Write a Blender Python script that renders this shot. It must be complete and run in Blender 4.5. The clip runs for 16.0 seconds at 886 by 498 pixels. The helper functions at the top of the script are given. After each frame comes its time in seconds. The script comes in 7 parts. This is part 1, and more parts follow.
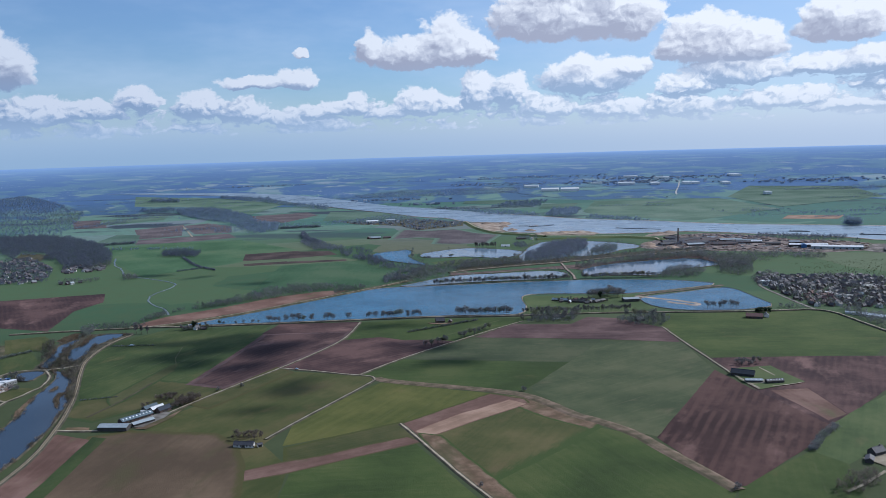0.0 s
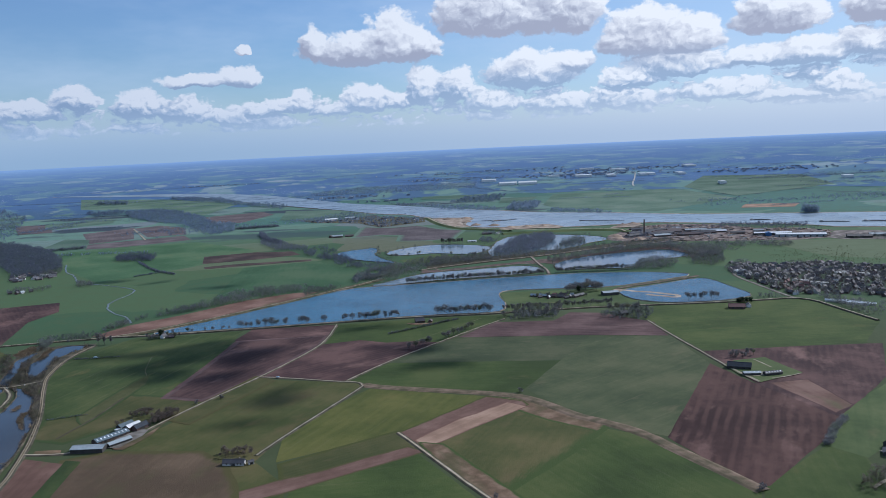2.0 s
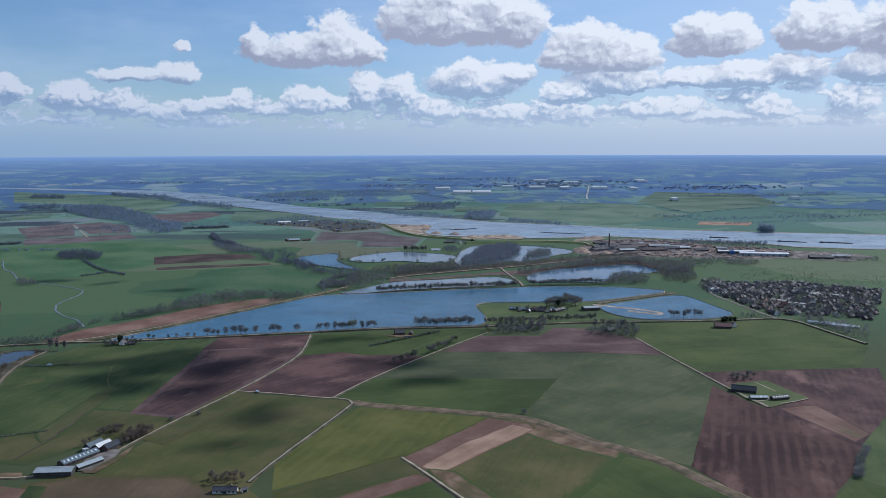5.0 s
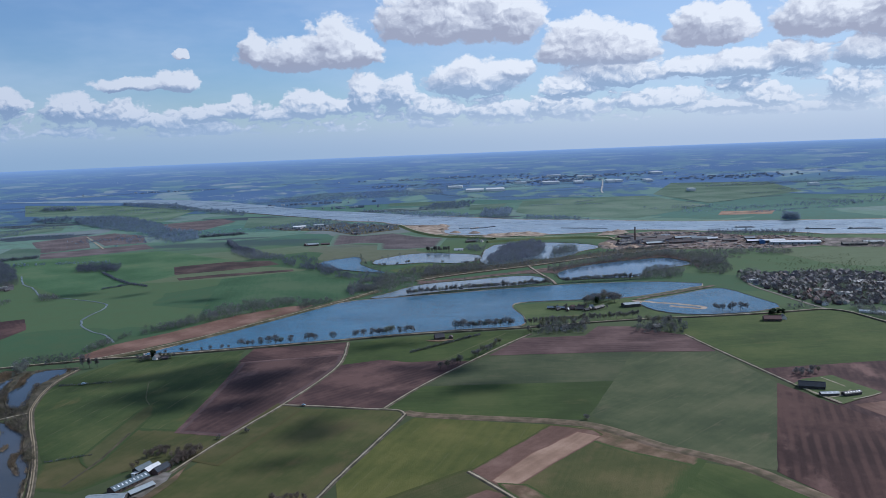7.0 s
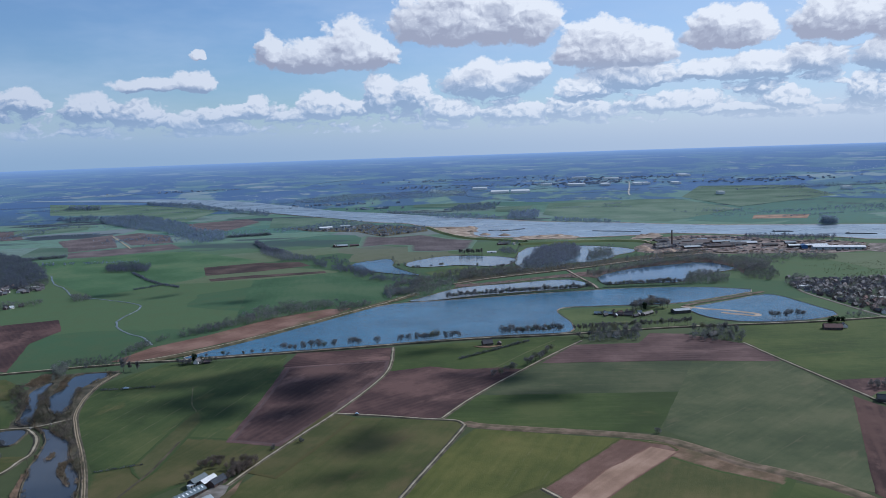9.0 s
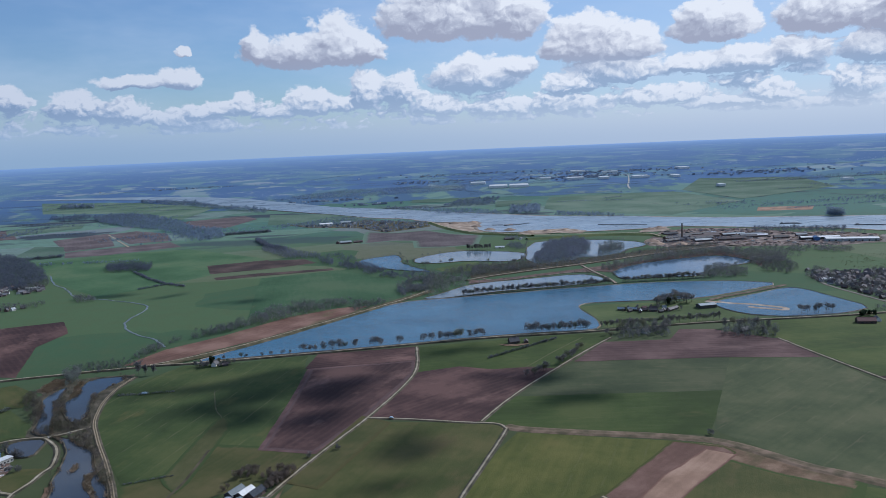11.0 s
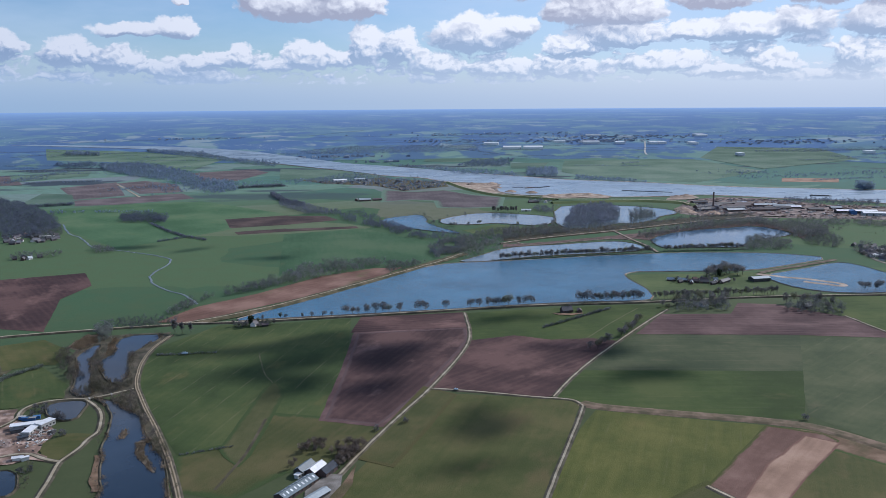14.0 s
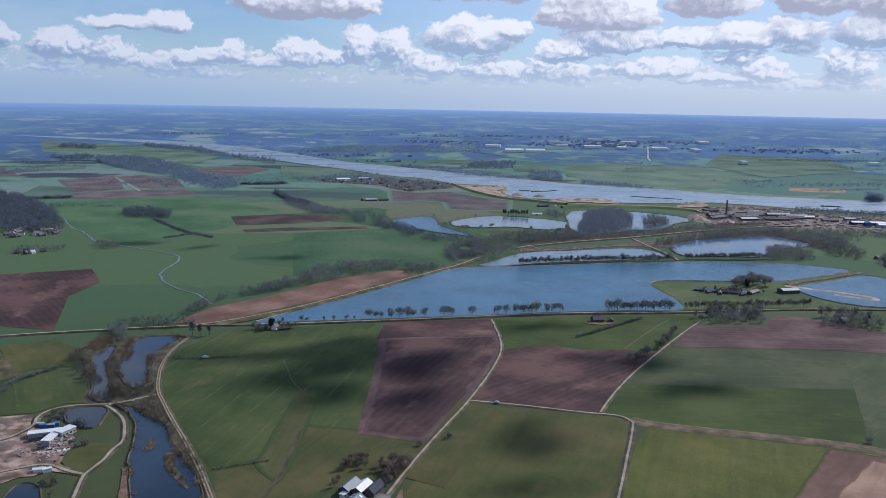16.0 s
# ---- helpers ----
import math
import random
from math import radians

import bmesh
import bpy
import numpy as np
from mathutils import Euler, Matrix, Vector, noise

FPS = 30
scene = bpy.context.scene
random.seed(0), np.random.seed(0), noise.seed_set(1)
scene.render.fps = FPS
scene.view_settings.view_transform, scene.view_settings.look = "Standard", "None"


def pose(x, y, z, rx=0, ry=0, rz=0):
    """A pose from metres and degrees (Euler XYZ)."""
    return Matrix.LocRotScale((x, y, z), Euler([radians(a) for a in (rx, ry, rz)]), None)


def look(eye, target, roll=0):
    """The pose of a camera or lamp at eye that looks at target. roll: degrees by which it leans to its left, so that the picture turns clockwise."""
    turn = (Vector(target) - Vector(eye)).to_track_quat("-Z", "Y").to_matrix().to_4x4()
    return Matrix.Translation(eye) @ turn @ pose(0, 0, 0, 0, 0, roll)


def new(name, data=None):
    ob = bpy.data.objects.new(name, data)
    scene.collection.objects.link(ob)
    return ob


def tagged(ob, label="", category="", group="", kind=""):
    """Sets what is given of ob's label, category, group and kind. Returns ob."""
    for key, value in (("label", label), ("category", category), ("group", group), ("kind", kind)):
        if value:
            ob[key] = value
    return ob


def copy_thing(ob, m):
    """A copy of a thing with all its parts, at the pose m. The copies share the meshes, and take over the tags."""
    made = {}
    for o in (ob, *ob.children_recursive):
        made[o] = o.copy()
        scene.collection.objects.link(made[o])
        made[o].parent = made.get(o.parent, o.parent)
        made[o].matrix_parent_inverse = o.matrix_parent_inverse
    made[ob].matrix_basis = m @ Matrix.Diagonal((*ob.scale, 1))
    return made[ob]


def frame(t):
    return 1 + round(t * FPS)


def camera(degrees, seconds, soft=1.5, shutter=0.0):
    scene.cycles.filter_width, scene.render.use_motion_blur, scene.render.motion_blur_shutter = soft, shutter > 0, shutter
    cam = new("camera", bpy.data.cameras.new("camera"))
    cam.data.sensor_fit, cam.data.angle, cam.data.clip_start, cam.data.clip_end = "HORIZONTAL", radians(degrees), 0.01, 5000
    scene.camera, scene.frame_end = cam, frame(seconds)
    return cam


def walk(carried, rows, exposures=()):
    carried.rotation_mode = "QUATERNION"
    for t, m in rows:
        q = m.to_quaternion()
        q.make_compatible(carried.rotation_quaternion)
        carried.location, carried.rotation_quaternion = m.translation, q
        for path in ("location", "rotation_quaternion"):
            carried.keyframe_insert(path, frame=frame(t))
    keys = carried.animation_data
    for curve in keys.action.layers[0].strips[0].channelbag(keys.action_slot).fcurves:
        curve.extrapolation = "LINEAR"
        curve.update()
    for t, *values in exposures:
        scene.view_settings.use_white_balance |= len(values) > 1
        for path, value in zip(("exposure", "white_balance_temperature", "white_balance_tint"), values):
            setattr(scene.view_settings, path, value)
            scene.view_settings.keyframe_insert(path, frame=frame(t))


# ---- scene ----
# The flight: a nearly straight line some 300 m above the river plain.
cam = camera(58.39, 16.0, soft=0.62)
PATH = [
    (0, 0, 0, 300, 82.74, 1.655, -0),
    (0.5, -12.234, 10.668, 299.621, 82.731, 3.906, -1.025),
    (1, -23.709, 21.48, 299.379, 82.629, 3.549, -2.279),
    (1.5, -34.939, 32.57, 299.44, 82.333, 3.05, -3.192),
    (2, -47.395, 44.012, 299.365, 82.293, 2.613, -3.781),
    (2.5, -59.839, 55.551, 299.096, 82.406, 2.496, -4.403),
    (3, -71.608, 66.478, 298.331, 82.426, 2.599, -5.397),
    (3.5, -82.744, 77.186, 297.653, 82.546, 2.453, -6.793),
    (6, -140.64, 133.692, 296.243, 82.772, -0.462, -8.168),
    (6.5, -151.533, 145.612, 295.894, 82.818, 0.331, -8.004),
    (7, -162.82, 157.57, 295.695, 82.629, 2.207, -7.93),
    (7.5, -174.747, 169.28, 295.204, 82.482, 3.646, -7.569),
    (8, -186.485, 180.703, 294.72, 82.431, 3.246, -7.063),
    (8.5, -198.115, 191.394, 294.849, 82.546, 2.46, -6.835),
    (9, -209.336, 202.282, 294.432, 82.786, 1.906, -6.869),
    (11.5, -268.212, 257.723, 291.687, 82.15, 2.306, -7.951),
    (12, -279.963, 269.523, 290.789, 81.935, 1.171, -7.846),
    (12.5, -292.008, 281.537, 289.695, 81.656, 2.6, -8.259),
    (13, -304.481, 293.52, 288.702, 80.509, 2.354, -8.24),
    (13.5, -316.236, 305.582, 287.606, 79.479, 0.46, -7.849),
    (14, -328.012, 317.678, 286.447, 79.56, 0.375, -7.895),
    (14.5, -339.931, 329.031, 285.19, 79.673, 0.115, -7.916),
    (15, -351.551, 340.306, 283.813, 79.668, -0.735, -8.007),
    (15.5, -363.137, 352.24, 283.107, 79.616, -0.888, -8.286),
    (16, -375.036, 364.217, 282.515, 79.65, -1.074, -8.47),
]
walk(cam, [(t, pose(x, y, z, rx, ry, rz)) for t, x, y, z, rx, ry, rz in PATH], exposures=[(0.0, 0.24, 5700, 11), (0.5, 0.18, 5700, 11), (2.0, 0.20, 5700, 11), (3.5, 0.13, 5700, 11), (6.5, 0.11, 5700, 11), (8.0, 0.19, 5700, 12), (9.0, 0.12, 5700, 11), (11.5, 0.10, 5750, 12), (12.5, 0.25, 5800, 13), (13.5, 0.32, 5820, 14), (14.5, 0.24, 5850, 14), (16.0, 0.22, 5850, 15)])

# ---- light ----
SUN_TURN, SUN_HEIGHT = radians(59), radians(35)
SUN_WAY = Vector((math.sin(SUN_TURN) * math.cos(SUN_HEIGHT), math.cos(SUN_TURN) * math.cos(SUN_HEIGHT), math.sin(SUN_HEIGHT)))
sun_data = bpy.data.lights.new("sun", "SUN")
sun_data.energy, sun_data.angle, sun_data.color = 3.1, radians(0.9), (1.0, 0.95, 0.88)
sun = new("sun", sun_data)
sun.matrix_world = look((0, 0, 0), -SUN_WAY)


def put(nt, kind, x=0):
    return nt.nodes.new(kind)


def feed(nt, socket, value):
    """Links an output to a socket, or sets a plain value."""
    if isinstance(value, bpy.types.NodeSocket):
        nt.links.new(value, socket)
    elif value is not None:
        socket.default_value = value


def calc(nt, op, a, b=None, c=None, clamp=False):
    n = put(nt, "ShaderNodeMath")
    n.operation, n.use_clamp = op, clamp
    for s, v in zip(n.inputs, (a, b, c)):
        feed(nt, s, v)
    return n.outputs[0]


def vec(nt, op, a, b=None, c=None):
    n = put(nt, "ShaderNodeVectorMath")
    n.operation = op
    for s, v in zip(n.inputs, (a, b, c)):
        feed(nt, s, v)
    return n.outputs["Value"] if op in ("DOT_PRODUCT", "LENGTH") else n.outputs[0]


def grain(nt, coords, scale, detail=4.0, rough=0.55, colour=False):
    n = put(nt, "ShaderNodeTexNoise")
    feed(nt, n.inputs["Vector"], coords)
    n.inputs["Scale"].default_value, n.inputs["Detail"].default_value, n.inputs["Roughness"].default_value = scale, detail, rough
    return n.outputs["Color" if colour else "Fac"]


def ramp(nt, fac, stops, ease="LINEAR"):
    n = put(nt, "ShaderNodeValToRGB")
    n.color_ramp.interpolation = ease
    while len(n.color_ramp.elements) < len(stops):
        n.color_ramp.elements.new(0.5)
    for e, (at, c) in zip(n.color_ramp.elements, stops):
        e.position, e.color = at, (*c, 1)
    feed(nt, n.inputs[0], fac)
    return n.outputs[0]


def blend(nt, fac, a, b, way="MIX"):
    n = put(nt, "ShaderNodeMix")
    n.data_type, n.blend_type = "RGBA", way
    feed(nt, n.inputs["Factor"], fac)
    feed(nt, n.inputs[6], a if isinstance(a, bpy.types.NodeSocket) else (*a, 1))
    feed(nt, n.inputs[7], b if isinstance(b, bpy.types.NodeSocket) else (*b, 1))
    return n.outputs[2]


def step(nt, value, low, high, to_low=0.0, to_high=1.0):
    n = put(nt, "ShaderNodeMapRange")
    n.interpolation_type = "SMOOTHSTEP"
    for s, v in zip(n.inputs, (value, low, high, to_low, to_high)):
        feed(nt, s, v)
    return n.outputs[0]


# Cumulus clouds as (bearing, height of the base, half width, height) in degrees.
CUMULI_HIGH = [(-1.2, 5.75, 4.3, 2.1), (0.5, 5.8, 2.5, 3.2), (-4.9, 6.2, 0.9, 2.0), (2.6, 6.1, 1.5, 1.7), (7.8, 7.3, 4.3, 3.8), (12.4, 7.4, 2.9, 3.4), (18.0, 5.4, 3.0, 3.1), (16.2, 5.4, 1.3, 1.6), (20.6, 5.4, 2.5, 2.3), (26.6, 6.2, 2.9, 2.6), (33, 6.3, 3.2, 2.8), (38, 6, 4, 3), (-9.7, 6.5, 0.5, 0.6), (-13.0, 4.5, 2.4, 0.9), (-10.1, 4.5, 1.5, 1.3), (-28.4, 4.6, 1.8, 3.2), (4, 13, 7, 4), (-20, 17, 8, 4)]
CUMULI_MID = [(25.0, 4.1, 2.2, 1.3), (28.2, 4.0, 3.2, 1.6), (31.8, 4.3, 2.0, 1.6), (36.5, 4.2, 2.6, 1.8), (10.2, 3.7, 3.3, 2.3), (13.2, 4.6, 1.5, 1.4), (2.5, 2.9, 1.3, 2.5), (4.9, 2.9, 1.5, 2.4), (20.0, 3.9, 3.4, 1.6), (17.0, 3.2, 2.2, 1.4)]
CUMULI_LOW = [(-20.7, 3.2, 1.5, 1.5), (-23.4, 2.5, 2.2, 1.3), (-16.8, 2.5, 1.7, 1.8), (-13.9, 2.3, 1.7, 1.6), (-8.3, 2.5, 2.8, 1.0), (-6.1, 2.6, 1.1, 1.4), (-1.6, 2.4, 1.9, 2.0), (0.6, 2.6, 1.2, 1.1), (-4, 2.2, 1.6, 1.0), (23.2, 2.2, 3.5, 1.2), (30, 2.1, 1.8, 1.2), (35, 2.2, 1.7, 1.8), (7.6, 2.1, 2.2, 1.5), (12.0, 2.0, 2.6, 1.2), (16.5, 1.9, 2.8, 1.3), (27, 1.7, 3, 0.7), (-11.2, 1.9, 2.4, 1.0), (-27, 2.2, 3, 1.8)]
CUMULI = CUMULI_HIGH + CUMULI_MID + CUMULI_LOW


def cloud_shape():
    """A node group: how deep inside the nearest cumulus a direction (bearing, height) lies."""
    g = bpy.data.node_groups.new("cloud_shape", "ShaderNodeTree")
    g.interface.new_socket("at", in_out="INPUT", socket_type="NodeSocketVector")
    g.interface.new_socket("depth", in_out="OUTPUT", socket_type="NodeSocketFloat")
    at, out = put(g, "NodeGroupInput").outputs[0], put(g, "NodeGroupOutput")
    best = None
    for bearing, base, half, tall in CUMULI:
        mid, up = base + 0.26 * tall, 0.74 * tall
        v = vec(g, "MULTIPLY_ADD", at, (1 / half, 1 / up, 0), (-bearing / half, -mid / up, 0))
        v = vec(g, "MAXIMUM", v, vec(g, "MULTIPLY", v, (-1, -2.2, 0)))
        d = calc(g, "SUBTRACT", 1.0, vec(g, "DOT_PRODUCT", v, v))
        best = d if best is None else calc(g, "SMOOTH_MAX", best, d, 0.12)
    feed(g, out.inputs[0], calc(g, "MAXIMUM", best, -2.0))
    return g


def cloud_lift():
    """A node group: where in its cumulus a direction lies, from base (-1) to crest (1) and from the shaded side to the sunny one."""
    g = bpy.data.node_groups.new("cloud_lift", "ShaderNodeTree")
    g.interface.new_socket("at", in_out="INPUT", socket_type="NodeSocketVector")
    g.interface.new_socket("lift", in_out="OUTPUT", socket_type="NodeSocketFloat")
    at, out = put(g, "NodeGroupInput").outputs[0], put(g, "NodeGroupOutput")
    total, weights = None, None
    for bearing, base, half, tall in CUMULI:
        mid, up = base + 0.45 * tall, 0.62 * tall
        v = vec(g, "MULTIPLY_ADD", at, (1 / half, 1 / up, 0), (-bearing / half, -mid / up, 0))
        w = calc(g, "POWER", calc(g, "MAXIMUM", calc(g, "SUBTRACT", 1.35, vec(g, "LENGTH", v)), 0.0), 2.0)
        total = calc(g, "MULTIPLY", w, vec(g, "DOT_PRODUCT", v, (0.30, 0.85, 0))) if total is None else calc(g, "MULTIPLY_ADD", w, vec(g, "DOT_PRODUCT", v, (0.30, 0.85, 0)), total)
        weights = w if weights is None else calc(g, "ADD", weights, w)
    feed(g, out.inputs[0], calc(g, "DIVIDE", total, calc(g, "ADD", weights, 0.02)))
    return g


def make_sky():
    world = bpy.data.worlds.new("sky")
    scene.world = world
    world.use_nodes = True
    world.cycles.sampling_method, world.cycles.sample_map_resolution = "MANUAL", 512
    nt = world.node_tree
    back = nt.nodes["Background"]
    back.inputs["Strength"].default_value = 0.082
    air = put(nt, "ShaderNodeTexSky")
    air.sky_type, air.sun_disc = "NISHITA", False
    air.sun_elevation, air.sun_rotation = SUN_HEIGHT, SUN_TURN
    air.air_density, air.dust_density, air.ozone_density = 1.1, 0.25, 3.0
    way = put(nt, "ShaderNodeSeparateXYZ")
    feed(nt, way.inputs[0], put(nt, "ShaderNodeTexCoord").outputs["Generated"])
    bearing = calc(nt, "MULTIPLY", calc(nt, "ARCTAN2", way.outputs[0], way.outputs[1]), 57.2958)
    height = calc(nt, "MULTIPLY", calc(nt, "ARCSINE", way.outputs[2]), 57.2958)
    at = put(nt, "ShaderNodeCombineXYZ")
    feed(nt, at.inputs[0], bearing)
    feed(nt, at.inputs[1], height)
    at = at.outputs[0]
    # Billows: the outlines are pushed about by noise and swell in round heads of several sizes.
    push = vec(nt, "SUBTRACT", grain(nt, vec(nt, "MULTIPLY", at, (1, 1.3, 1)), 0.55, 5.0, 0.55, True), (0.5, 0.5, 0.5))
    moved = vec(nt, "MULTIPLY_ADD", push, (2.0, 1.1, 0), at)
    group = cloud_shape()
    low = calc(nt, "MULTIPLY", step(nt, height, 0.7, 1.5), calc(nt, "MAXIMUM", step(nt, height, 3.0, 4.6, 1.0, 0.0), calc(nt, "MULTIPLY", step(nt, height, 5.2, 7.4, 1.0, 0.0), step(nt, bearing, 3.0, 20.0, 0.0, 0.9))))
    band = calc(nt, "MULTIPLY", calc(nt, "SUBTRACT", calc(nt, "MAXIMUM", low, calc(nt, "MULTIPLY", step(nt, height, 14.0, 20.0), 0.55)), 1.0), 2.1)
    depths = []
    for place in (moved, vec(nt, "ADD", moved, (0.14, 0.24, 0)), vec(nt, "ADD", moved, (0.55, 1.0, 0))):
        n = put(nt, "ShaderNodeGroup")
        n.node_tree = group
        feed(nt, n.inputs[0], place)
        # the low, distant rows of cumulus, thinner and closer together towards the horizon
        rows = calc(nt, "MULTIPLY_ADD", calc(nt, "SUBTRACT", grain(nt, vec(nt, "MULTIPLY", place, (0.30, 0.95, 1)), 1.0, 4.0, 0.5), 0.43), 3.4, band)
        sizes = []
        for size in (0.72, 1.55):
            heads = put(nt, "ShaderNodeTexVoronoi")
            heads.voronoi_dimensions, heads.feature = "2D", "SMOOTH_F1"
            heads.inputs["Scale"].default_value, heads.inputs["Detail"].default_value, heads.inputs["Roughness"].default_value = size, 4.0, 0.5
            heads.inputs["Smoothness"].default_value = 0.6
            feed(nt, heads.inputs["Vector"], vec(nt, "MULTIPLY", place, (1, 1.2, 1)))
            sizes.append(heads.outputs["Distance"])
        far_off = step(nt, height, 3.0, 6.0, 1.0, 0.0)
        swell = calc(nt, "ADD", calc(nt, "MULTIPLY", sizes[0], calc(nt, "SUBTRACT", 1.0, far_off)), calc(nt, "MULTIPLY", sizes[1], far_off))
        swell = calc(nt, "MULTIPLY", calc(nt, "SUBTRACT", 0.62, swell), 0.62)
        puff = calc(nt, "MULTIPLY", calc(nt, "SUBTRACT", grain(nt, place, 0.9, 5.0, 0.52), 0.5), 0.7)
        depths.append(calc(nt, "ADD", calc(nt, "SMOOTH_MAX", calc(nt, "ADD", n.outputs[0], 0.30), rows, 0.15), calc(nt, "ADD", swell, puff)))
    fine = grain(nt, vec(nt, "MULTIPLY", at, (1, 1.3, 1)), 2.8, 8.0, 0.62)
    edge = calc(nt, "MULTIPLY_ADD", calc(nt, "SUBTRACT", fine, 0.5), 0.55, depths[0])
    cover = step(nt, edge, -0.10, 0.34)
    lift = put(nt, "ShaderNodeGroup")
    lift.node_tree = cloud_lift()
    feed(nt, lift.inputs[0], moved)
    near_light = calc(nt, "MULTIPLY", calc(nt, "SUBTRACT", depths[0], depths[1]), 0.95)
    far_light = calc(nt, "MULTIPLY", calc(nt, "SUBTRACT", depths[0], depths[2]), 0.36)
    body = calc(nt, "MULTIPLY_ADD", lift.outputs[0], 0.36, calc(nt, "MULTIPLY_ADD", fine, 0.26, 0.25))
    glow = calc(nt, "ADD", calc(nt, "ADD", near_light, far_light), body)
    glow = calc(nt, "ADD", glow, step(nt, depths[0], 0.0, 0.7, 0.26, 0.0))
    near_tint = ramp(nt, glow, [(0.10, (4.1, 4.25, 5.1)), (0.38, (5.2, 5.4, 6.15)), (0.64, (7.0, 7.1, 7.55)), (0.95, (8.9, 8.9, 8.95))])
    far_tint = ramp(nt, glow, [(0.10, (3.5, 4.5, 5.9)), (0.38, (4.6, 5.5, 6.8)), (0.64, (6.4, 6.9, 7.6)), (0.95, (8.5, 8.6, 8.8))])
    tint = blend(nt, step(nt, height, 3.6, 6.4), far_tint, near_tint)
    # thin high veil, then cumulus, then the pale haze above the horizon
    veil = grain(nt, vec(nt, "MULTIPLY", at, (0.05, 0.16, 1)), 1.0, 5.0, 0.6)
    colour = blend(nt, calc(nt, "ADD", step(nt, veil, 0.35, 0.75, 0.08, 0.45), step(nt, bearing, -10.0, 40.0, 0.0, 0.50)), blend(nt, 1.0, air.outputs[0], (0.68, 0.82, 1.0), "MULTIPLY"), (6.0, 7.0, 8.3))
    # clouds on the side away from the sun are duller
    tint = blend(nt, 1.0, tint, ramp(nt, step(nt, bearing, -30.0, 18.0), [(0.0, (0.76, 0.80, 0.86)), (1.0, (1.05, 1.05, 1.04))]), "MULTIPLY")
    colour = blend(nt, cover, colour, tint)
    colour = blend(nt, step(nt, height, 0.5, 3.6, 0.85, 0.0), colour, blend(nt, step(nt, bearing, -25.0, 35.0), (4.0, 5.2, 6.7), (6.4, 7.0, 7.7)))
    colour = blend(nt, step(nt, height, -0.6, 2.2, 0.85, 0.0), colour, blend(nt, step(nt, bearing, -25.0, 35.0), (3.1, 4.4, 5.9), (4.9, 5.8, 7.0)))
    feed(nt, back.inputs["Color"], colour)


make_sky()

from mathutils import geometry


# ---- materials ----
def surface(name):
    m = bpy.data.materials.new(name)
    m.use_nodes = True
    return m, m.node_tree, m.node_tree.nodes["Principled BSDF"]


def plan_coords(nt):
    n = put(nt, "ShaderNodeUVMap")
    n.uv_map = "plan"
    return n.outputs[0]


def bump(nt, bsdf, height, strength, distance):
    n = put(nt, "ShaderNodeBump")
    n.inputs["Strength"].default_value, n.inputs["Distance"].default_value = strength, distance
    feed(nt, n.inputs["Height"], height)
    feed(nt, bsdf.inputs["Normal"], n.outputs[0])


def farmland(name, dark, mid, light, big=70.0, rows=0.0, gap=9.0, tram=0.0, patch=0.0, patch_colour=(0.3, 0.2, 0.15)):
    """Soil or crop. Coordinates are metres along and across the drill rows; rows: how strongly they show, tram: the sprayer's wheel tracks."""
    m, nt, bsdf = surface(name)
    at = plan_coords(nt)
    wide, mid_n, fine = grain(nt, at, 1 / (big * 1.4), 4, 0.5), grain(nt, at, 1 / 11, 4, 0.6), grain(nt, at, 0.9, 3, 0.6)
    streak = grain(nt, vec(nt, "MULTIPLY", at, (0.012, 0.16, 1)), 1.0, 4, 0.6)
    mixed = calc(nt, "ADD", calc(nt, "MULTIPLY", wide, 0.66), calc(nt, "ADD", calc(nt, "MULTIPLY", mid_n, 0.14), calc(nt, "ADD", calc(nt, "MULTIPLY", streak, 0.14), calc(nt, "MULTIPLY", fine, 0.06))))
    colour = ramp(nt, mixed, [(0.41, dark), (0.5, mid), (0.60, light)])
    if patch:
        spot = step(nt, grain(nt, vec(nt, "MULTIPLY", at, (0.5, 1, 1)), 1 / 45, 5, 0.6), 0.62 - 0.16 * patch, 0.78 - 0.1 * patch, 0.0, 0.75)
        colour = blend(nt, spot, colour, patch_colour)
    cut = put(nt, "ShaderNodeSeparateXYZ")
    feed(nt, cut.inputs[0], vec(nt, "MULTIPLY_ADD", vec(nt, "SUBTRACT", grain(nt, at, 0.02, 2, 0.5, True), (0.5, 0.5, 0.5)), (0, 5, 0), at))
    if rows:
        wave = calc(nt, "SINE", calc(nt, "MULTIPLY", cut.outputs[1], 6.2832 / gap))
        fade = calc(nt, "MULTIPLY", step(nt, grain(nt, at, 1 / 50, 3), 0.3, 0.6), rows)
        colour = blend(nt, calc(nt, "MULTIPLY", step(nt, wave, -0.6, 1.0), fade), colour, light)
    if tram:
        line = step(nt, calc(nt, "PINGPONG", cut.outputs[1], 14.0), 0.0, 1.6, tram, 0.0)
        broken = calc(nt, "MULTIPLY", line, step(nt, grain(nt, at, 1 / 30, 3), 0.42, 0.6))
        colour = blend(nt, broken, colour, (0.21, 0.17, 0.11))
    each = put(nt, "ShaderNodeObjectInfo").outputs["Random"]
    colour = blend(nt, 1.0, colour, ramp(nt, each, [(0.0, (0.82, 0.84, 0.84)), (1.0, (1.12, 1.1, 1.06))]), "MULTIPLY")
    feed(nt, bsdf.inputs["Base Color"], colour)
    bsdf.inputs["Roughness"].default_value = 0.95
    bsdf.inputs["Specular IOR Level"].default_value = 0.15
    bump(nt, bsdf, calc(nt, "ADD", mid_n, fine), 0.5, 0.5)
    return m


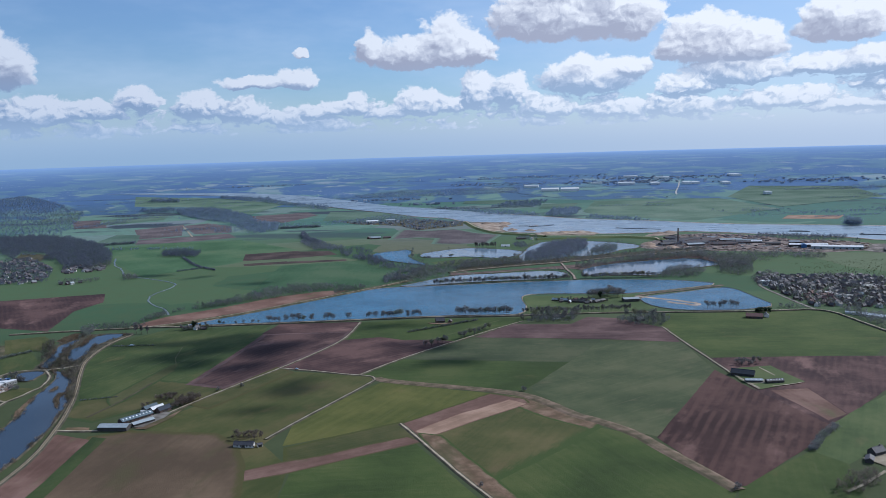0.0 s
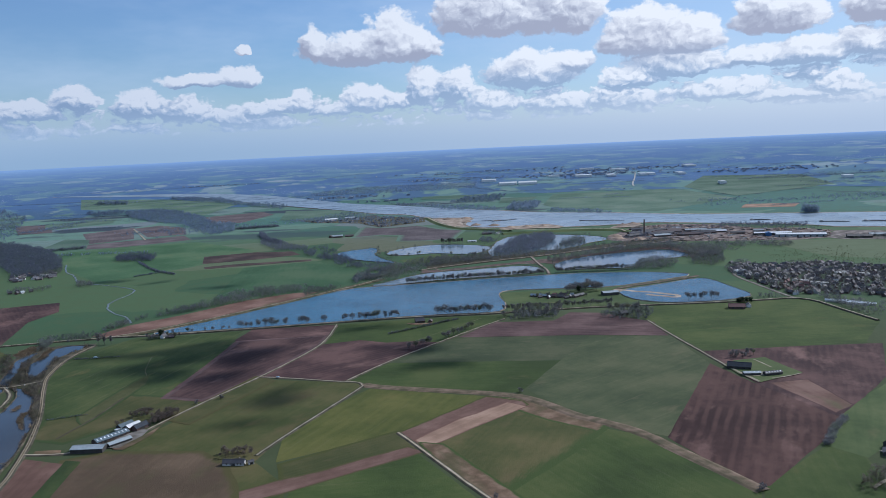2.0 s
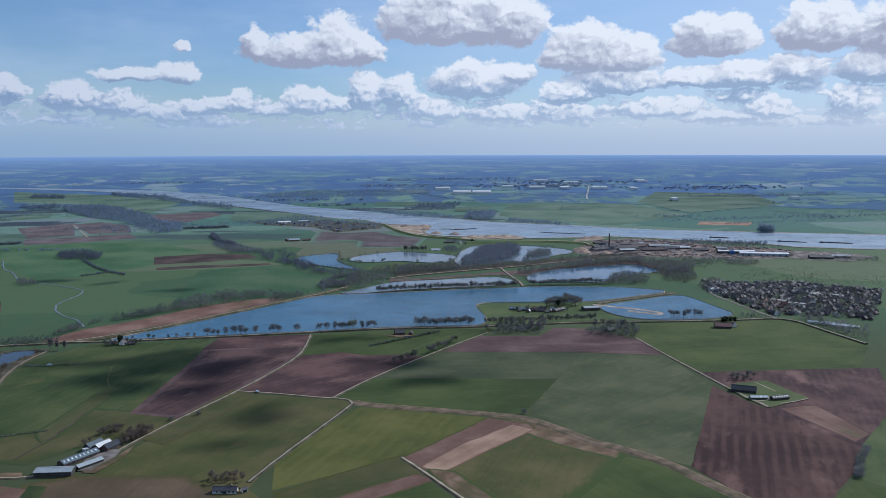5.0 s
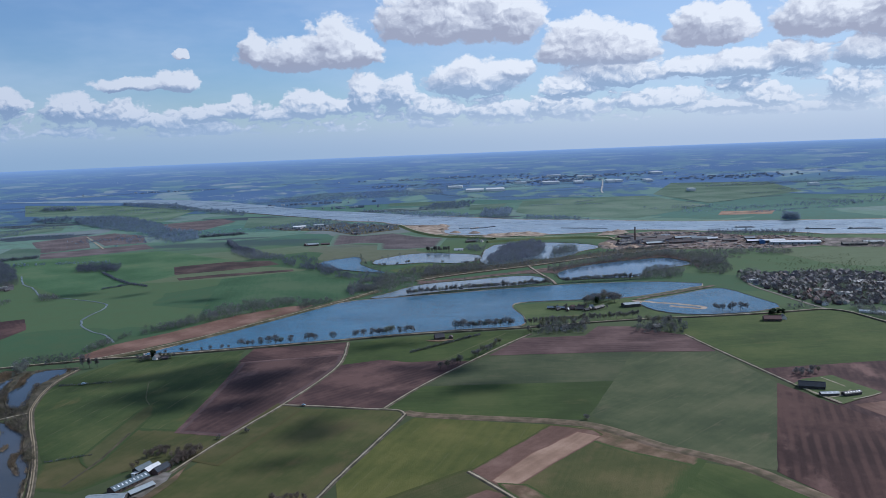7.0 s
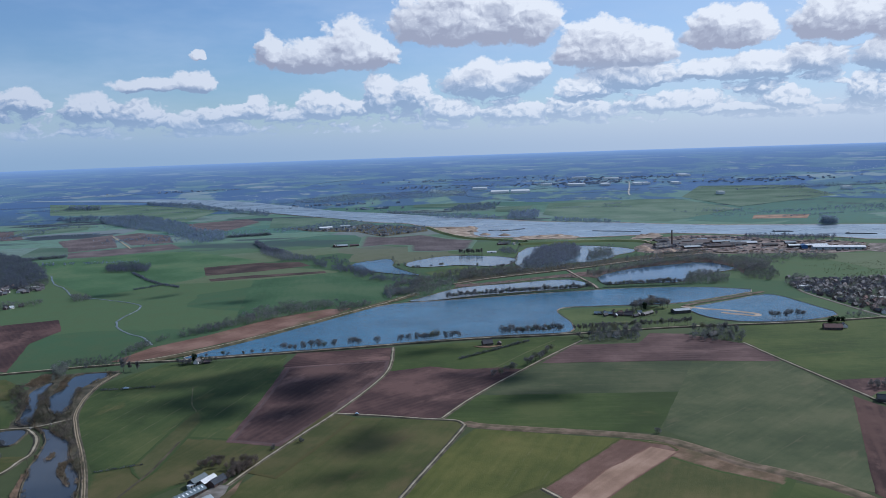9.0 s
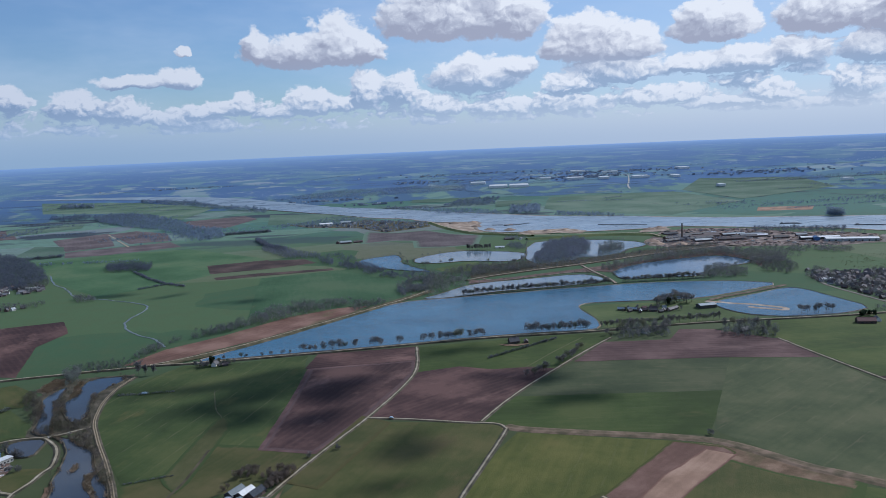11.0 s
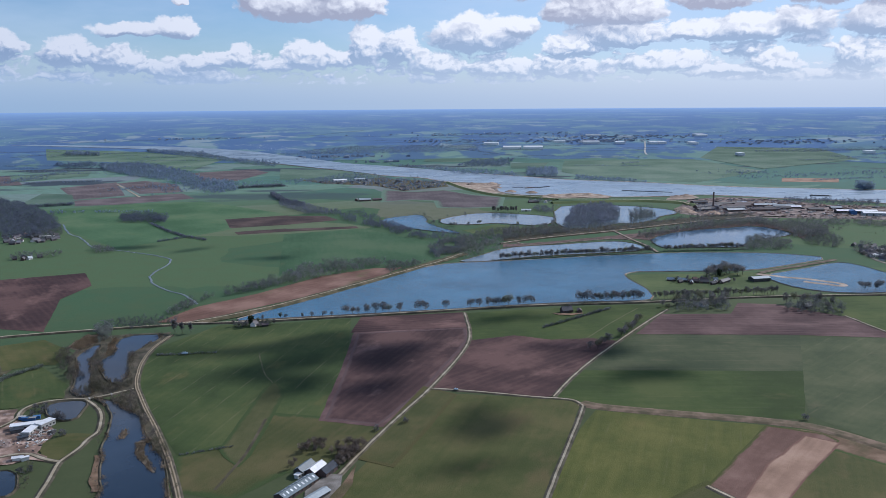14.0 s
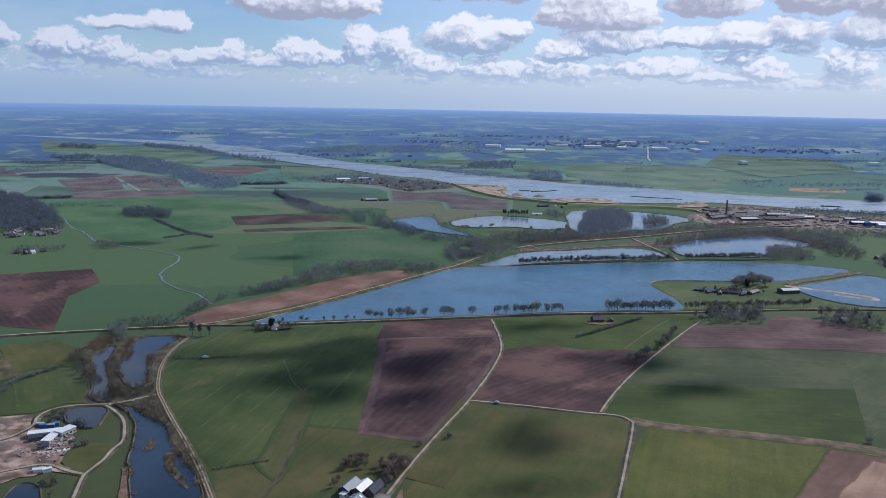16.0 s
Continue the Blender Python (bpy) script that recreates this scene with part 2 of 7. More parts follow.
SOIL = farmland("ploughed_soil", (0.0418, 0.0239, 0.0243), (0.0626, 0.0357, 0.0343), (0.1185, 0.0681, 0.0603), 60, rows=0.20, gap=9, patch=0.55, patch_colour=(0.2134, 0.1277, 0.1089))
SOIL_RED = farmland("dry_red_soil", (0.1094, 0.0605, 0.0459), (0.1510, 0.0857, 0.0657), (0.2187, 0.1322, 0.1035), 50, rows=0.12, gap=10, patch=0.4, patch_colour=(0.1146, 0.1117, 0.0540))
STUBBLE = farmland("pale_stubble", (0.1906, 0.1210, 0.0854), (0.2599, 0.1672, 0.1192), (0.3465, 0.2332, 0.1709), 40, rows=0.2, gap=6)
CROP = farmland("young_wheat", (0.0317, 0.0489, 0.0174), (0.0465, 0.0683, 0.0232), (0.0733, 0.0887, 0.0324), 80, patch=0.3, patch_colour=(0.0970, 0.0917, 0.0348), tram=0.2, rows=0.06, gap=28)
CROP_LUSH = farmland("lush_wheat", (0.0374, 0.0568, 0.0170), (0.0528, 0.0774, 0.0222), (0.0781, 0.0960, 0.0311), 90, patch=0.2, patch_colour=(0.0990, 0.0931, 0.0333), tram=0.08, rows=0.05, gap=24)
CROP_PALE = farmland("thin_wheat", (0.0494, 0.0644, 0.0311), (0.0684, 0.0827, 0.0401), (0.0951, 0.1012, 0.0523), 60, tram=0.14, rows=0.08, gap=20, patch=0.3, patch_colour=(0.1241, 0.1120, 0.0640))
CROP_OLIVE = farmland("sprouting_field", (0.0589, 0.0713, 0.0219), (0.0825, 0.0876, 0.0295), (0.1202, 0.1076, 0.0422), 60, rows=0.10, gap=12, patch=0.7, patch_colour=(0.1296, 0.1001, 0.0456))
STRIPED = farmland("mown_grass", (0.0653, 0.0770, 0.0206), (0.0881, 0.0963, 0.0253), (0.1275, 0.1224, 0.0365), 80, rows=0.28, gap=15, tram=0.14, patch=0.3, patch_colour=(0.1442, 0.1168, 0.0413))
MEADOW = farmland("meadow_grass", (0.0552, 0.0803, 0.0305), (0.0805, 0.1094, 0.0413), (0.1150, 0.1360, 0.0557), 90, patch=0.3, patch_colour=(0.1323, 0.1249, 0.0574))
ROUGH_BANK = farmland("rough_bank", (0.050, 0.047, 0.031), (0.080, 0.070, 0.049), (0.130, 0.108, 0.080), 10, patch=0.5, patch_colour=(0.060, 0.068, 0.034))
# paler soil: painted haze lift by the orchard, real pale headlands elsewhere
SOIL_LIFTED = farmland("lifted_pink_soil", (0.0700, 0.0408, 0.0405), (0.1039, 0.0608, 0.0570), (0.1643, 0.1016, 0.0920), 60, rows=0.3, gap=11, patch=0.5, patch_colour=(0.2014, 0.1283, 0.1150))
# soil and grass of the far fields, paled and blued by painted haze
HAZED_SOIL = farmland("hazed_soil", (0.0897, 0.0718, 0.0736), (0.1209, 0.0952, 0.0960), (0.1638, 0.1326, 0.1320), 60, rows=0.2, gap=14)
HAZED_MEADOW = farmland("hazed_meadow", (0.0775, 0.1306, 0.0909), (0.1073, 0.1639, 0.1171), (0.1411, 0.1931, 0.1434), 160, patch=0.4, patch_colour=(0.1113, 0.1395, 0.1119))
SOIL_PALE = farmland("dry_headland_soil", (0.095, 0.062, 0.055), (0.135, 0.088, 0.077), (0.205, 0.142, 0.124), 12, patch=0.9, patch_colour=(0.09, 0.058, 0.05))
REED = farmland("dry_reed", (0.095, 0.074, 0.052), (0.15, 0.116, 0.083), (0.22, 0.172, 0.128), 7, patch=0.6, patch_colour=(0.075, 0.068, 0.042))
BUILDERS_EARTH = farmland("churned_earth", (0.1063, 0.0720, 0.0575), (0.2188, 0.1464, 0.1150), (0.4500, 0.3300, 0.2702), 12, patch=0.9, patch_colour=(0.0938, 0.0696, 0.0517))
SAND = farmland("bare_sand", (0.22, 0.165, 0.125), (0.31, 0.24, 0.185), (0.42, 0.345, 0.28), 18)
VERGE = farmland("rough_verge", (0.050, 0.050, 0.026), (0.085, 0.076, 0.042), (0.15, 0.122, 0.078), 12)
GRAVEL = farmland("pale_gravel_road", (0.25, 0.205, 0.14), (0.34, 0.285, 0.205), (0.43, 0.37, 0.28), 10)
ASPHALT = farmland("worn_asphalt", (0.17, 0.155, 0.13), (0.23, 0.21, 0.175), (0.29, 0.265, 0.225), 12)
SOIL_ROWS = farmland("furrowed_soil", (0.0336, 0.0173, 0.0166), (0.0493, 0.0259, 0.0238), (0.0896, 0.0490, 0.0414), 80, rows=0.75, gap=11.5, patch=0.45, patch_colour=(0.1680, 0.0979, 0.0828))
SOIL_DARK = farmland("wet_soil", (0.040, 0.028, 0.027), (0.062, 0.042, 0.038), (0.10, 0.07, 0.06), 50, rows=0.15, gap=10)
# fresh green wheat, raised a little for haze over the middle distance
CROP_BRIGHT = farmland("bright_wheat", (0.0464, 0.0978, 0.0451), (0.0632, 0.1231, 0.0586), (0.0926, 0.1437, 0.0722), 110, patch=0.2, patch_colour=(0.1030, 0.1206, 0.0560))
STUBBLE_THIN = farmland("thin_bare_strip", (0.1176, 0.0780, 0.0468), (0.1680, 0.1092, 0.0702), (0.2436, 0.1599, 0.1092), 12, patch=0.9, patch_colour=(0.0714, 0.0741, 0.0312))
THIN_WHEAT = farmland("thin_corner", (0.0587, 0.0663, 0.0232), (0.0798, 0.0800, 0.0298), (0.1103, 0.0959, 0.0414), 45, rows=0.12, gap=6, patch=0.5, patch_colour=(0.1233, 0.0937, 0.0464))
FALLOW = farmland("fallow", (0.0951, 0.0645, 0.0405), (0.1276, 0.0863, 0.0543), (0.1717, 0.1165, 0.0736), 90, patch=0.8, patch_colour=(0.0905, 0.0770, 0.0368))
HILL_FLOOR = farmland("leaf_litter", (0.045, 0.040, 0.026), (0.07, 0.06, 0.04), (0.10, 0.085, 0.055), 20)


def ground_material():
    """The open plain: parcels of grass, crop and bare soil, finer detail inside each; haze is painted in farther off.
    """
    m, nt, bsdf = surface("river_plain")
    at = plan_coords(nt)
    bend = vec(nt, "MULTIPLY_ADD", vec(nt, "SUBTRACT", grain(nt, at, 1 / 500, 3, 0.5, True), (0.5, 0.5, 0.5)), (240, 240, 0), at)
    cell = put(nt, "ShaderNodeTexVoronoi")
    cell.distance, cell.voronoi_dimensions = "CHEBYCHEV", "2D"
    feed(nt, cell.inputs["Vector"], vec(nt, "MULTIPLY", bend, (1 / 420, 1 / 300, 1)))
    cell.inputs["Scale"].default_value = 1.0
    one = put(nt, "ShaderNodeSeparateColor")
    feed(nt, one.inputs[0], cell.outputs["Color"])
    parcel = ramp(nt, one.outputs[0], [(0.0, (0.045, 0.080, 0.040)), (0.35, (0.062, 0.094, 0.044)), (0.62, (0.080, 0.112, 0.054)), (0.82, (0.095, 0.112, 0.062)), (0.93, (0.105, 0.105, 0.068))], "CONSTANT")
    # painted haze: parcels past 2.4 km turn paler and bluer
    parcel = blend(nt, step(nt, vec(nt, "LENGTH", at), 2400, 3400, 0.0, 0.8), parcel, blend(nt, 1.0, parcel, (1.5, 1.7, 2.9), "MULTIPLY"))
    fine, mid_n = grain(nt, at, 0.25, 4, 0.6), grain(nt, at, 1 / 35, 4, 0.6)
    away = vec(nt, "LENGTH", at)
    # a weaker haze lift, painted in from 1.2 km on
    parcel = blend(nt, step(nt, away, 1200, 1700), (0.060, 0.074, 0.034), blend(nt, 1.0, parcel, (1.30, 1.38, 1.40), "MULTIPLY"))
    colour = blend(nt, step(nt, mid_n, 0.35, 0.75, 0.0, 0.35), parcel, (0.09, 0.105, 0.05))
    colour = blend(nt, step(nt, fine, 0.4, 0.8, 0.0, 0.25), colour, (0.04, 0.06, 0.025))
    # far scrub, its dark tone tinted blue for the same haze
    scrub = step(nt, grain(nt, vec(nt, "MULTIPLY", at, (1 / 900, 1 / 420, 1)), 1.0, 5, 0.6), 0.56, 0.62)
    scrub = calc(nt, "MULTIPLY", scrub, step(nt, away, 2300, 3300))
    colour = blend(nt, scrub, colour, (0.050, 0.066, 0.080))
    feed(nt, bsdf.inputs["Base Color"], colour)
    bsdf.inputs["Roughness"].default_value = 0.95
    bsdf.inputs["Specular IOR Level"].default_value = 0.1
    return m


def distance_material():
    """The far country up to the horizon, blue haze painted into its colour: woods, fields and towns drawn out into
    streaks.
    """
    m, nt, bsdf = surface("hazed_country")
    at = plan_coords(nt)
    a = grain(nt, vec(nt, "MULTIPLY", at, (0.42, 7.5, 1)), 1.0, 7, 0.62)
    b = grain(nt, vec(nt, "MULTIPLY", at, (9.0, 90.0, 1)), 1.0, 4, 0.6)
    c = grain(nt, vec(nt, "MULTIPLY", at, (0.16, 2.6, 1)), 1.0, 3, 0.5)
    # parcels, drawn out sideways by the low view
    cell = put(nt, "ShaderNodeTexVoronoi")
    cell.distance, cell.voronoi_dimensions = "CHEBYCHEV", "2D"
    wander = vec(nt, "MULTIPLY_ADD", vec(nt, "SUBTRACT", grain(nt, vec(nt, "MULTIPLY", at, (0.3, 3.0, 1)), 1.0, 3, 0.5, True), (0.5, 0.5, 0.5)), (1.6, 0.16, 0), at)
    feed(nt, cell.inputs["Vector"], vec(nt, "MULTIPLY", wander, (0.40, 14.0, 1)))
    cell.inputs["Scale"].default_value = 1.0
    one = put(nt, "ShaderNodeSeparateColor")
    feed(nt, one.inputs[0], cell.outputs["Color"])
    # field and wood tones already hold the blue of the haze
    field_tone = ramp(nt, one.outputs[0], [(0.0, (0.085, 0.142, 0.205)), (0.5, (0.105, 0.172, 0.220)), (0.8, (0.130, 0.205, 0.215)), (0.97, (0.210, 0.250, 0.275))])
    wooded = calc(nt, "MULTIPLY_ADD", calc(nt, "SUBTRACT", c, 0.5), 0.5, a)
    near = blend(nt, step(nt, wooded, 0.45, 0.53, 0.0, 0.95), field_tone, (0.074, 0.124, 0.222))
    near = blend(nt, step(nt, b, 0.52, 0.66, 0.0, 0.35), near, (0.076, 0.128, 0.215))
    # roofs and glasshouses of far towns
    roofs = calc(nt, "MULTIPLY", step(nt, b, 0.60, 0.68), step(nt, grain(nt, vec(nt, "MULTIPLY", at, (0.10, 3.4, 1)), 1.0, 3, 0.5), 0.53, 0.62, 0.0, 0.75))
    near = blend(nt, roofs, near, (0.50, 0.53, 0.56))
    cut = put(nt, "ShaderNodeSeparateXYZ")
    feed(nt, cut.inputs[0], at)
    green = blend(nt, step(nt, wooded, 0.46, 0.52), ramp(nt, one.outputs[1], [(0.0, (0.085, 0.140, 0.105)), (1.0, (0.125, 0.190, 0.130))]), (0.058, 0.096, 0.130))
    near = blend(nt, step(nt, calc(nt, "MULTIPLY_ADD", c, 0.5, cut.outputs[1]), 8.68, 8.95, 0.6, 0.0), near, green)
    # painted haze: everything fades to pale blue with distance
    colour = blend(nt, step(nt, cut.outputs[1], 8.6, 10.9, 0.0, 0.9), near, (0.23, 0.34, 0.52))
    # the painted haze is brighter towards the sun, duller away from it
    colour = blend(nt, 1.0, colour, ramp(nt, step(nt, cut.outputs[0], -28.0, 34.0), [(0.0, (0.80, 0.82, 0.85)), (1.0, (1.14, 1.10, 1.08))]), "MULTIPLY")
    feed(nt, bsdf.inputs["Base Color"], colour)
    bsdf.inputs["Roughness"].default_value = 1.0
    bsdf.inputs["Specular IOR Level"].default_value = 0.0
    # glows in its own colour, in place of light scattered by the air
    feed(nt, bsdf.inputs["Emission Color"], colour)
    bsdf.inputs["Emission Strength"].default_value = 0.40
    return m


def water_material(name, deep, rough, ripple):
    m, nt, bsdf = surface(name)
    at = plan_coords(nt)
    tone = grain(nt, at, 1 / 120, 4, 0.6)
    gust = grain(nt, vec(nt, "MULTIPLY", at, (1 / 240, 1 / 60, 1)), 1.0, 4, 0.6)
    shallow = tuple(min(1, c * 1.5 + 0.012) for c in deep)
    feed(nt, bsdf.inputs["Base Color"], ramp(nt, tone, [(0.35, deep), (0.7, shallow)]))
    feed(nt, bsdf.inputs["Roughness"], step(nt, gust, 0.35, 0.7, rough * 0.75, rough * 1.25))
    bsdf.inputs["IOR"].default_value = 1.33
    wave = calc(nt, "ADD", grain(nt, at, 0.35, 3, 0.6), grain(nt, at, 0.06, 2, 0.5))
    bump(nt, bsdf, wave, ripple, 1.0)
    return m


LAKE_WATER = water_material("lake_water", (0.028, 0.098, 0.158), 0.17, 0.7)
RIVER_WATER = water_material("river_water", (0.195, 0.24, 0.275), 0.32, 0.25)
POND_WATER = water_material("still_water", (0.0120, 0.0230, 0.0375), 0.12, 0.02)
PIT_WATER = water_material("pit_water", (0.030, 0.068, 0.115), 0.09, 0.07)
FLOOD_WATER = water_material("flood_water", (0.085, 0.125, 0.155), 0.14, 0.12)
STREAM_WATER = water_material("stream_water", (0.10, 0.115, 0.11), 0.3, 0.2)


def plain(name, low, high, rough=0.8, scale=0.6, metal=0.0, spread=0.25):
    """A weathered surface in two tones, a little different on each object."""
    m, nt, bsdf = surface(name)
    n = put(nt, "ShaderNodeTexCoord")
    at = n.outputs["Object"]
    mixed = calc(nt, "ADD", calc(nt, "MULTIPLY", grain(nt, at, scale, 4, 0.6), 0.6), calc(nt, "MULTIPLY", grain(nt, at, scale * 7, 3, 0.6), 0.4))
    colour = ramp(nt, mixed, [(0.35, low), (0.65, high)])
    each = put(nt, "ShaderNodeObjectInfo").outputs["Random"]
    colour = blend(nt, 1.0, colour, ramp(nt, each, [(0.0, (1 - spread,) * 3), (1.0, (1 + spread,) * 3)]), "MULTIPLY")
    feed(nt, bsdf.inputs["Base Color"], colour)
    bsdf.inputs["Roughness"].default_value, bsdf.inputs["Metallic"].default_value = rough, metal
    return m


def foliage(name, low, high, mixed_in=None):
    """Twigs or leaves, thin enough to let light through, different on each tree and each clump."""
    m, nt, bsdf = surface(name)
    geo = put(nt, "ShaderNodeNewGeometry")
    each = put(nt, "ShaderNodeObjectInfo").outputs["Random"]
    colour = ramp(nt, geo.outputs["Random Per Island"], [(0.1, low), (0.9, high)])
    stand = grain(nt, geo.outputs["Position"], 1 / 28, 2, 0.5)
    if mixed_in:
        colour = blend(nt, step(nt, stand, 0.42, 0.6, 0.0, 0.85), colour, mixed_in)
    colour = blend(nt, 1.0, colour, ramp(nt, each, [(0.0, (0.82, 0.82, 0.82)), (1.0, (1.25, 1.2, 1.15))]), "MULTIPLY")
    single = grain(nt, geo.outputs["Position"], 1 / 7, 1, 0.5)
    colour = blend(nt, 1.0, colour, ramp(nt, single, [(0.32, (0.68, 0.68, 0.69)), (0.68, (1.32, 1.30, 1.27))]), "MULTIPLY")
    feed(nt, bsdf.inputs["Base Color"], colour)
    bsdf.inputs["Roughness"].default_value = 0.9
    bsdf.inputs["Specular IOR Level"].default_value = 0.1
    thin, mixer, out = put(nt, "ShaderNodeBsdfTranslucent"), put(nt, "ShaderNodeMixShader"), nt.nodes["Material Output"]
    feed(nt, thin.inputs["Color"], colour)
    mixer.inputs[0].default_value = 0.5
    feed(nt, mixer.inputs[1], bsdf.outputs[0])
    feed(nt, mixer.inputs[2], thin.outputs[0])
    feed(nt, out.inputs["Surface"], mixer.outputs[0])
    return m


BARK = plain("bark", (0.06, 0.048, 0.038), (0.11, 0.09, 0.07), 0.95)
# greyed towards blue for the haze over the farther trees
TWIGS = foliage("bare_twigs", (0.100, 0.102, 0.108), (0.190, 0.190, 0.196))
BUDS = foliage("budding_twigs", (0.095, 0.105, 0.078), (0.175, 0.182, 0.132))
BROWN_TWIGS = foliage("brown_bare_twigs", (0.1063, 0.0900, 0.0800), (0.2063, 0.1750, 0.1525))
FIR = foliage("fir_needles", (0.02, 0.035, 0.022), (0.045, 0.065, 0.04))
# bare woods with haze painted in: blue and pale, slightly so in MIDWOOD
WOODLAND = foliage("hazed_woodland", (0.1041, 0.1211, 0.1676), (0.1797, 0.2006, 0.2612), (0.1230, 0.1466, 0.1676))
MIDWOOD = foliage("bare_mixed_wood", (0.1127, 0.1230, 0.1346), (0.2127, 0.2231, 0.2363), (0.1380, 0.1633, 0.1346))
ALDERS = foliage("bare_riverside_twigs", (0.105, 0.096, 0.086), (0.205, 0.182, 0.158), (0.12, 0.118, 0.08))
# the farthest woods and hedgerows, with the most haze blue in the colour
WOODLAND_FAR = foliage("hazed_far_woodland", (0.1475, 0.2016, 0.3007), (0.2359, 0.2992, 0.4072), (0.1770, 0.2383, 0.2756))
BRICK = plain("dark_brick", (0.075, 0.050, 0.043), (0.13, 0.085, 0.070), 0.9)
RENDERED = plain("pale_render", (0.52, 0.50, 0.46), (0.66, 0.64, 0.60), 0.85)
TILE_DARK = plain("dark_roof_tiles", (0.045, 0.043, 0.048), (0.085, 0.078, 0.08), 0.7)
TILE_RED = plain("red_roof_tiles", (0.1140, 0.0560, 0.0483), (0.1805, 0.0880, 0.0735), 0.8)
TILE_BROWN = plain("brown_roof_tiles", (0.0723, 0.0530, 0.0550), (0.1148, 0.0836, 0.0814), 0.8)
SHEET_GREY = plain("grey_fibre_cement", (0.22, 0.25, 0.26), (0.33, 0.36, 0.37), 0.6, 0.25)
SHEET_GREEN = plain("blue_green_roof_sheet", (0.0620, 0.0868, 0.0990), (0.0992, 0.1302, 0.1452), 0.5, 0.25)
SHEET_BLACK = plain("black_roof_sheet", (0.018, 0.022, 0.030), (0.034, 0.042, 0.054), 0.85, 0.25)
SHEET_WHITE = plain("white_roof_sheet", (0.55, 0.55, 0.54), (0.72, 0.72, 0.71), 0.5, 0.25, spread=0.08)
SHEET_BLUE = plain("blue_sheet", (0.03, 0.10, 0.24), (0.05, 0.16, 0.36), 0.5)
BOARD_DARK = plain("dark_timber_boards", (0.035, 0.032, 0.03), (0.07, 0.062, 0.055), 0.85)
GLASS = plain("window_glass", (0.02, 0.025, 0.03), (0.04, 0.045, 0.05), 0.1)
PLASTIC_PANEL = plain("skylight_panel", (0.55, 0.58, 0.58), (0.7, 0.72, 0.72), 0.4)
CONCRETE = plain("concrete", (0.28, 0.27, 0.25), (0.42, 0.41, 0.38), 0.85)
STEEL = plain("dark_steel", (0.05, 0.05, 0.052), (0.10, 0.10, 0.10), 0.5)
FIRED_BRICK = plain("stacked_fired_brick", (0.20, 0.125, 0.105), (0.40, 0.28, 0.235), 0.9, 0.2)
LOAM = plain("heaped_loam", (0.24, 0.16, 0.11), (0.38, 0.28, 0.2), 0.95, 0.1)
CLOUD = plain("cloud_vapour", (0.85, 0.86, 0.88), (0.95, 0.95, 0.96), 1.0, 0.02)
CAR_PAINT = plain("silver_paint", (0.3, 0.38, 0.45), (0.4, 0.48, 0.55), 0.3)
RUBBER = plain("tyre_rubber", (0.015, 0.015, 0.015), (0.03, 0.03, 0.03), 0.9)

# ---- the lie of the land ----
# Flat to 3.4 km; beyond that the far country is drawn in towards a rim that carries the horizon.
EYE_X, EYE_Y, EYE_Z, FLAT, RIM = -187.0, 182.0, 293.0, 3400.0, 4650.0


def lie(x, y, z=0.0):
    dx, dy = x - EYE_X, y - EYE_Y
    far = math.hypot(dx, dy)
    if far <= FLAT:
        return (x, y, z)
    over = far - FLAT
    k = (FLAT + over / (1 + over / (RIM - FLAT))) / far
    drop = (far * far - FLAT * FLAT) / 14.8e6
    return (EYE_X + dx * k, EYE_Y + dy * k, EYE_Z + (z - drop - EYE_Z) * k)


def part(name, bm, material, parent=None, label=""):
    """Links a bmesh as one mesh object under its thing."""
    data = bpy.data.meshes.new(name)
    bm.to_mesh(data)
    bm.free()
    data.materials.append(material)
    ob = new(name, data)
    ob.parent = parent
    return tagged(ob, label)


def stuff(name, verts, faces, material, label, category, coords=None, kind="stuff"):
    data = bpy.data.meshes.new(name)
    data.from_pydata([tuple(v) for v in verts], [], [tuple(f) for f in faces])
    data.materials.append(material)
    if coords is not None:
        layer = data.uv_layers.new(name="plan")
        index = np.zeros(len(data.loops), dtype=np.int32)
        data.loops.foreach_get("vertex_index", index)
        layer.data.foreach_set("uv", np.asarray(coords, dtype=np.float32)[index].ravel())
    return tagged(new(name, data), label, category, kind=kind)


def chaikin(points, closed, times=2):
    for _ in range(times):
        out = [] if closed else [points[0]]
        n = len(points)
        for i in range(n if closed else n - 1):
            (ax, ay), (bx, by) = points[i], points[(i + 1) % n]
            out += [(0.75 * ax + 0.25 * bx, 0.75 * ay + 0.25 * by), (0.25 * ax + 0.75 * bx, 0.25 * ay + 0.75 * by)]
        points = out if closed else out + [points[-1]]
    return points


def resample(points, closed, step_len):
    ring = points + [points[0]] if closed else points
    out = []
    for (ax, ay), (bx, by) in zip(ring, ring[1:]):
        n = max(1, int(math.hypot(bx - ax, by - ay) / step_len))
        out += [(ax + (bx - ax) * i / n, ay + (by - ay) * i / n) for i in range(n)]
    return out if closed else out + [points[-1]]


def turning(points):
    return sum(a[0] * b[1] - b[0] * a[1] for a, b in zip(points, points[1:] + points[:1]))


def ragged(points, size, reach=23.0):
    """Edges that wander a little, as ploughed and grown ones do."""
    out = []
    for x, y in points:
        v = noise.noise_vector((x / reach, y / reach, 3.1))
        out.append((x + v.x * size, y + v.y * size))
    return out


LAYER = [0]


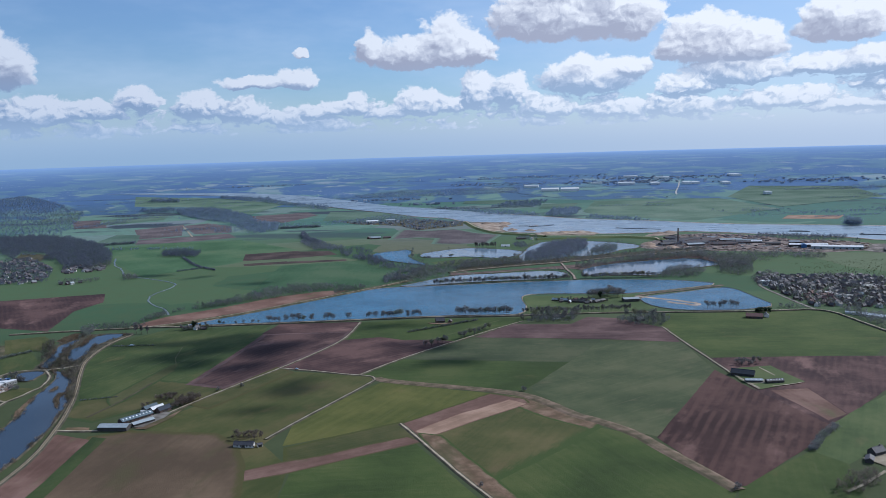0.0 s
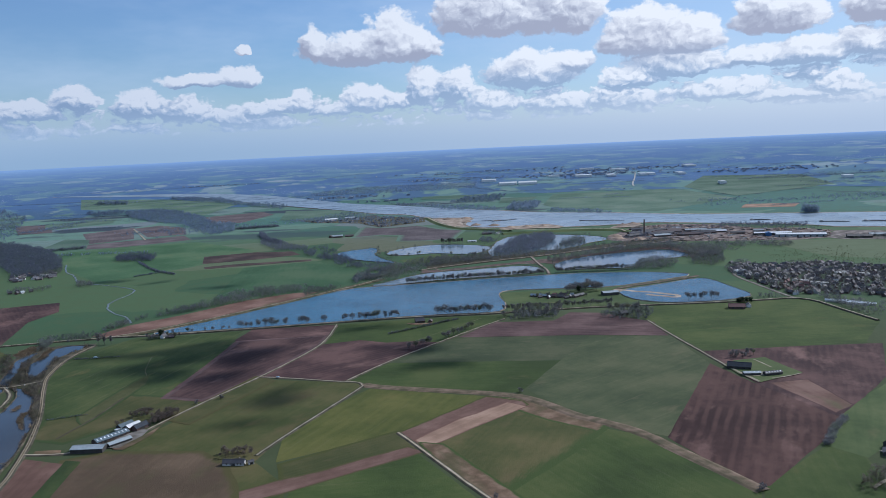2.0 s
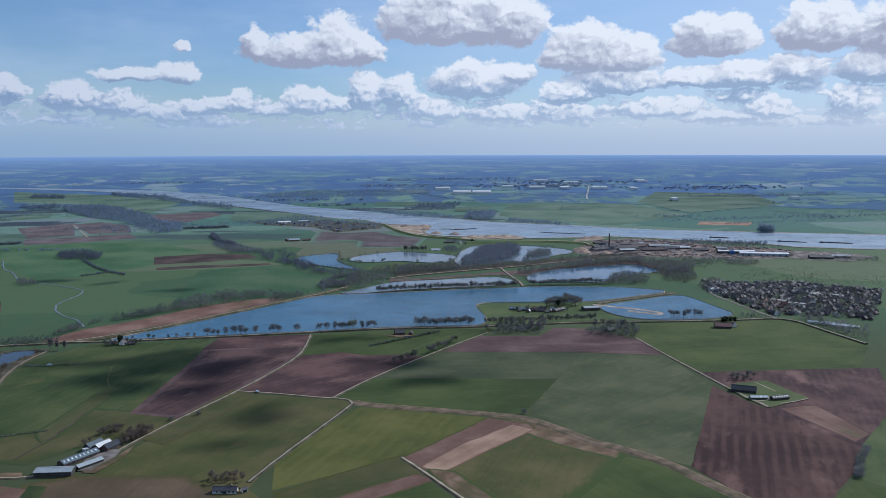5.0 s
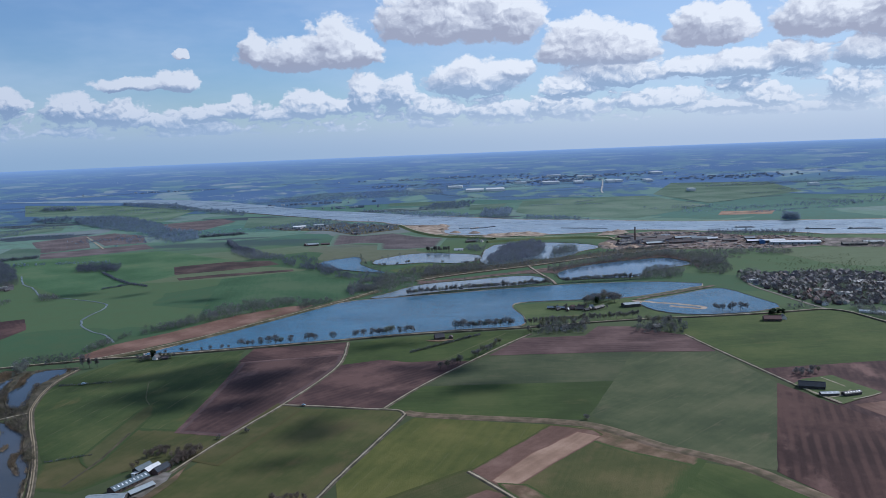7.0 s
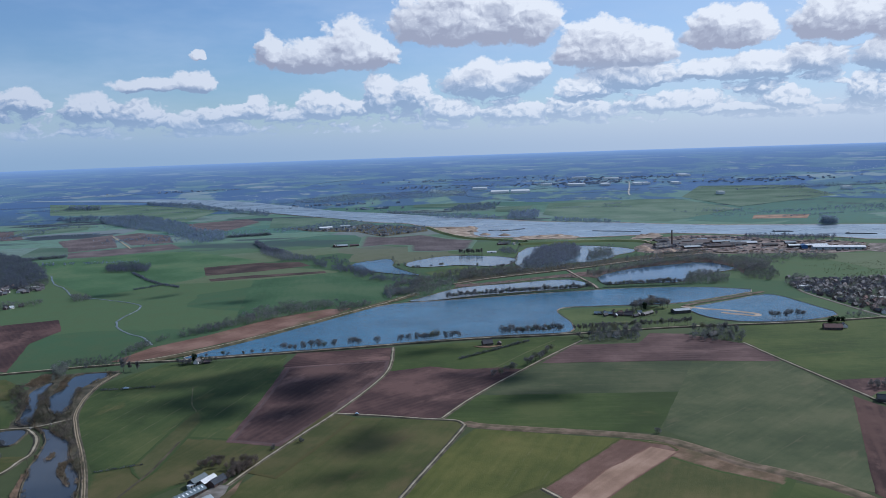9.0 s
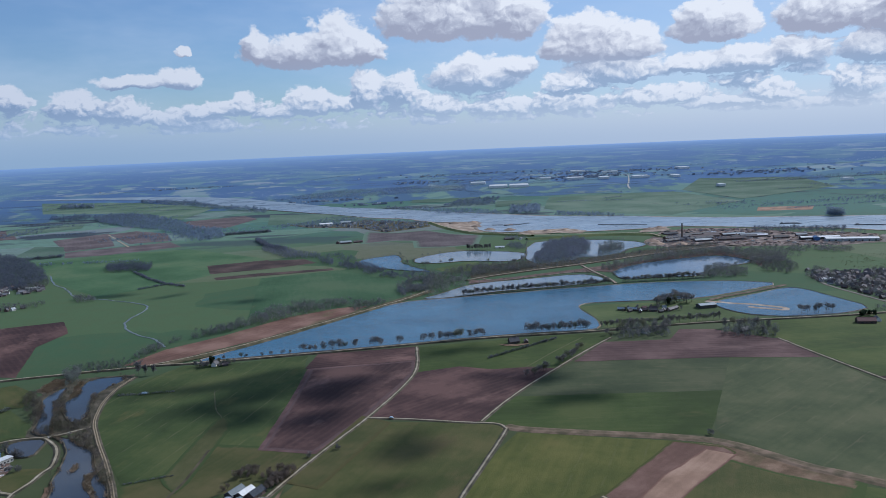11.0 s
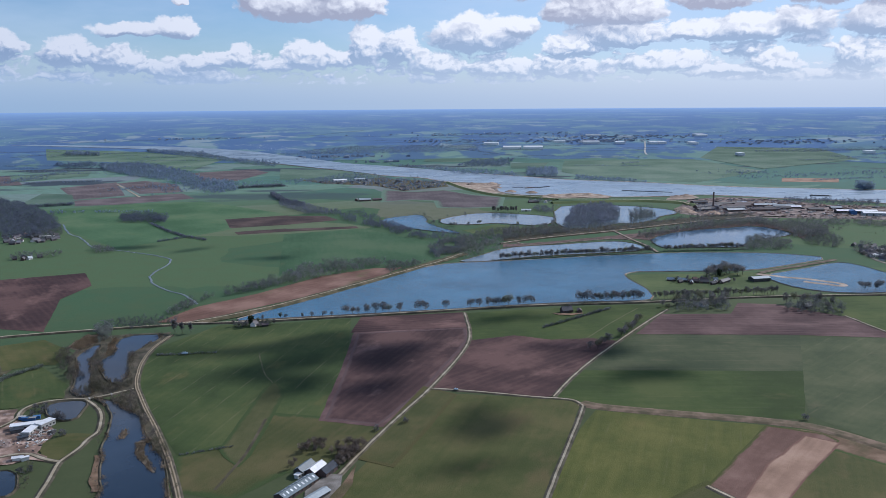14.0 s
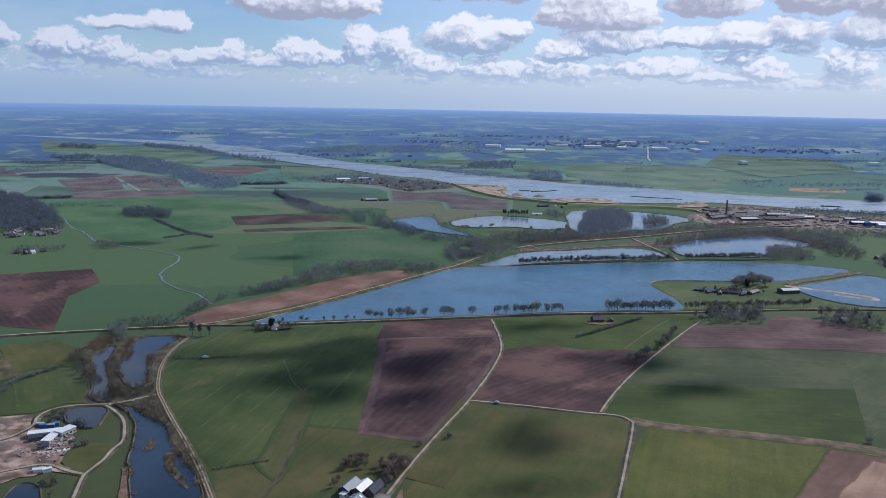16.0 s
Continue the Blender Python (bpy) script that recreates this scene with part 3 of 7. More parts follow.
def grown(points, by):
    """An outline moved outwards, so that neighbouring fields meet."""
    out = []
    for a, p, b in zip(points[-1:] + points[:-1], points, points[1:] + points[:1]):
        u, v = Vector((p[0] - a[0], p[1] - a[1])), Vector((b[0] - p[0], b[1] - p[1]))
        if not u.length or not v.length:
            continue
        u.normalize(), v.normalize()
        n = Vector((u.y + v.y, -u.x - v.x))
        n = n / max(0.5, n.length_squared / 2)
        out.append((p[0] + n.x * by, p[1] + n.y * by))
    return out


def softened(material, onto):
    """The same surface, giving way in ragged wisps towards its rim to the tone of the land round it."""
    m = material.copy()
    nt = m.node_tree
    rim, base_colour = put(nt, "ShaderNodeAttribute"), nt.nodes["Principled BSDF"].inputs["Base Color"]
    rim.attribute_name = "rim"
    at = plan_coords(nt)
    wisps = calc(nt, "ADD", calc(nt, "MULTIPLY", grain(nt, at, 1 / 14, 4, 0.6), 0.7), calc(nt, "MULTIPLY", grain(nt, vec(nt, "MULTIPLY", at, (0.05, 0.6, 1)), 1.0, 3, 0.6), 0.9))
    there = step(nt, calc(nt, "ADD", rim.outputs["Fac"], calc(nt, "SUBTRACT", wisps, 0.8)), 0.25, 0.80)
    feed(nt, base_colour, blend(nt, there, onto, base_colour.links[0].from_socket))
    return m


SOFT = {}


def patch(name, label, category, outline, material, lift=None, angle=0.0, smooth=0, edge=1.2, step_len=14.0, fade=0.0, onto=(0.06, 0.07, 0.03)):
    """A sheet of land or water inside an outline in plan metres; it follows the lie of the land."""
    points = chaikin(outline, True, smooth) if smooth else list(outline)
    if turning(points) < 0:
        points.reverse()
    if lift is None:
        points = grown(points, 2.2)
        LAYER[0] += 1
        lift = 0.05 + 0.006 * LAYER[0]
    points = ragged(resample(points, True, step_len), edge)
    bm = bmesh.new()
    n = len(points)
    rings, edges = list(points), [(i, (i + 1) % n) for i in range(n)]
    if fade:
        # a rim of the given width round the outline, over which the surface thins out
        rim = bm.verts.layers.float.new("rim")
        outer = grown(points, fade)
        if (material.name, onto) not in SOFT:
            SOFT[material.name, onto] = softened(material, onto)
        material = SOFT[material.name, onto]
        rings += outer
        edges += [(n + i, n + (i + 1) % len(outer)) for i in range(len(outer))]
    spots, _, tris, whence, *_ = geometry.delaunay_2d_cdt([Vector(p) for p in rings], edges, [], 1, 0.01)
    spots = [bm.verts.new((v.x, v.y, 0)) for v in spots]
    if fade:
        for v, sources in zip(spots, whence):
            v[rim] = 1.0 if sources and min(sources) < n else 0.0
    for tri in tris:
        bm.faces.new([spots[i] for i in tri])
    far = max(math.hypot(x - EYE_X, y - EYE_Y) for x, y in points)
    if far > FLAT - 100:
        for axis in (0, 1):
            low, high = min(p[axis] for p in points), max(p[axis] for p in points)
            cut = low + 70
            while cut < high:
                normal = (1, 0, 0) if axis == 0 else (0, 1, 0)
                bmesh.ops.bisect_plane(bm, geom=bm.verts[:] + bm.edges[:] + bm.faces[:], plane_co=(cut if axis == 0 else 0, cut if axis == 1 else 0, 0), plane_no=normal)
                cut += 70
    for f in bm.faces:
        f.normal_update()
        if f.normal.z < 0:
            f.normal_flip()
    layer = bm.loops.layers.uv.new("plan")
    ca, sa = math.cos(radians(angle)), math.sin(radians(angle))
    for f in bm.faces:
        for loop in f.loops:
            x, y = loop.vert.co.x, loop.vert.co.y
            loop[layer].uv = (x * ca + y * sa, -x * sa + y * ca)
    for v in bm.verts:
        v.co = lie(v.co.x, v.co.y, lift * (1 if math.hypot(v.co.x - EYE_X, v.co.y - EYE_Y) < FLAT else 3.0))
    return tagged(part(name, bm, material), label, category, kind="structure")


def ribbon(name, label, category, line, profile, material, closed=False, smooth=2, step_len=8.0, edge=0.5, parent=None):
    """A strip along a line with a cross-section of (offset to the left, height) pairs."""
    points = ragged(resample(chaikin(line, closed, smooth), closed, step_len), edge)
    n = len(points)
    bm = bmesh.new()
    layer = bm.loops.layers.uv.new("plan")
    rows, along = [], 0.0
    for i, (x, y) in enumerate(points):
        a = points[(i - 1) % n] if closed or i else points[0]
        b = points[(i + 1) % n] if closed or i < n - 1 else points[-1]
        tx, ty = b[0] - a[0], b[1] - a[1]
        size = math.hypot(tx, ty) or 1
        nx, ny = -ty / size, tx / size
        along += size / 2
        rows.append([(bm.verts.new(lie(x + nx * o, y + ny * o, h)), (along, o)) for o, h in profile])
    for i in range(n if closed else n - 1):
        a, b = rows[i], rows[(i + 1) % n]
        for j in range(len(profile) - 1):
            quad = (a[j + 1], a[j], b[j], b[j + 1])
            f = bm.faces.new([q[0] for q in quad])
            for loop, q in zip(f.loops, quad):
                loop[layer].uv = q[1]
    bmesh.ops.recalc_face_normals(bm, faces=bm.faces[:])
    if sum(f.normal.z for f in bm.faces) < 0:
        bmesh.ops.reverse_faces(bm, faces=bm.faces[:])
    ob = part(name, bm, material, parent)
    return tagged(ob, label, category, kind="structure") if parent is None else ob


def track_material():
    """Two bare wheel tracks with a strip of grass between them; the coordinates run along and across."""
    m, nt, bsdf = surface("wheel_tracks")
    at = plan_coords(nt)
    cut = put(nt, "ShaderNodeSeparateXYZ")
    feed(nt, cut.inputs[0], at)
    off = calc(nt, "ADD", calc(nt, "ABSOLUTE", cut.outputs[1]), calc(nt, "MULTIPLY", calc(nt, "SUBTRACT", grain(nt, at, 0.2, 3), 0.5), 0.7))
    bare = ramp(nt, grain(nt, at, 0.12, 4, 0.6), [(0.3, (0.21, 0.165, 0.112)), (0.7, (0.36, 0.29, 0.205))])
    grass = ramp(nt, grain(nt, at, 0.3, 4, 0.6), [(0.3, (0.075, 0.064, 0.036)), (0.7, (0.13, 0.108, 0.066))])
    feed(nt, bsdf.inputs["Base Color"], blend(nt, step(nt, off, 0.35, 0.75), grass, bare))
    bsdf.inputs["Roughness"].default_value = 0.95
    bsdf.inputs["Specular IOR Level"].default_value = 0.1
    return m


TWO_TRACK = track_material()


def road(name, label, line, width, material=None, high=0.9, smooth=2):
    w = width / 2
    verge = ribbon(name, label, "road", line, [(-w - 2.2, 0.1), (-w - 1.0, high * 0.7), (-w - 0.2, high - 0.1), (w + 0.2, high - 0.1), (w + 1.0, high * 0.7), (w + 2.2, 0.1)], ROUGH_BANK, smooth=smooth)
    ribbon("carriageway", "", "", line, [(-w, high - 0.03), (-w * 0.9, high), (w * 0.9, high), (w, high - 0.03)], material or GRAVEL, smooth=smooth, parent=verge)
    return verge


def shore(label, outline, width, material, smooth=2, high=1.6, water=0.95, edge=0.8):
    """The bank round a water: it rises from below the surface and falls to the land."""
    ring = list(outline)
    if turning(ring) > 0:
        ring.reverse()
    return ribbon("bank", label, "bank", ring, [(-1.0, water - 0.6), (0.6, water + 0.1), (width * 0.5, high), (width, 0.12)], material, True, smooth, 9.0, edge)


def pool(name, label, outline, material, bank=3.0, bank_material=None, smooth=2, bank_label="sandy bank round the water", edge=0.8):
    patch(name, label, "water", outline, material, 0.95, smooth=smooth, edge=edge, step_len=9.0)
    shore(bank_label, outline, bank, bank_material or SAND, smooth, edge=edge)


def make_ground():
    rings = [0, 150, 400, 800, 1400, 2000, 2600, 3000, 3200, 3400, 3450, 3500, 3560, 3620, 3690, 3760, 3840, 3920, 4010, 4100, 4200, 4300, 4420, 4550, 4700, 4900, 5100, 5350]
    while rings[-1] < 62000:
        rings.append(min(62000, rings[-1] * 1.06))
    turn = 480
    for name, label, category, material, start, lift in (("ground", "flat green river plain of meadows and farmland", "ground", ground_material(), 0, 0.0), ("backdrop", "far country of woods and fields, tinted haze blue to the horizon", "backdrop", distance_material(), 4300, 0.9)):
        verts, coords, faces = [], [], []
        used = [r for r in rings if r >= start]
        for ring in used:
            for k in range(turn + 1):
                r = ring
                a = 2 * math.pi * k / turn - math.pi
                if start and r == used[0]:
                    r = start + 130 * noise.noise((k * 0.25, 2.0, 0.0)) - 60
                x, y = EYE_X + r * math.sin(a), EYE_Y + r * math.cos(a)
                verts.append(lie(x, y, lift))
                coords.append((x, y) if start == 0 else (math.degrees(a), math.log(r)))
        w = turn + 1
        for i in range(len(used) - 1):
            for k in range(turn):
                faces.append((i * w + k + 1, i * w + k, (i + 1) * w + k, (i + 1) * w + k + 1))
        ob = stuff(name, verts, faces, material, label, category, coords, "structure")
        ob.data.flip_normals()


make_ground()

# ---- fields ----
def field(kind, label, outline, material, angle=None, fade=0.0, onto=(0.06, 0.07, 0.03)):
    if angle is None:
        (ax, ay), (bx, by) = max(zip(outline, outline[1:] + outline[:1]), key=lambda e: math.dist(*e))
        angle = math.degrees(math.atan2(by - ay, bx - ax))
    return patch(kind, label, "field", outline, material, angle=angle, fade=fade, onto=onto)


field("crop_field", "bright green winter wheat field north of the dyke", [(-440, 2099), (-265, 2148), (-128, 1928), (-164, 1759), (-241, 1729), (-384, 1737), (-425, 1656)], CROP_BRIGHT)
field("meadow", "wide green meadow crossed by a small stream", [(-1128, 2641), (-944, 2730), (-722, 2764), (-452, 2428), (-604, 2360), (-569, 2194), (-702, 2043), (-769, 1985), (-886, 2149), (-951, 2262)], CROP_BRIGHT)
field("meadow", "grass meadow on the lake peninsula", [(154, 1560), (190, 1566), (292, 1551), (369, 1550), (397, 1480), (409, 1428), (315, 1398), (207, 1393), (145, 1404), (152, 1461)], MEADOW)
field("crop_field", "green wheat field beside the lakeside road", [(377, 1364), (415, 1368), (658, 1359), (667, 1250), (673, 1172), (585, 1064), (527, 1063), (601, 1065), (370, 1077), (351, 1269)], CROP_LUSH)
field("meadow", "green pasture beside a hedge and farm", [(450, 849), (506, 893), (427, 749), (364, 701), (346, 731), (397, 796)], MEADOW)
field("crop_field", "green crop field below the hedge line", [(346, 731), (364, 701), (320, 560), (220, 560), (250, 657)], CROP_LUSH)
field("crop_field", "even green wheat field beside the gravel track", [(213, 1160), (103, 959), (115, 924), (143, 863), (158, 848), (191, 803), (214, 783), (347, 1014), (349, 1166), (222, 1186)], CROP_PALE, 35)
field("crop_field", "thin pale green wheat with bare patches", [(11, 1205), (49, 1228), (236, 1195), (163, 1071), (-67, 1110)], CROP_PALE)
field("crop_field", "dense dark green wheat along the wide track", [(-67, 1110), (163, 1071), (90, 951), (24, 974), (-91, 1021), (-115, 1039)], CROP_LUSH)
field("crop_field", "green pasture wedge below the lakeside road", [(-153, 1365), (-22, 1372), (52, 1373), (141, 1366), (123, 1336), (59, 1273), (13, 1213), (-41, 1209), (-68, 1227), (-110, 1251), (-162, 1241)], CROP_LUSH)
field("crop_field", "large green wheat field beside the old river arm", [(-544, 1267), (-481, 1357), (-416, 1351), (-313, 1362), (-321, 1179), (-348, 1016), (-402, 981), (-419, 969), (-462, 958), (-482, 1008), (-511, 1076), (-529, 1119), (-542, 1183)], CROP, 70)
field("sprouting_field", "olive sprouting field beside the farmyard", [(-452, 950), (-417, 965), (-403, 990), (-396, 1028), (-348, 1010), (-300, 985), (-314, 955), (-340, 937), (-379, 925), (-413, 890), (-446, 905)], THIN_WHEAT, 60, fade=12, onto=(0.046, 0.068, 0.023))
field("sprouting_field", "olive green field with pale wheel tracks", [(-226, 1070), (-214, 1060), (-123, 1035), (-100, 1021), (-176, 858), (-198, 790), (-160, 730), (-150, 560), (-260, 560), (-300, 790), (-341, 830), (-325, 887)], CROP_OLIVE, 62)
field("crop_field", "striped mown green grass field", [(-89, 998), (52, 939), (-50, 843), (-98, 825), (-172, 788), (-174, 849), (-115, 960)], STRIPED, 62)
field("crop_field", "large green crop field south of the wide track", [(-20, 798), (89, 894), (119, 865), (152, 815), (188, 789), (219, 711), (242, 652), (205, 560), (80, 552), (38, 649)], CROP_LUSH)
field("sprouting_field", "brownish thin corner of the large crop field", [(-14, 800), (82, 888), (130, 818), (97, 779), (38, 718)], THIN_WHEAT, 62, fade=24, onto=(0.053, 0.077, 0.022))
field("stubble_strip", "pale bare strip below the wide track", [(56, 934), (88, 914), (120, 872), (154, 830), (147, 820), (114, 852), (84, 892)], STUBBLE_THIN, 35, fade=7, onto=(0.053, 0.077, 0.022))
field("crop_field", "dark green wheat field beside the straight track", [(-151, 722), (-38, 779), (22, 645), (66, 548), (-150, 540)], CROP_LUSH)
field("sprouting_field", "brownish field with sprouting rows", [(-160, 775), (-98, 812), (-56, 836), (-42, 795), (-152, 732)], THIN_WHEAT, 30, fade=9, onto=(0.064, 0.069, 0.020))
field("stubble_strip", "reddish strip of bare soil at a field edge", [(-200, 716), (-165, 736), (-128, 750), (-87, 774), (-47, 795), (-39, 787), (-108, 748), (-161, 718), (-196, 704)], SOIL_RED, 28, fade=5, onto=(0.075, 0.069, 0.027))
field("stubble_field", "light brown harvested plot beside the track", [(50, 934), (84, 912), (86, 905), (-27, 806), (-40, 818), (-48, 840)], SOIL_RED, 42, fade=5, onto=(0.064, 0.069, 0.020))
field("stubble_strip", "pale pinkish strip of bare dry soil", [(-33, 818), (13, 866), (70, 910), (83, 898), (23, 848), (-26, 803)], STUBBLE, 42, fade=3.5, onto=(0.162, 0.088, 0.066))
field("fallow_field", "tan and green fallow field south of the farm", [(-378, 818), (-353, 828), (-262, 814), (-236, 786), (-215, 730), (-200, 640), (-190, 560), (-372, 560), (-374, 732)], FALLOW, 80, fade=14, onto=(0.077, 0.069, 0.026))
field("ploughed_field", "reddish bare field beside the river arm", [(-431, 835), (-376, 811), (-369, 674), (-367, 560), (-415, 560), (-418, 698), (-431, 819)], SOIL_RED)
field("crop_strip", "dark green strip between two bare fields", [(-386, 824), (-374, 820), (-368, 700), (-367, 600), (-380, 600), (-381, 700)], CROP)
field("ploughed_field", "large dark brown ploughed field with pale streaks", [(349, 1013), (364, 928), (382, 894), (399, 804), (371, 767), (255, 662), (248, 662), (231, 710), (213, 780)], SOIL_ROWS, 62)
field("ploughed_field", "dark brown ploughed field behind the farm", [(366, 1072), (500, 1066), (604, 1056), (522, 919), (457, 858), (411, 816), (400, 806), (372, 916), (369, 952), (366, 1010)], SOIL, 62)
field("stubble_field", "pale tan bare plot beside the farmyard", [(389, 920), (428, 923), (428, 836), (406, 822)], SOIL_RED, fade=3, onto=(0.074, 0.040, 0.037))
field("ploughed_field", "purple brown ploughed field beside the orchard", [(44, 1234), (112, 1316), (206, 1303), (244, 1356), (290, 1341), (353, 1255), (346, 1169), (233, 1201)], SOIL_LIFTED)
HEADLANDS = [(-307, 1294), (-162, 1297), (-169, 1238), (-237, 1087), (-292, 993), (-346, 1016), (-321, 1179)]
field("ploughed_field", "dark ploughed field with paler worn edges", HEADLANDS, SOIL_LIFTED, 60)
field("ploughed_core", "dark inner rows of the ploughed field", grown(HEADLANDS if turning(HEADLANDS) > 0 else HEADLANDS[::-1], -11), SOIL, 60, fade=6, onto=(0.098, 0.064, 0.062))
field("ploughed_field", "narrow dark ploughed strip below the lakeside road", [(-295, 1367), (-158, 1369), (-161, 1302), (-310, 1298)], SOIL)
field("ploughed_field", "brown ploughed field with a pale dry patch", [(-164, 1238), (-111, 1249), (-70, 1224), (-19, 1223), (7, 1207), (-65, 1122), (-120, 1044), (-131, 1042), (-233, 1084)], SOIL, 35)
field("ploughed_field", "dark brown ploughed field in the meadows", [(-963, 1678), (-761, 1733), (-722, 1631), (-742, 1543), (-707, 1366), (-811, 1405)], SOIL)
field("ploughed_strip", "long dark ploughed strip in green meadow", [(-601, 2360), (-451, 2404), (-450, 2390), (-354, 2379), (-321, 2298), (-445, 2242), (-571, 2213)], SOIL_DARK)
field("ploughed_strip", "thin dark ploughed strip in green meadow", [(-553, 2149), (-443, 2179), (-443, 2172), (-280, 2186), (-276, 2159), (-441, 2135), (-542, 2113)], SOIL_DARK)
field("reed_bed", "reddish brown bare flat beside the dyke", [(-565, 1387), (-526, 1462), (-453, 1524), (-351, 1640), (-262, 1690), (-215, 1690), (-250, 1636), (-330, 1552), (-388, 1492), (-478, 1418), (-530, 1380)], SOIL_RED, 45)
field("ploughed_field", "brown ploughed field on the far plain", [(-1282, 3262), (-1141, 3443), (-996, 2972), (-1118, 2882)], HAZED_SOIL)
field("ploughed_field", "light brown dry field on the far plain", [(-1122, 3397), (-1043, 3472), (-901, 3319), (-826, 3044), (-958, 3018)], HAZED_SOIL)
field("ploughed_field", "dark ploughed field on the far plain", [(-1111, 2857), (-822, 2996), (-758, 2843), (-951, 2733), (-1069, 2715)], HAZED_SOIL)
field("ploughed_field", "reddish brown field near the river", [(-142, 2930), (-78, 2872), (26, 2905), (89, 2765), (160, 2690), (110, 2490), (43, 2485), (-15, 2505), (-5, 2655), (-94, 2705), (-160, 2680)], HAZED_SOIL, fade=28, onto=(0.117, 0.178, 0.123))
field("ploughed_field", "reddish bare field beside the woodland belt", [(-926, 3803), (-681, 3938), (-604, 3750), (-691, 3414), (-825, 3436)], HAZED_SOIL)
field("ploughed_field", "brown bare field among hedges", [(-1794, 3813), (-1650, 3826), (-1457, 3394), (-1586, 3384)], HAZED_SOIL)
field("meadow", "light green far meadow among hedges", [(-1655, 3815), (-1392, 3996), (-1329, 3741), (-1543, 3535)], HAZED_MEADOW)
field("meadow", "light green meadow below the woodland", [(-1241, 2768), (-1281, 3083), (-1176, 3033), (-1083, 2754)], HAZED_MEADOW)
field("meadow", "small light green far meadow", [(-1951, 3804), (-2167, 4403), (-1991, 4371), (-1776, 3773)], HAZED_MEADOW)
field("stubble_field", "tan reed plot on the far river bank", [(1343, 3093), (1532, 3036), (1444, 2908), (1268, 2968)], STUBBLE)
field("reed_bed", "tan reed bed at the head of the river arm", [(-650, 1286), (-643, 1335), (-624, 1333), (-617, 1304), (-631, 1272)], REED)
patch("building_site", "churned bare earth of the building site", "yard", [(-677, 1086), (-663, 1085), (-636, 1086), (-628, 1058), (-620, 1053), (-596, 1053), (-582, 1029), (-579, 1011), (-582, 999), (-581, 980), (-569, 972), (-568, 963), (-585, 970), (-595, 961), (-603, 959), (-613, 950), (-624, 948)], BUILDERS_EARTH, 0.62, edge=4.5, step_len=5.0)
patch("rough_ground", "bare trampled grass beside the building site", "ground", [(-586, 992), (-571, 1018), (-544, 1015), (-550, 1000), (-552, 977), (-559, 962), (-572, 971)], CROP_OLIVE, 0.6, edge=3.0, step_len=6.0)
patch("river_bank", "rough brown bank between river arm and track", "bank", [(-554, 1101), (-536, 1121), (-521, 1075), (-499, 1027), (-476, 976), (-463, 933), (-467, 934), (-477, 955), (-489, 978), (-502, 1011), (-511, 1037), (-519, 1056), (-532, 1067), (-543, 1085)], ROUGH_BANK, 0.66, edge=2.0, step_len=5.0)
patch("river_bank", "bare brown bank of the river arm", "bank", [(-532, 968), (-527, 969), (-515, 933), (-506, 900), (-517, 901), (-523, 922), (-526, 941)], STUBBLE_THIN, 0.64, edge=2.5, step_len=5.0)
patch("scrub_floor", "brown leaf litter under the pond willows", "ground", [(50, 2061), (177, 2114), (333, 2090), (496, 2163), (725, 2236), (728, 2182), (462, 2089), (285, 2008), (135, 1966), (19, 1922)], HILL_FLOOR, 0.6, edge=5.0)
patch("scrub_floor", "bare brown ground along the haul road", "ground", [(13, 1894), (61, 1887), (262, 1946), (494, 2029), (660, 2118), (731, 2029), (734, 1957), (731, 1892), (644, 1843), (672, 1933), (639, 2025), (470, 1980), (325, 1876), (297, 1910), (167, 1900), (64, 1859), (4, 1854)], SOIL_PALE, 0.6, edge=5.0)
patch("river_bank", "rough brown ground round the two channels", "bank", [(-640, 1250), (-625, 1330), (-540, 1335), (-550, 1250), (-541, 1150), (-537, 1128), (-572, 1108), (-600, 1110), (-606, 1150), (-620, 1195)], ROUGH_BANK, 0.6, edge=4.0, step_len=6.0)
field("sprouting_field", "brown thin-sown corner of the wheat field", [(-240, 1073), (-225, 1058), (-262, 981), (-291, 924), (-309, 936), (-293, 962)], THIN_WHEAT, 62, fade=8, onto=(0.077, 0.069, 0.026))
field("crop_field", "yellow green strip beside the field ditch", [(-396, 1120), (-422, 966), (-412, 937), (-392, 1083)], farmland("yellow_grass", (0.056, 0.062, 0.024), (0.072, 0.076, 0.030), (0.095, 0.092, 0.042), 40), 80, fade=7, onto=(0.046, 0.068, 0.023))
field("brickworks_yard", "bare red brown yard of the brickworks", [(560, 2250), (600, 2190), (755, 2138), (822, 2115), (925, 2085), (985, 2060), (1130, 2070), (1200, 2200), (1140, 2302), (1029, 2345), (978, 2470), (904, 2533), (841, 2570), (717, 2534), (643, 2420), (575, 2320)], farmland("works_earth", (0.105, 0.078, 0.070), (0.175, 0.132, 0.116), (0.34, 0.27, 0.235), 16, patch=0.6, patch_colour=(0.07, 0.068, 0.055)))
patch("sand_quay", "sandy loading quay reaching into the river", "quay", [(300, 2680), (340, 2735), (480, 2745), (515, 2650), (489, 2600), (423, 2630), (315, 2640)], SAND, 1.7, edge=7.0, step_len=12.0)
patch("sand_quay", "sandy loading quay below the brickworks", "quay", [(640, 2530), (700, 2620), (770, 2640), (760, 2560), (717, 2530)], SAND, 1.7, edge=7.0, step_len=12.0)
ribbon("dyke_road", "pale road on the river dyke", "road", [(85, 3172), (116, 2915), (179, 2724), (253, 2675), (325, 2589), (460, 2552), (590, 2515), (655, 2470), (652, 2400)], [(-3, 5.2), (3, 5.2)], GRAVEL, step_len=25)
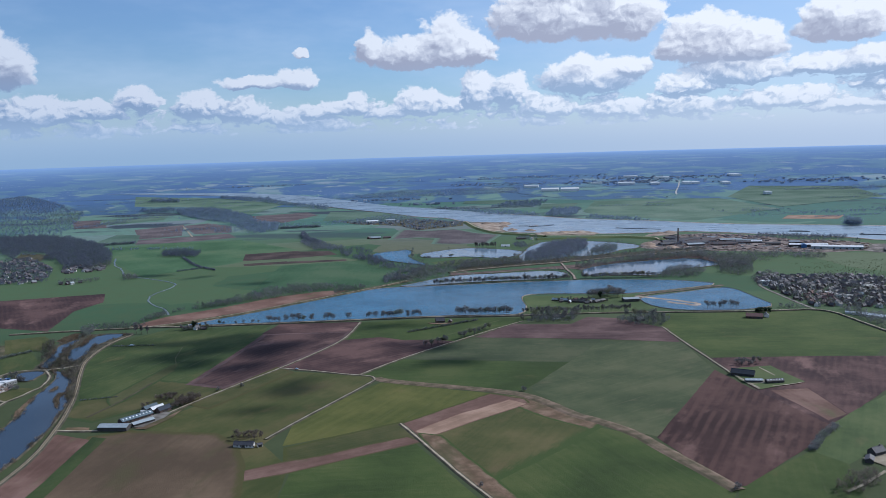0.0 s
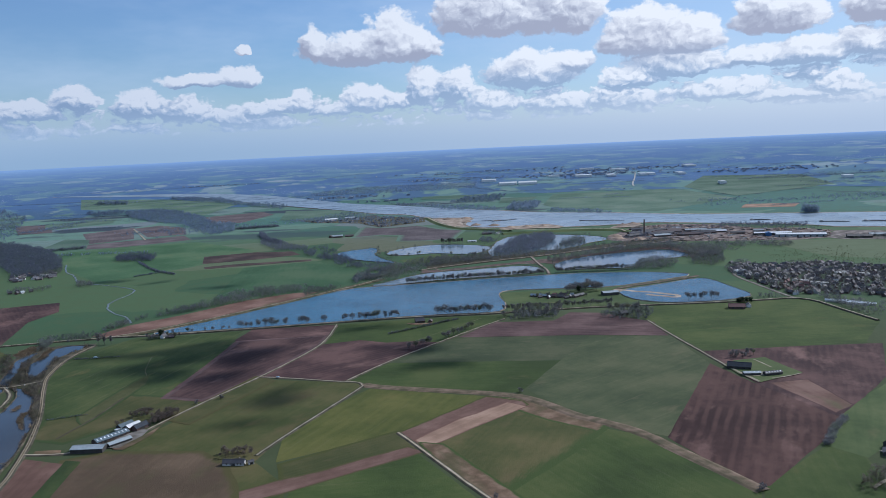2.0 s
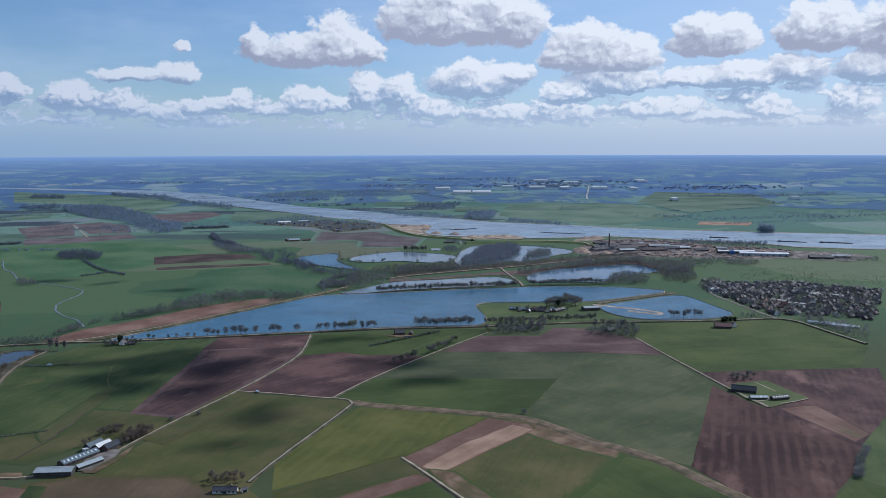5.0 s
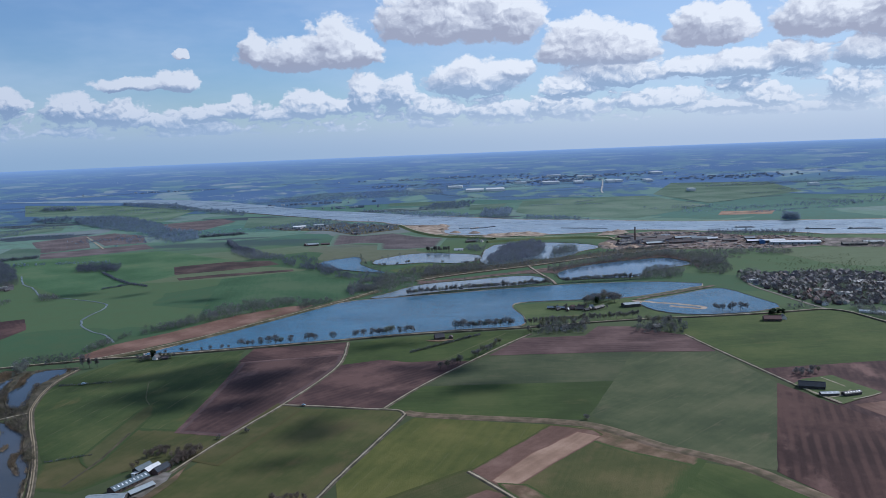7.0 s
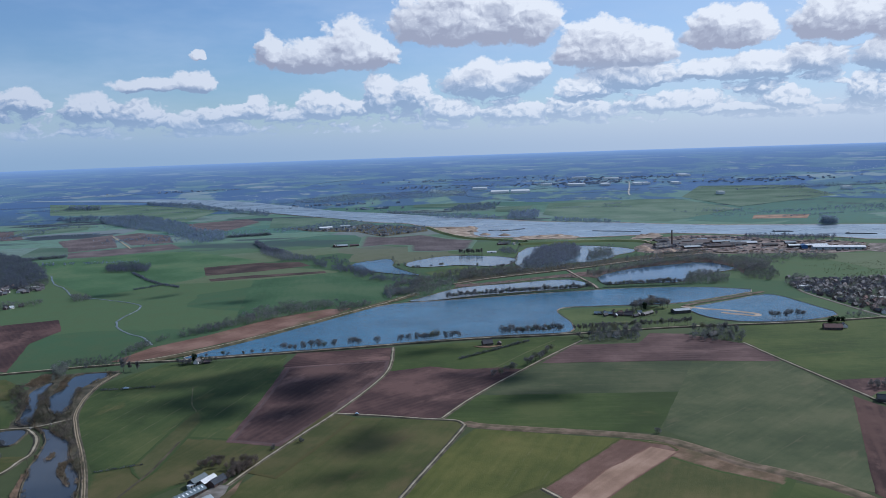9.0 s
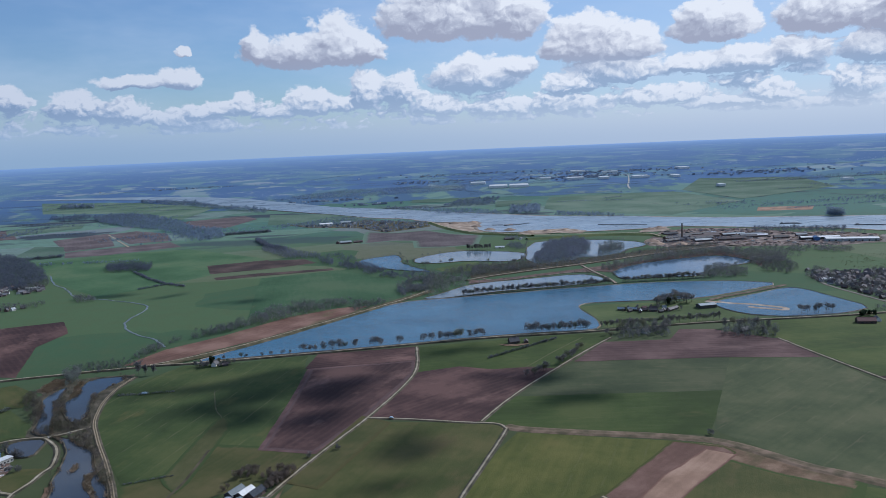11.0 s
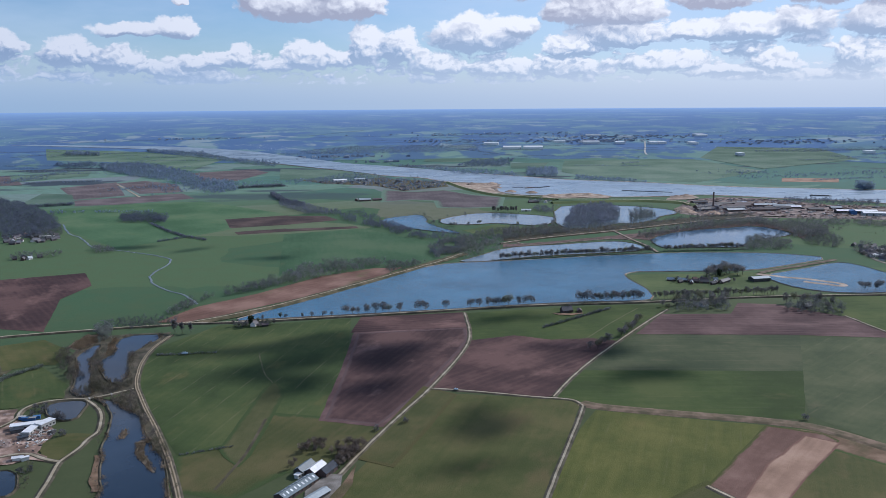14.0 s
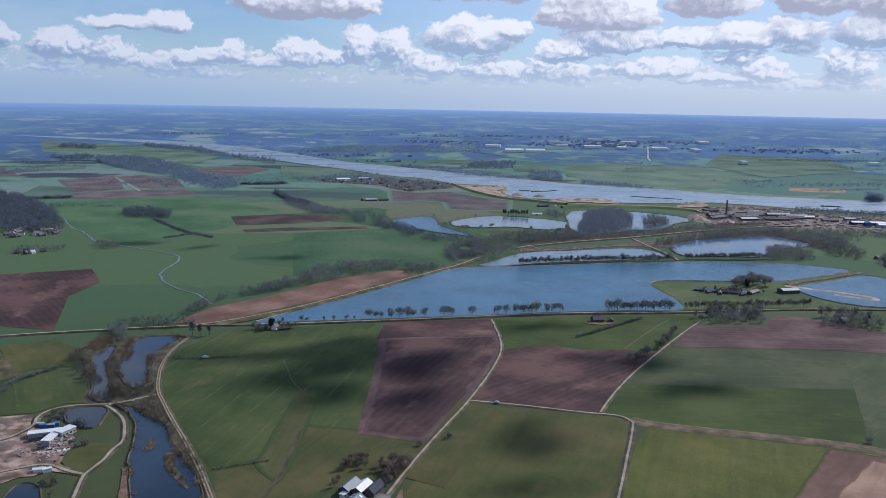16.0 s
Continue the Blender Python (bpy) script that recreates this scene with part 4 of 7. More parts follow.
ribbon("dyke", "green river dyke under the pale road", "dyke", [(85, 3172), (116, 2915), (179, 2724), (253, 2675), (325, 2589)], [(-15, 0.1), (-4, 5.0), (4, 5.0), (15, 0.1)], MEADOW, step_len=25)
field("brickworks_yard", "pale gravel yard past the warehouses", [(1105, 2090), (1200, 2190), (1290, 2150), (1330, 2060), (1220, 1990), (1120, 2040)], farmland("yard_earth", (0.12, 0.10, 0.09), (0.19, 0.155, 0.135), (0.34, 0.28, 0.25), 16, patch=0.7, patch_colour=(0.07, 0.075, 0.055)), fade=12, onto=(0.08, 0.10, 0.05))
field("sand_quay", "bare sand quay on the river bank", [(99, 3158), (270, 3115), (197, 2902), (212, 2781), (154, 2855)], SAND)
field("works_yard", "rough green and brown ground of the riverside works", [(-446, 3375), (-273, 3641), (-150, 3547), (-110, 3366), (73, 3204), (66, 3046), (-100, 2929), (-183, 3124), (-362, 3232)], VERGE)

field("reed_bed", "dry reed strip along the river arm", [(-605, 1293), (-604, 1320), (-597, 1303), (-589, 1256), (-596, 1242)], REED)
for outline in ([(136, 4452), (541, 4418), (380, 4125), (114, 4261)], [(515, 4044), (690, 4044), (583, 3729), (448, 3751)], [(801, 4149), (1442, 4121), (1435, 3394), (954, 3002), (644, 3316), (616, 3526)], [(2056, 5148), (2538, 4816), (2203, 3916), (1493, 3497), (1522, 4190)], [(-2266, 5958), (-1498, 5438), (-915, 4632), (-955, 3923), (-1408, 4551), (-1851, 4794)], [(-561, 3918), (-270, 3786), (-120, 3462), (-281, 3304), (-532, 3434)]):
    field("meadow", "bright green far meadow along the river", outline, HAZED_MEADOW)

field("garden", "rough brown garden plot beside the river arm", [(-729, 1263), (-713, 1267), (-686, 1227), (-689, 1197), (-700, 1186)], VERGE)
field("pasture", "green pasture beside the building site", [(-699, 1182), (-656, 1211), (-600, 1134), (-594, 1112), (-616, 1114), (-638, 1093), (-664, 1089)], CROP)
field("pasture", "patchy green pasture beside the river arm", [(-742, 1300), (-690, 1322), (-646, 1271), (-646, 1223), (-663, 1225), (-693, 1210)], CROP_OLIVE)
field("meadow", "green meadow spit between the ponds", [(-38, 2078), (53, 2152), (141, 2086), (85, 2029), (-9, 2009)], MEADOW)

TRAIL = farmland("worn_trail", (0.08, 0.085, 0.042), (0.105, 0.105, 0.056), (0.14, 0.13, 0.075), 10)
ribbon("field_ditch", "narrow dark ditch between two fields", "ditch", [(-397, 1026), (-406, 959), (-411, 938), (-424, 892)], [(-1.4, 0.46), (0, 0.42), (1.4, 0.46)], HILL_FLOOR, smooth=1, edge=0.8)
# wheel trails worn through the crops
for line in ([(-421, 1231), (-416, 1197), (-407, 1145), (-395, 1121), (-399, 1085)], [(-405, 1086), (-412, 1041), (-416, 996)], [(-43, 1204), (22, 1282), (92, 1355)]):
    ribbon("wheel_trail", "faint pale wheel trail through the crop", "trail", line, [(-0.8, 0.21), (0.8, 0.21)], TRAIL, edge=1.0)

field("stubble_strip", "pale bare strip beside the straight track", [(-27, 803), (-16, 797), (8, 742), (40, 668), (60, 620), (54, 616), (24, 680), (-6, 746)], STUBBLE_THIN, 115, fade=6, onto=(0.053, 0.077, 0.022))
patch("worn_ground", "bare worn ground round the farmyard", "yard", [(-352, 848), (-338, 868), (-325, 895), (-316, 920), (-322, 884), (-330, 860), (-340, 846)], STUBBLE_THIN, 0.68, edge=2.5)
patch("worn_ground", "bare worn turning place beside the drive", "yard", [(-432, 858), (-404, 856), (-402, 848), (-430, 847)], STUBBLE_THIN, 0.68, edge=2.0)

# ---- water ----
RIVER_NORTH = [(-2725, 6588), (-2429, 6531), (-1895, 6269), (-1560, 6115), (-1298, 5891), (-1042, 5602), (-800, 5244), (-607, 4853), (-591, 4851), (-425, 4497), (-261, 4174), (-112, 4010), (109, 3723), (265, 3521), (411, 3357), (519, 3198), (663, 3114), (798, 3027), (913, 2914), (1028, 2822), (1155, 2767), (1280, 2713), (1422, 2651), (1800, 2500), (2600, 2200)]
RIVER_SOUTH = [(-2361, 6326), (-1718, 5912), (-1294, 5473), (-939, 4816), (-664, 4346), (-412, 3956), (-271, 3751), (-119, 3482), (13, 3392), (73, 3204), (183, 3129), (273, 3130), (193, 2882), (232, 2747), (323, 2714), (490, 2629), (684, 2616), (783, 2643), (898, 2583), (991, 2494), (1097, 2440), (1202, 2356), (1258, 2251), (1700, 2100), (2500, 1800)]
for line in (RIVER_NORTH, RIVER_SOUTH):
    ribbon("river_beach", "pale sandy edge of the river", "bank", line, [(-5, 0.8), (-1, 1.6), (3, 1.7), (8, 0.1)], SAND, smooth=1, step_len=25, edge=4)
patch("river", "broad pale grey river between low green banks", "water", RIVER_NORTH + RIVER_SOUTH[::-1], RIVER_WATER, 0.95, smooth=1, edge=4, step_len=25)
pool("lake", "large blue lake with wind-ruffled water", [(-472, 1374), (-415, 1380), (-282, 1384), (-174, 1389), (-43, 1400), (39, 1400), (103, 1392), (134, 1399), (148, 1461), (145, 1517), (147, 1560), (160, 1580), (187, 1587), (298, 1571), (377, 1562), (476, 1600), (576, 1641), (523, 1685), (487, 1703), (421, 1722), (330, 1738), (226, 1733), (150, 1732), (99, 1724), (-46, 1712), (-108, 1711), (-144, 1703), (-186, 1673), (-248, 1607), (-326, 1524), (-383, 1467), (-431, 1416)], LAKE_WATER, 2.6, smooth=1, bank_label="narrow pale stony bank round the lake")
pool("lake_basin", "shallow pale blue basin east of the lake", [(370, 1521), (473, 1561), (558, 1602), (582, 1586), (587, 1492), (593, 1407), (546, 1386), (506, 1379), (438, 1384), (397, 1407), (373, 1448)], LAKE_WATER, 2.0, smooth=1)
ribbon("sandbar", "thin curved sandbar rising from the shallow basin", "sandbar", [(372, 1536), (398, 1508), (424, 1486), (446, 1466), (462, 1446), (463, 1432), (450, 1432), (432, 1448), (414, 1468)], [(-7, 0.7), (-4, 1.15), (4, 1.15), (7, 0.7)], SAND, edge=4.0)
ribbon("causeway", "bare brown causeway between lake and basin", "bank", [(378, 1542), (428, 1566), (476, 1582), (530, 1606), (572, 1624)], [(-6, 0.8), (-3, 1.7), (3, 1.7), (6, 0.8)], REED, edge=2.0)
STRIP_POND = [(-104, 1730), (-75, 1752), (-13, 1826), (34, 1852), (137, 1864), (252, 1886), (283, 1840), (278, 1772), (161, 1757), (42, 1748), (-40, 1722), (-92, 1716)]
for name, label, outline in (
    ("pond", "curved blue pond fringed by trees", [(-217, 2287), (-156, 2332), (-104, 2359), (-99, 2261), (-111, 2220), (-82, 2115), (-44, 2030), (-85, 2058), (-153, 2124), (-200, 2184)]),
    ("pond", "long pale pond behind the dyke", [(-62, 2273), (22, 2345), (83, 2355), (223, 2267), (204, 2170), (151, 2112), (56, 2173), (5, 2163), (-55, 2167), (-75, 2205)]),
    ("pond", "pale pond round a wooded island", [(274, 2438), (364, 2464), (451, 2437), (510, 2400), (569, 2319), (554, 2250), (484, 2212), (453, 2158), (371, 2102), (347, 2122), (276, 2068), (174, 2053)]),
    ("pond", "flooded strip of shallow water between tree rows", STRIP_POND),
    ("pond", "dark blue gravel pit pond ringed by trees", [(331, 1900), (431, 1975), (508, 1996), (644, 2026), (667, 1923), (649, 1886), (526, 1846), (473, 1766), (412, 1783), (318, 1787), (316, 1828)]),
):
    pool(name, label, outline, PIT_WATER if "dark" in label else LAKE_WATER if "curved" in label else FLOOD_WATER, 3.0, VERGE, 1, "rough grassy bank round the pond", 3.0)
for name, label, outline in (
    ("river_arm", "dark old river arm beside the gravel track", [(-565, 1099), (-548, 1075), (-539, 1058), (-535, 1031), (-532, 1006), (-530, 986), (-522, 953), (-512, 919), (-505, 874), (-500, 800), (-470, 690), (-438, 690), (-440, 760), (-445, 813), (-452, 860), (-464, 913), (-469, 934), (-477, 955), (-489, 978), (-502, 1011), (-511, 1037), (-519, 1056), (-532, 1067), (-543, 1085), (-556, 1095), (-570, 1106)]),
    ("river_arm", "dark channel of the old river arm", [(-628, 1254), (-619, 1294), (-611, 1278), (-611, 1237), (-598, 1195), (-587, 1151), (-574, 1114), (-582, 1109), (-597, 1124), (-602, 1152), (-613, 1196), (-627, 1238)]),
    ("river_arm", "deep blue backwater between reed and trees", [(-589, 1194), (-577, 1168), (-564, 1146), (-553, 1151), (-557, 1185), (-569, 1249), (-558, 1278), (-548, 1315), (-555, 1327), (-592, 1322), (-597, 1297), (-589, 1256), (-597, 1223)]),
    ("garden_pond", "small deep blue pond inside the track loop", [(-610, 1087), (-604, 1098), (-583, 1100), (-573, 1090), (-571, 1071), (-574, 1052), (-583, 1049), (-597, 1062)]),
    ("garden_pond", "small deep blue pond below the building site", [(-601, 921), (-601, 943), (-596, 951), (-585, 943), (-578, 927), (-574, 910), (-579, 903), (-591, 902)]),
):
    pool(name, label, outline, POND_WATER, 2.6, ROUGH_BANK, 1, "brown reed fringe round the old river arm", 2.6)
ribbon("stream", "narrow winding stream through the meadows", "water", [(-987, 2345), (-926, 2185), (-881, 2131), (-820, 1987), (-762, 1956), (-672, 1884), (-636, 1844), (-630, 1773), (-646, 1710), (-634, 1650), (-601, 1585), (-557, 1541), (-531, 1479)], [(-1.9, 0.3), (-1.1, 0.62), (1.1, 0.62), (1.9, 0.3)], STREAM_WATER, edge=3.0)

for outline in ([(-505, 987), (-499, 994), (-493, 999), (-491, 993), (-495, 986), (-494, 975), (-490, 960), (-481, 942), (-475, 928), (-477, 927), (-484, 939), (-494, 953), (-499, 968), (-501, 981)], [(-522, 1017), (-518, 1018), (-515, 1008), (-516, 998), (-520, 998), (-521, 1008)]):
    patch("reed_bed", "dry reed bed standing in the river arm", "reed", outline, REED, 1.12, smooth=0, edge=2.5, step_len=2.5)

# ---- roads and tracks ----
road("lakeside_road", "pale narrow road along the lake shore", [(-758, 1341), (-699, 1351), (-638, 1358), (-607, 1363), (-545, 1366), (-538, 1372), (-471, 1366), (-414, 1367), (-283, 1373), (-175, 1381), (-46, 1391), (98, 1380), (202, 1384), (307, 1385), (508, 1364), (574, 1364), (664, 1367), (670, 1253), (677, 1178)], 2.5, None, 2.2)
ribbon("lake_dyke", "low olive grass dyke beside the lake", "dyke", [(-82, 1800), (-150, 1724), (-200, 1670), (-250, 1614), (-336, 1523), (-383, 1475), (-430, 1432), (-474, 1401), (-515, 1377)], [(-13, 0.3), (-4, 2.2), (5, 2.2), (12, 0.9)], VERGE, step_len=12, edge=1.0)
road("dyke_road", "pale gravel path on the lake dyke", [(-82, 1804), (-141, 1723), (-184, 1682), (-247, 1615), (-326, 1534), (-383, 1477), (-417, 1444), (-474, 1402), (-515, 1378), (-538, 1369)], 2.4, None, 2.4)
road("gravel_track", "broad pale gravel track beside the river arm", [(-537, 1321), (-552, 1249), (-543, 1152), (-518, 1080), (-487, 1003), (-458, 917), (-439, 844), (-424, 768), (-423, 707), (-424, 600)], 3.4, TWO_TRACK, 1.0)
road("bridge_track", "pale gravel track over the river arm", [(-537, 1126), (-555, 1114), (-572, 1104), (-581, 1105), (-599, 1106), (-616, 1102), (-626, 1093), (-630, 1079), (-626, 1062), (-630, 1049), (-638, 1035), (-647, 1028)], 2.4, None, 1.3)
road("gravel_track", "curving pale gravel track round the pond", [(-578, 1104), (-565, 1087), (-551, 1064), (-543, 1023), (-543, 1015), (-548, 1001), (-549, 983), (-556, 962), (-557, 957), (-554, 923), (-552, 880), (-545, 830)], 2.4)
road("site_track", "dirt track into the building site", [(-557, 960), (-571, 967), (-585, 979), (-597, 981), (-610, 976), (-621, 971)], 3.0, GRAVEL)
road("farm_road", "straight pale farm road between fields", [(-154, 1369), (-164, 1254), (-188, 1185), (-238, 1079), (-268, 1026), (-297, 972), (-316, 933), (-331, 902)], 2.0)
road("farm_road", "pale farm road bending round field corners", [(-238, 1082), (-185, 1063), (-132, 1039), (-117, 1035), (-101, 1028), (-98, 1012)], 2.1)
road("farm_road", "thin pale road through green fields", [(-98, 1012), (-111, 983), (-175, 854), (-196, 805)], 1.9)
road("farm_road", "thin pale road beside a ploughed field", [(-120, 1039), (-100, 1070), (-60, 1126), (7, 1205), (66, 1273), (128, 1339)], 1.9)
road("field_track", "straight pale concrete track with bushes", [(-55, 842), (-33, 793), (-8, 735), (12, 690), (33, 649), (80, 547)], 2.2)
road("farm_road", "pale farm road beside a ploughed field", [(350, 1269), (353, 1179), (360, 1078), (364, 999), (375, 930)], 2.0)
road("causeway_road", "pale sandy haul road on a causeway", [(6, 1889), (46, 1916), (123, 1948), (197, 1974), (289, 2004), (368, 2036), (463, 2078), (595, 2121), (732, 2163), (790, 2150)], 4.6, SAND, 2.6)
ribbon("river_dyke", "long green dyke along the river", "dyke", [(292, 2520), (448, 2530), (595, 2507), (669, 2435), (666, 2367)], [(-16, 0.1), (-4, 5.0), (4, 5.0), (16, 0.1)], MEADOW)
road("haul_road", "bare sandy haul road between ponds", [(293, 2000), (290, 1887), (293, 1806), (286, 1748)], 4.6, SAND, 1.6)
road("haul_road", "bare sandy branch of the haul road", [(44, 1909), (54, 1872), (86, 1868), (169, 1892), (236, 1912), (276, 1904), (290, 1887)], 3.0, SAND, 1.2)
road("farm_drive", "short pale drive to the farmyard", [(-443, 851), (-411, 845), (-388, 847)], 2.2)
ribbon("wide_track", "wide brown grassy embanked track", "road", [(-97, 1020), (-88, 1010), (-35, 987), (19, 967), (59, 950), (90, 934), (112, 904), (139, 854), (156, 840), (190, 797), (207, 751), (222, 714), (233, 686), (246, 651)], [(-8, 0.1), (-4, 0.9), (4, 0.9), (8, 0.1)], farmland("worn_grass_track", (0.0980, 0.0819, 0.0486), (0.1470, 0.1101, 0.0702), (0.2240, 0.1562, 0.1107), 10))
ribbon("far_road", "pale straight road on the far plain", "road", [(-1119, 3371), (-999, 3072), (-935, 2913)], [(-3, 1.0), (3, 1.0)], GRAVEL)
# a canal seen lengthwise; pale concrete colour stands in for its glint
ribbon("far_road", "bright straight canal on the far plain, glint painted in", "road", [(1345, 4480), (1420, 4720), (1600, 5200), (1800, 5760), (1900, 6040), (1890, 6150)], [(-5, 3.0), (5, 3.0)], CONCRETE, step_len=60)

# ---- the little bridge over the channel ----
bridge = tagged(new("footbridge"), "small dark timber bridge carrying the gravel track", "bridge")
bridge.matrix_basis = pose(-565, 1108.6, 0.9, 0, 0, 27)
for name, x0, x1, y0, y1, z0, z1 in (
    ("deck", -10, 10, -1.9, 1.9, 0.1, 0.5), ("handrail", -10, 10, -1.9, -1.75, 1.35, 1.5), ("handrail", -10, 10, 1.75, 1.9, 1.35, 1.5),
    ("abutment", -11, -9.5, -2.4, 2.4, -1.0, 0.45), ("abutment", 9.5, 11, -2.4, 2.4, -1.0, 0.45), ("pier", -0.4, 0.4, -1.8, 1.8, -1.2, 0.08),
):
    bm = bmesh.new()
    bmesh.ops.create_cube(bm, size=1.0, matrix=Matrix.Translation(((x0 + x1) / 2, (y0 + y1) / 2, (z0 + z1) / 2)) @ Matrix.Diagonal((x1 - x0, y1 - y0, z1 - z0, 1)))
    part(name, bm, CONCRETE if name == "abutment" else BOARD_DARK if name != "deck" else GRAVEL, bridge)
for i in range(22):
    bm = bmesh.new()
    bmesh.ops.create_cube(bm, size=1.0, matrix=Matrix.Translation((-9.5 + (i // 2) * 1.9, 1.83 if i % 2 else -1.83, 0.95)) @ Matrix.Diagonal((0.14, 0.14, 0.95, 1)))
    part("post", bm, BOARD_DARK, bridge)
# paths and plots of the dark farm and the farmhouse among trees
patch("lawn", "green lawn round the dark farm", "lawn", [(362, 1004), (384, 1020), (427, 1026), (433, 979), (440, 952), (398, 936), (374, 926), (364, 962)], MEADOW, 0.8, edge=0.8)
for line in ([(364, 1004), (367, 962), (373, 928)], [(409, 1019), (412, 1000), (414, 981)], [(394, 938), (415, 942), (437, 950)], [(371, 950), (390, 952), (412, 968)]):
    ribbon("garden_path", "pale gravel path round the dark farm", "path", line, [(-1.1, 0.95), (1.1, 0.95)], GRAVEL, edge=0.5)
patch("forecourt", "pale gravel forecourt of the farmhouse", "yard", [(384, 712), (396, 693), (415, 727), (398, 720)], GRAVEL, 0.8, edge=1.5, step_len=4.0)
ribbon("farm_drive", "pale drive to the farmhouse among trees", "path", [(335, 642), (357, 656), (390, 682)], [(-1.6, 0.85), (1.6, 0.85)], GRAVEL, edge=0.8)

# ---- trees ----
def blades(seed, count, crown, droop=0.35, long=0.16, thick=0.03):
    """A crown, one metre high over all, as many small twig clumps: lobes set unevenly round the stem. crown: (low, high, width)."""
    rnd = random.Random(seed)
    low, high, wide = crown
    lobes = []
    for i in range(9):
        a, r = rnd.uniform(0, 6.283), wide * rnd.uniform(0.15, 0.62)
        h = low + (high - low) * rnd.uniform(0.2, 0.85)
        lobes.append((r * math.cos(a), r * math.sin(a), h, wide * rnd.uniform(0.28, 0.5)))
    verts, faces = [], []
    for i in range(count):
        cx, cy, cz, cr = rnd.choice(lobes)
        d = Vector((rnd.gauss(0, 1), rnd.gauss(0, 1), rnd.gauss(0, 1))).normalized()
        p = Vector((cx, cy, cz)) + d * cr * rnd.random() ** 0.45 * 1.15
        p.z = min(max(p.z, low), high * 1.02)
        way = (d + Vector((p.x, p.y, 0)) * 1.5 + Vector((0, 0, 0.6 - droop))).normalized() * long * rnd.uniform(0.6, 1.3)
        side = way.cross(Vector((rnd.gauss(0, 1), rnd.gauss(0, 1), rnd.gauss(0, 1)))).normalized() * thick * rnd.uniform(0.6, 1.5)
        k = len(verts)
        verts += [tuple(p - side), tuple(p + side), tuple(p + way + side * 0.6), tuple(p + way - side * 0.6)]
        faces.append((k, k + 1, k + 2, k + 3))
    return verts, faces


def limb(bm, a, b, ra, rb, sides=5):
    a, b = Vector(a), Vector(b)
    q = (b - a).to_track_quat("Z", "Y").to_matrix()
    rings = []
    for at, r in ((a, ra), (b, rb)):
        rings.append([bm.verts.new(at + q @ Vector((r * math.cos(6.2832 * k / sides), r * math.sin(6.2832 * k / sides), 0))) for k in range(sides)])
    for k in range(sides):
        bm.faces.new((rings[0][k], rings[0][(k + 1) % sides], rings[1][(k + 1) % sides], rings[1][k]))


def mesh_of(name, verts, faces, material):
    data = bpy.data.meshes.new(name)
    data.from_pydata(verts, [], faces)
    data.materials.append(material)
    return data


def tree_kind(seed, crown, count, material, fork, long=0.16, thick=0.03):
    """A tree one metre high at the origin, to be copied in true size: tapered trunk with limbs, and a crown."""
    rnd = random.Random(seed)
    tree = new("tree")
    bm = bmesh.new()
    limb(bm, (0, 0, -0.02), (0.008, 0, fork), 0.021, 0.014, 7)
    limb(bm, (0.008, 0, fork), (0.0, 0.01, crown[1] * 0.9), 0.013, 0.002, 6)
    for i in range(6):
        a, h = i * 1.05 + rnd.uniform(-0.3, 0.3), fork + (crown[1] - fork) * rnd.uniform(0.0, 0.45)
        r = crown[2] * rnd.uniform(0.5, 0.85)
        limb(bm, (0, 0, h), (r * math.cos(a), r * math.sin(a), h + rnd.uniform(0.16, 0.34) * (crown[1] - fork + 0.2)), 0.007, 0.002, 4)
    part("trunk", bm, BARK, tree)
    new("crown", mesh_of("crown", *blades(seed, count, crown, long=long, thick=thick), material)).parent = tree
    return tree


BROAD = [tree_kind(s, (0.24, 1.0, 0.42), 620, TWIGS, 0.26, 0.085, 0.013) for s in (1, 2, 3)]
BROAD += [tree_kind(s, (0.20, 1.0, 0.44), 620, BUDS, 0.24, 0.085, 0.013) for s in (4,)]
YARD_TREES = [tree_kind(s, (0.22, 1.0, 0.42), 620, BROWN_TWIGS, 0.24, 0.085, 0.010) for s in (12, 13)]
POPLAR = [tree_kind(s, (0.06, 1.0, 0.15), 330, TWIGS, 0.12, 0.11, 0.016) for s in (6,)]
BUSH = [tree_kind(s, (0.04, 1.0, 0.6), 170, TWIGS, 0.08, 0.24, 0.035) for s in (8, 9)]
CONIFER = [tree_kind(s, (0.10, 1.0, 0.24), 420, FIR, 0.1, 0.12, 0.04) for s in (11,)]
TREE_DICE = random.Random(77)
STARTED = set()


def plant(kinds, x, y, tall, label, group="", category="tree", spread=1.0):
    proto = TREE_DICE.choice(kinds)
    size = tall * TREE_DICE.uniform(0.82, 1.15)
    m = Matrix.Translation((x, y, 0.3)) @ Matrix.Rotation(TREE_DICE.uniform(0, 6.28), 4, "Z")
    if proto.name in STARTED:
        ob = copy_thing(proto, m)
    else:
        STARTED.add(proto.name)
        ob = proto
        ob.matrix_basis = m
    ob.scale = (size * spread, size * spread, size)
    if "group" in ob:
        del ob["group"]
    if category == "bush":
        ob.name = "bush"
    return tagged(ob, label, category, group)


def along(line, gap, jitter=1.5):
    """Places along a line, a gap apart, a little out of line."""
    out = []
    for (ax, ay), (bx, by) in zip(line, line[1:]):
        n = max(1, int(math.dist((ax, ay), (bx, by)) / gap))
        out += [(ax + (bx - ax) * (i + 0.5) / n + TREE_DICE.gauss(0, jitter), ay + (by - ay) * (i + 0.5) / n + TREE_DICE.gauss(0, jitter * 0.6)) for i in range(n)]
    return out


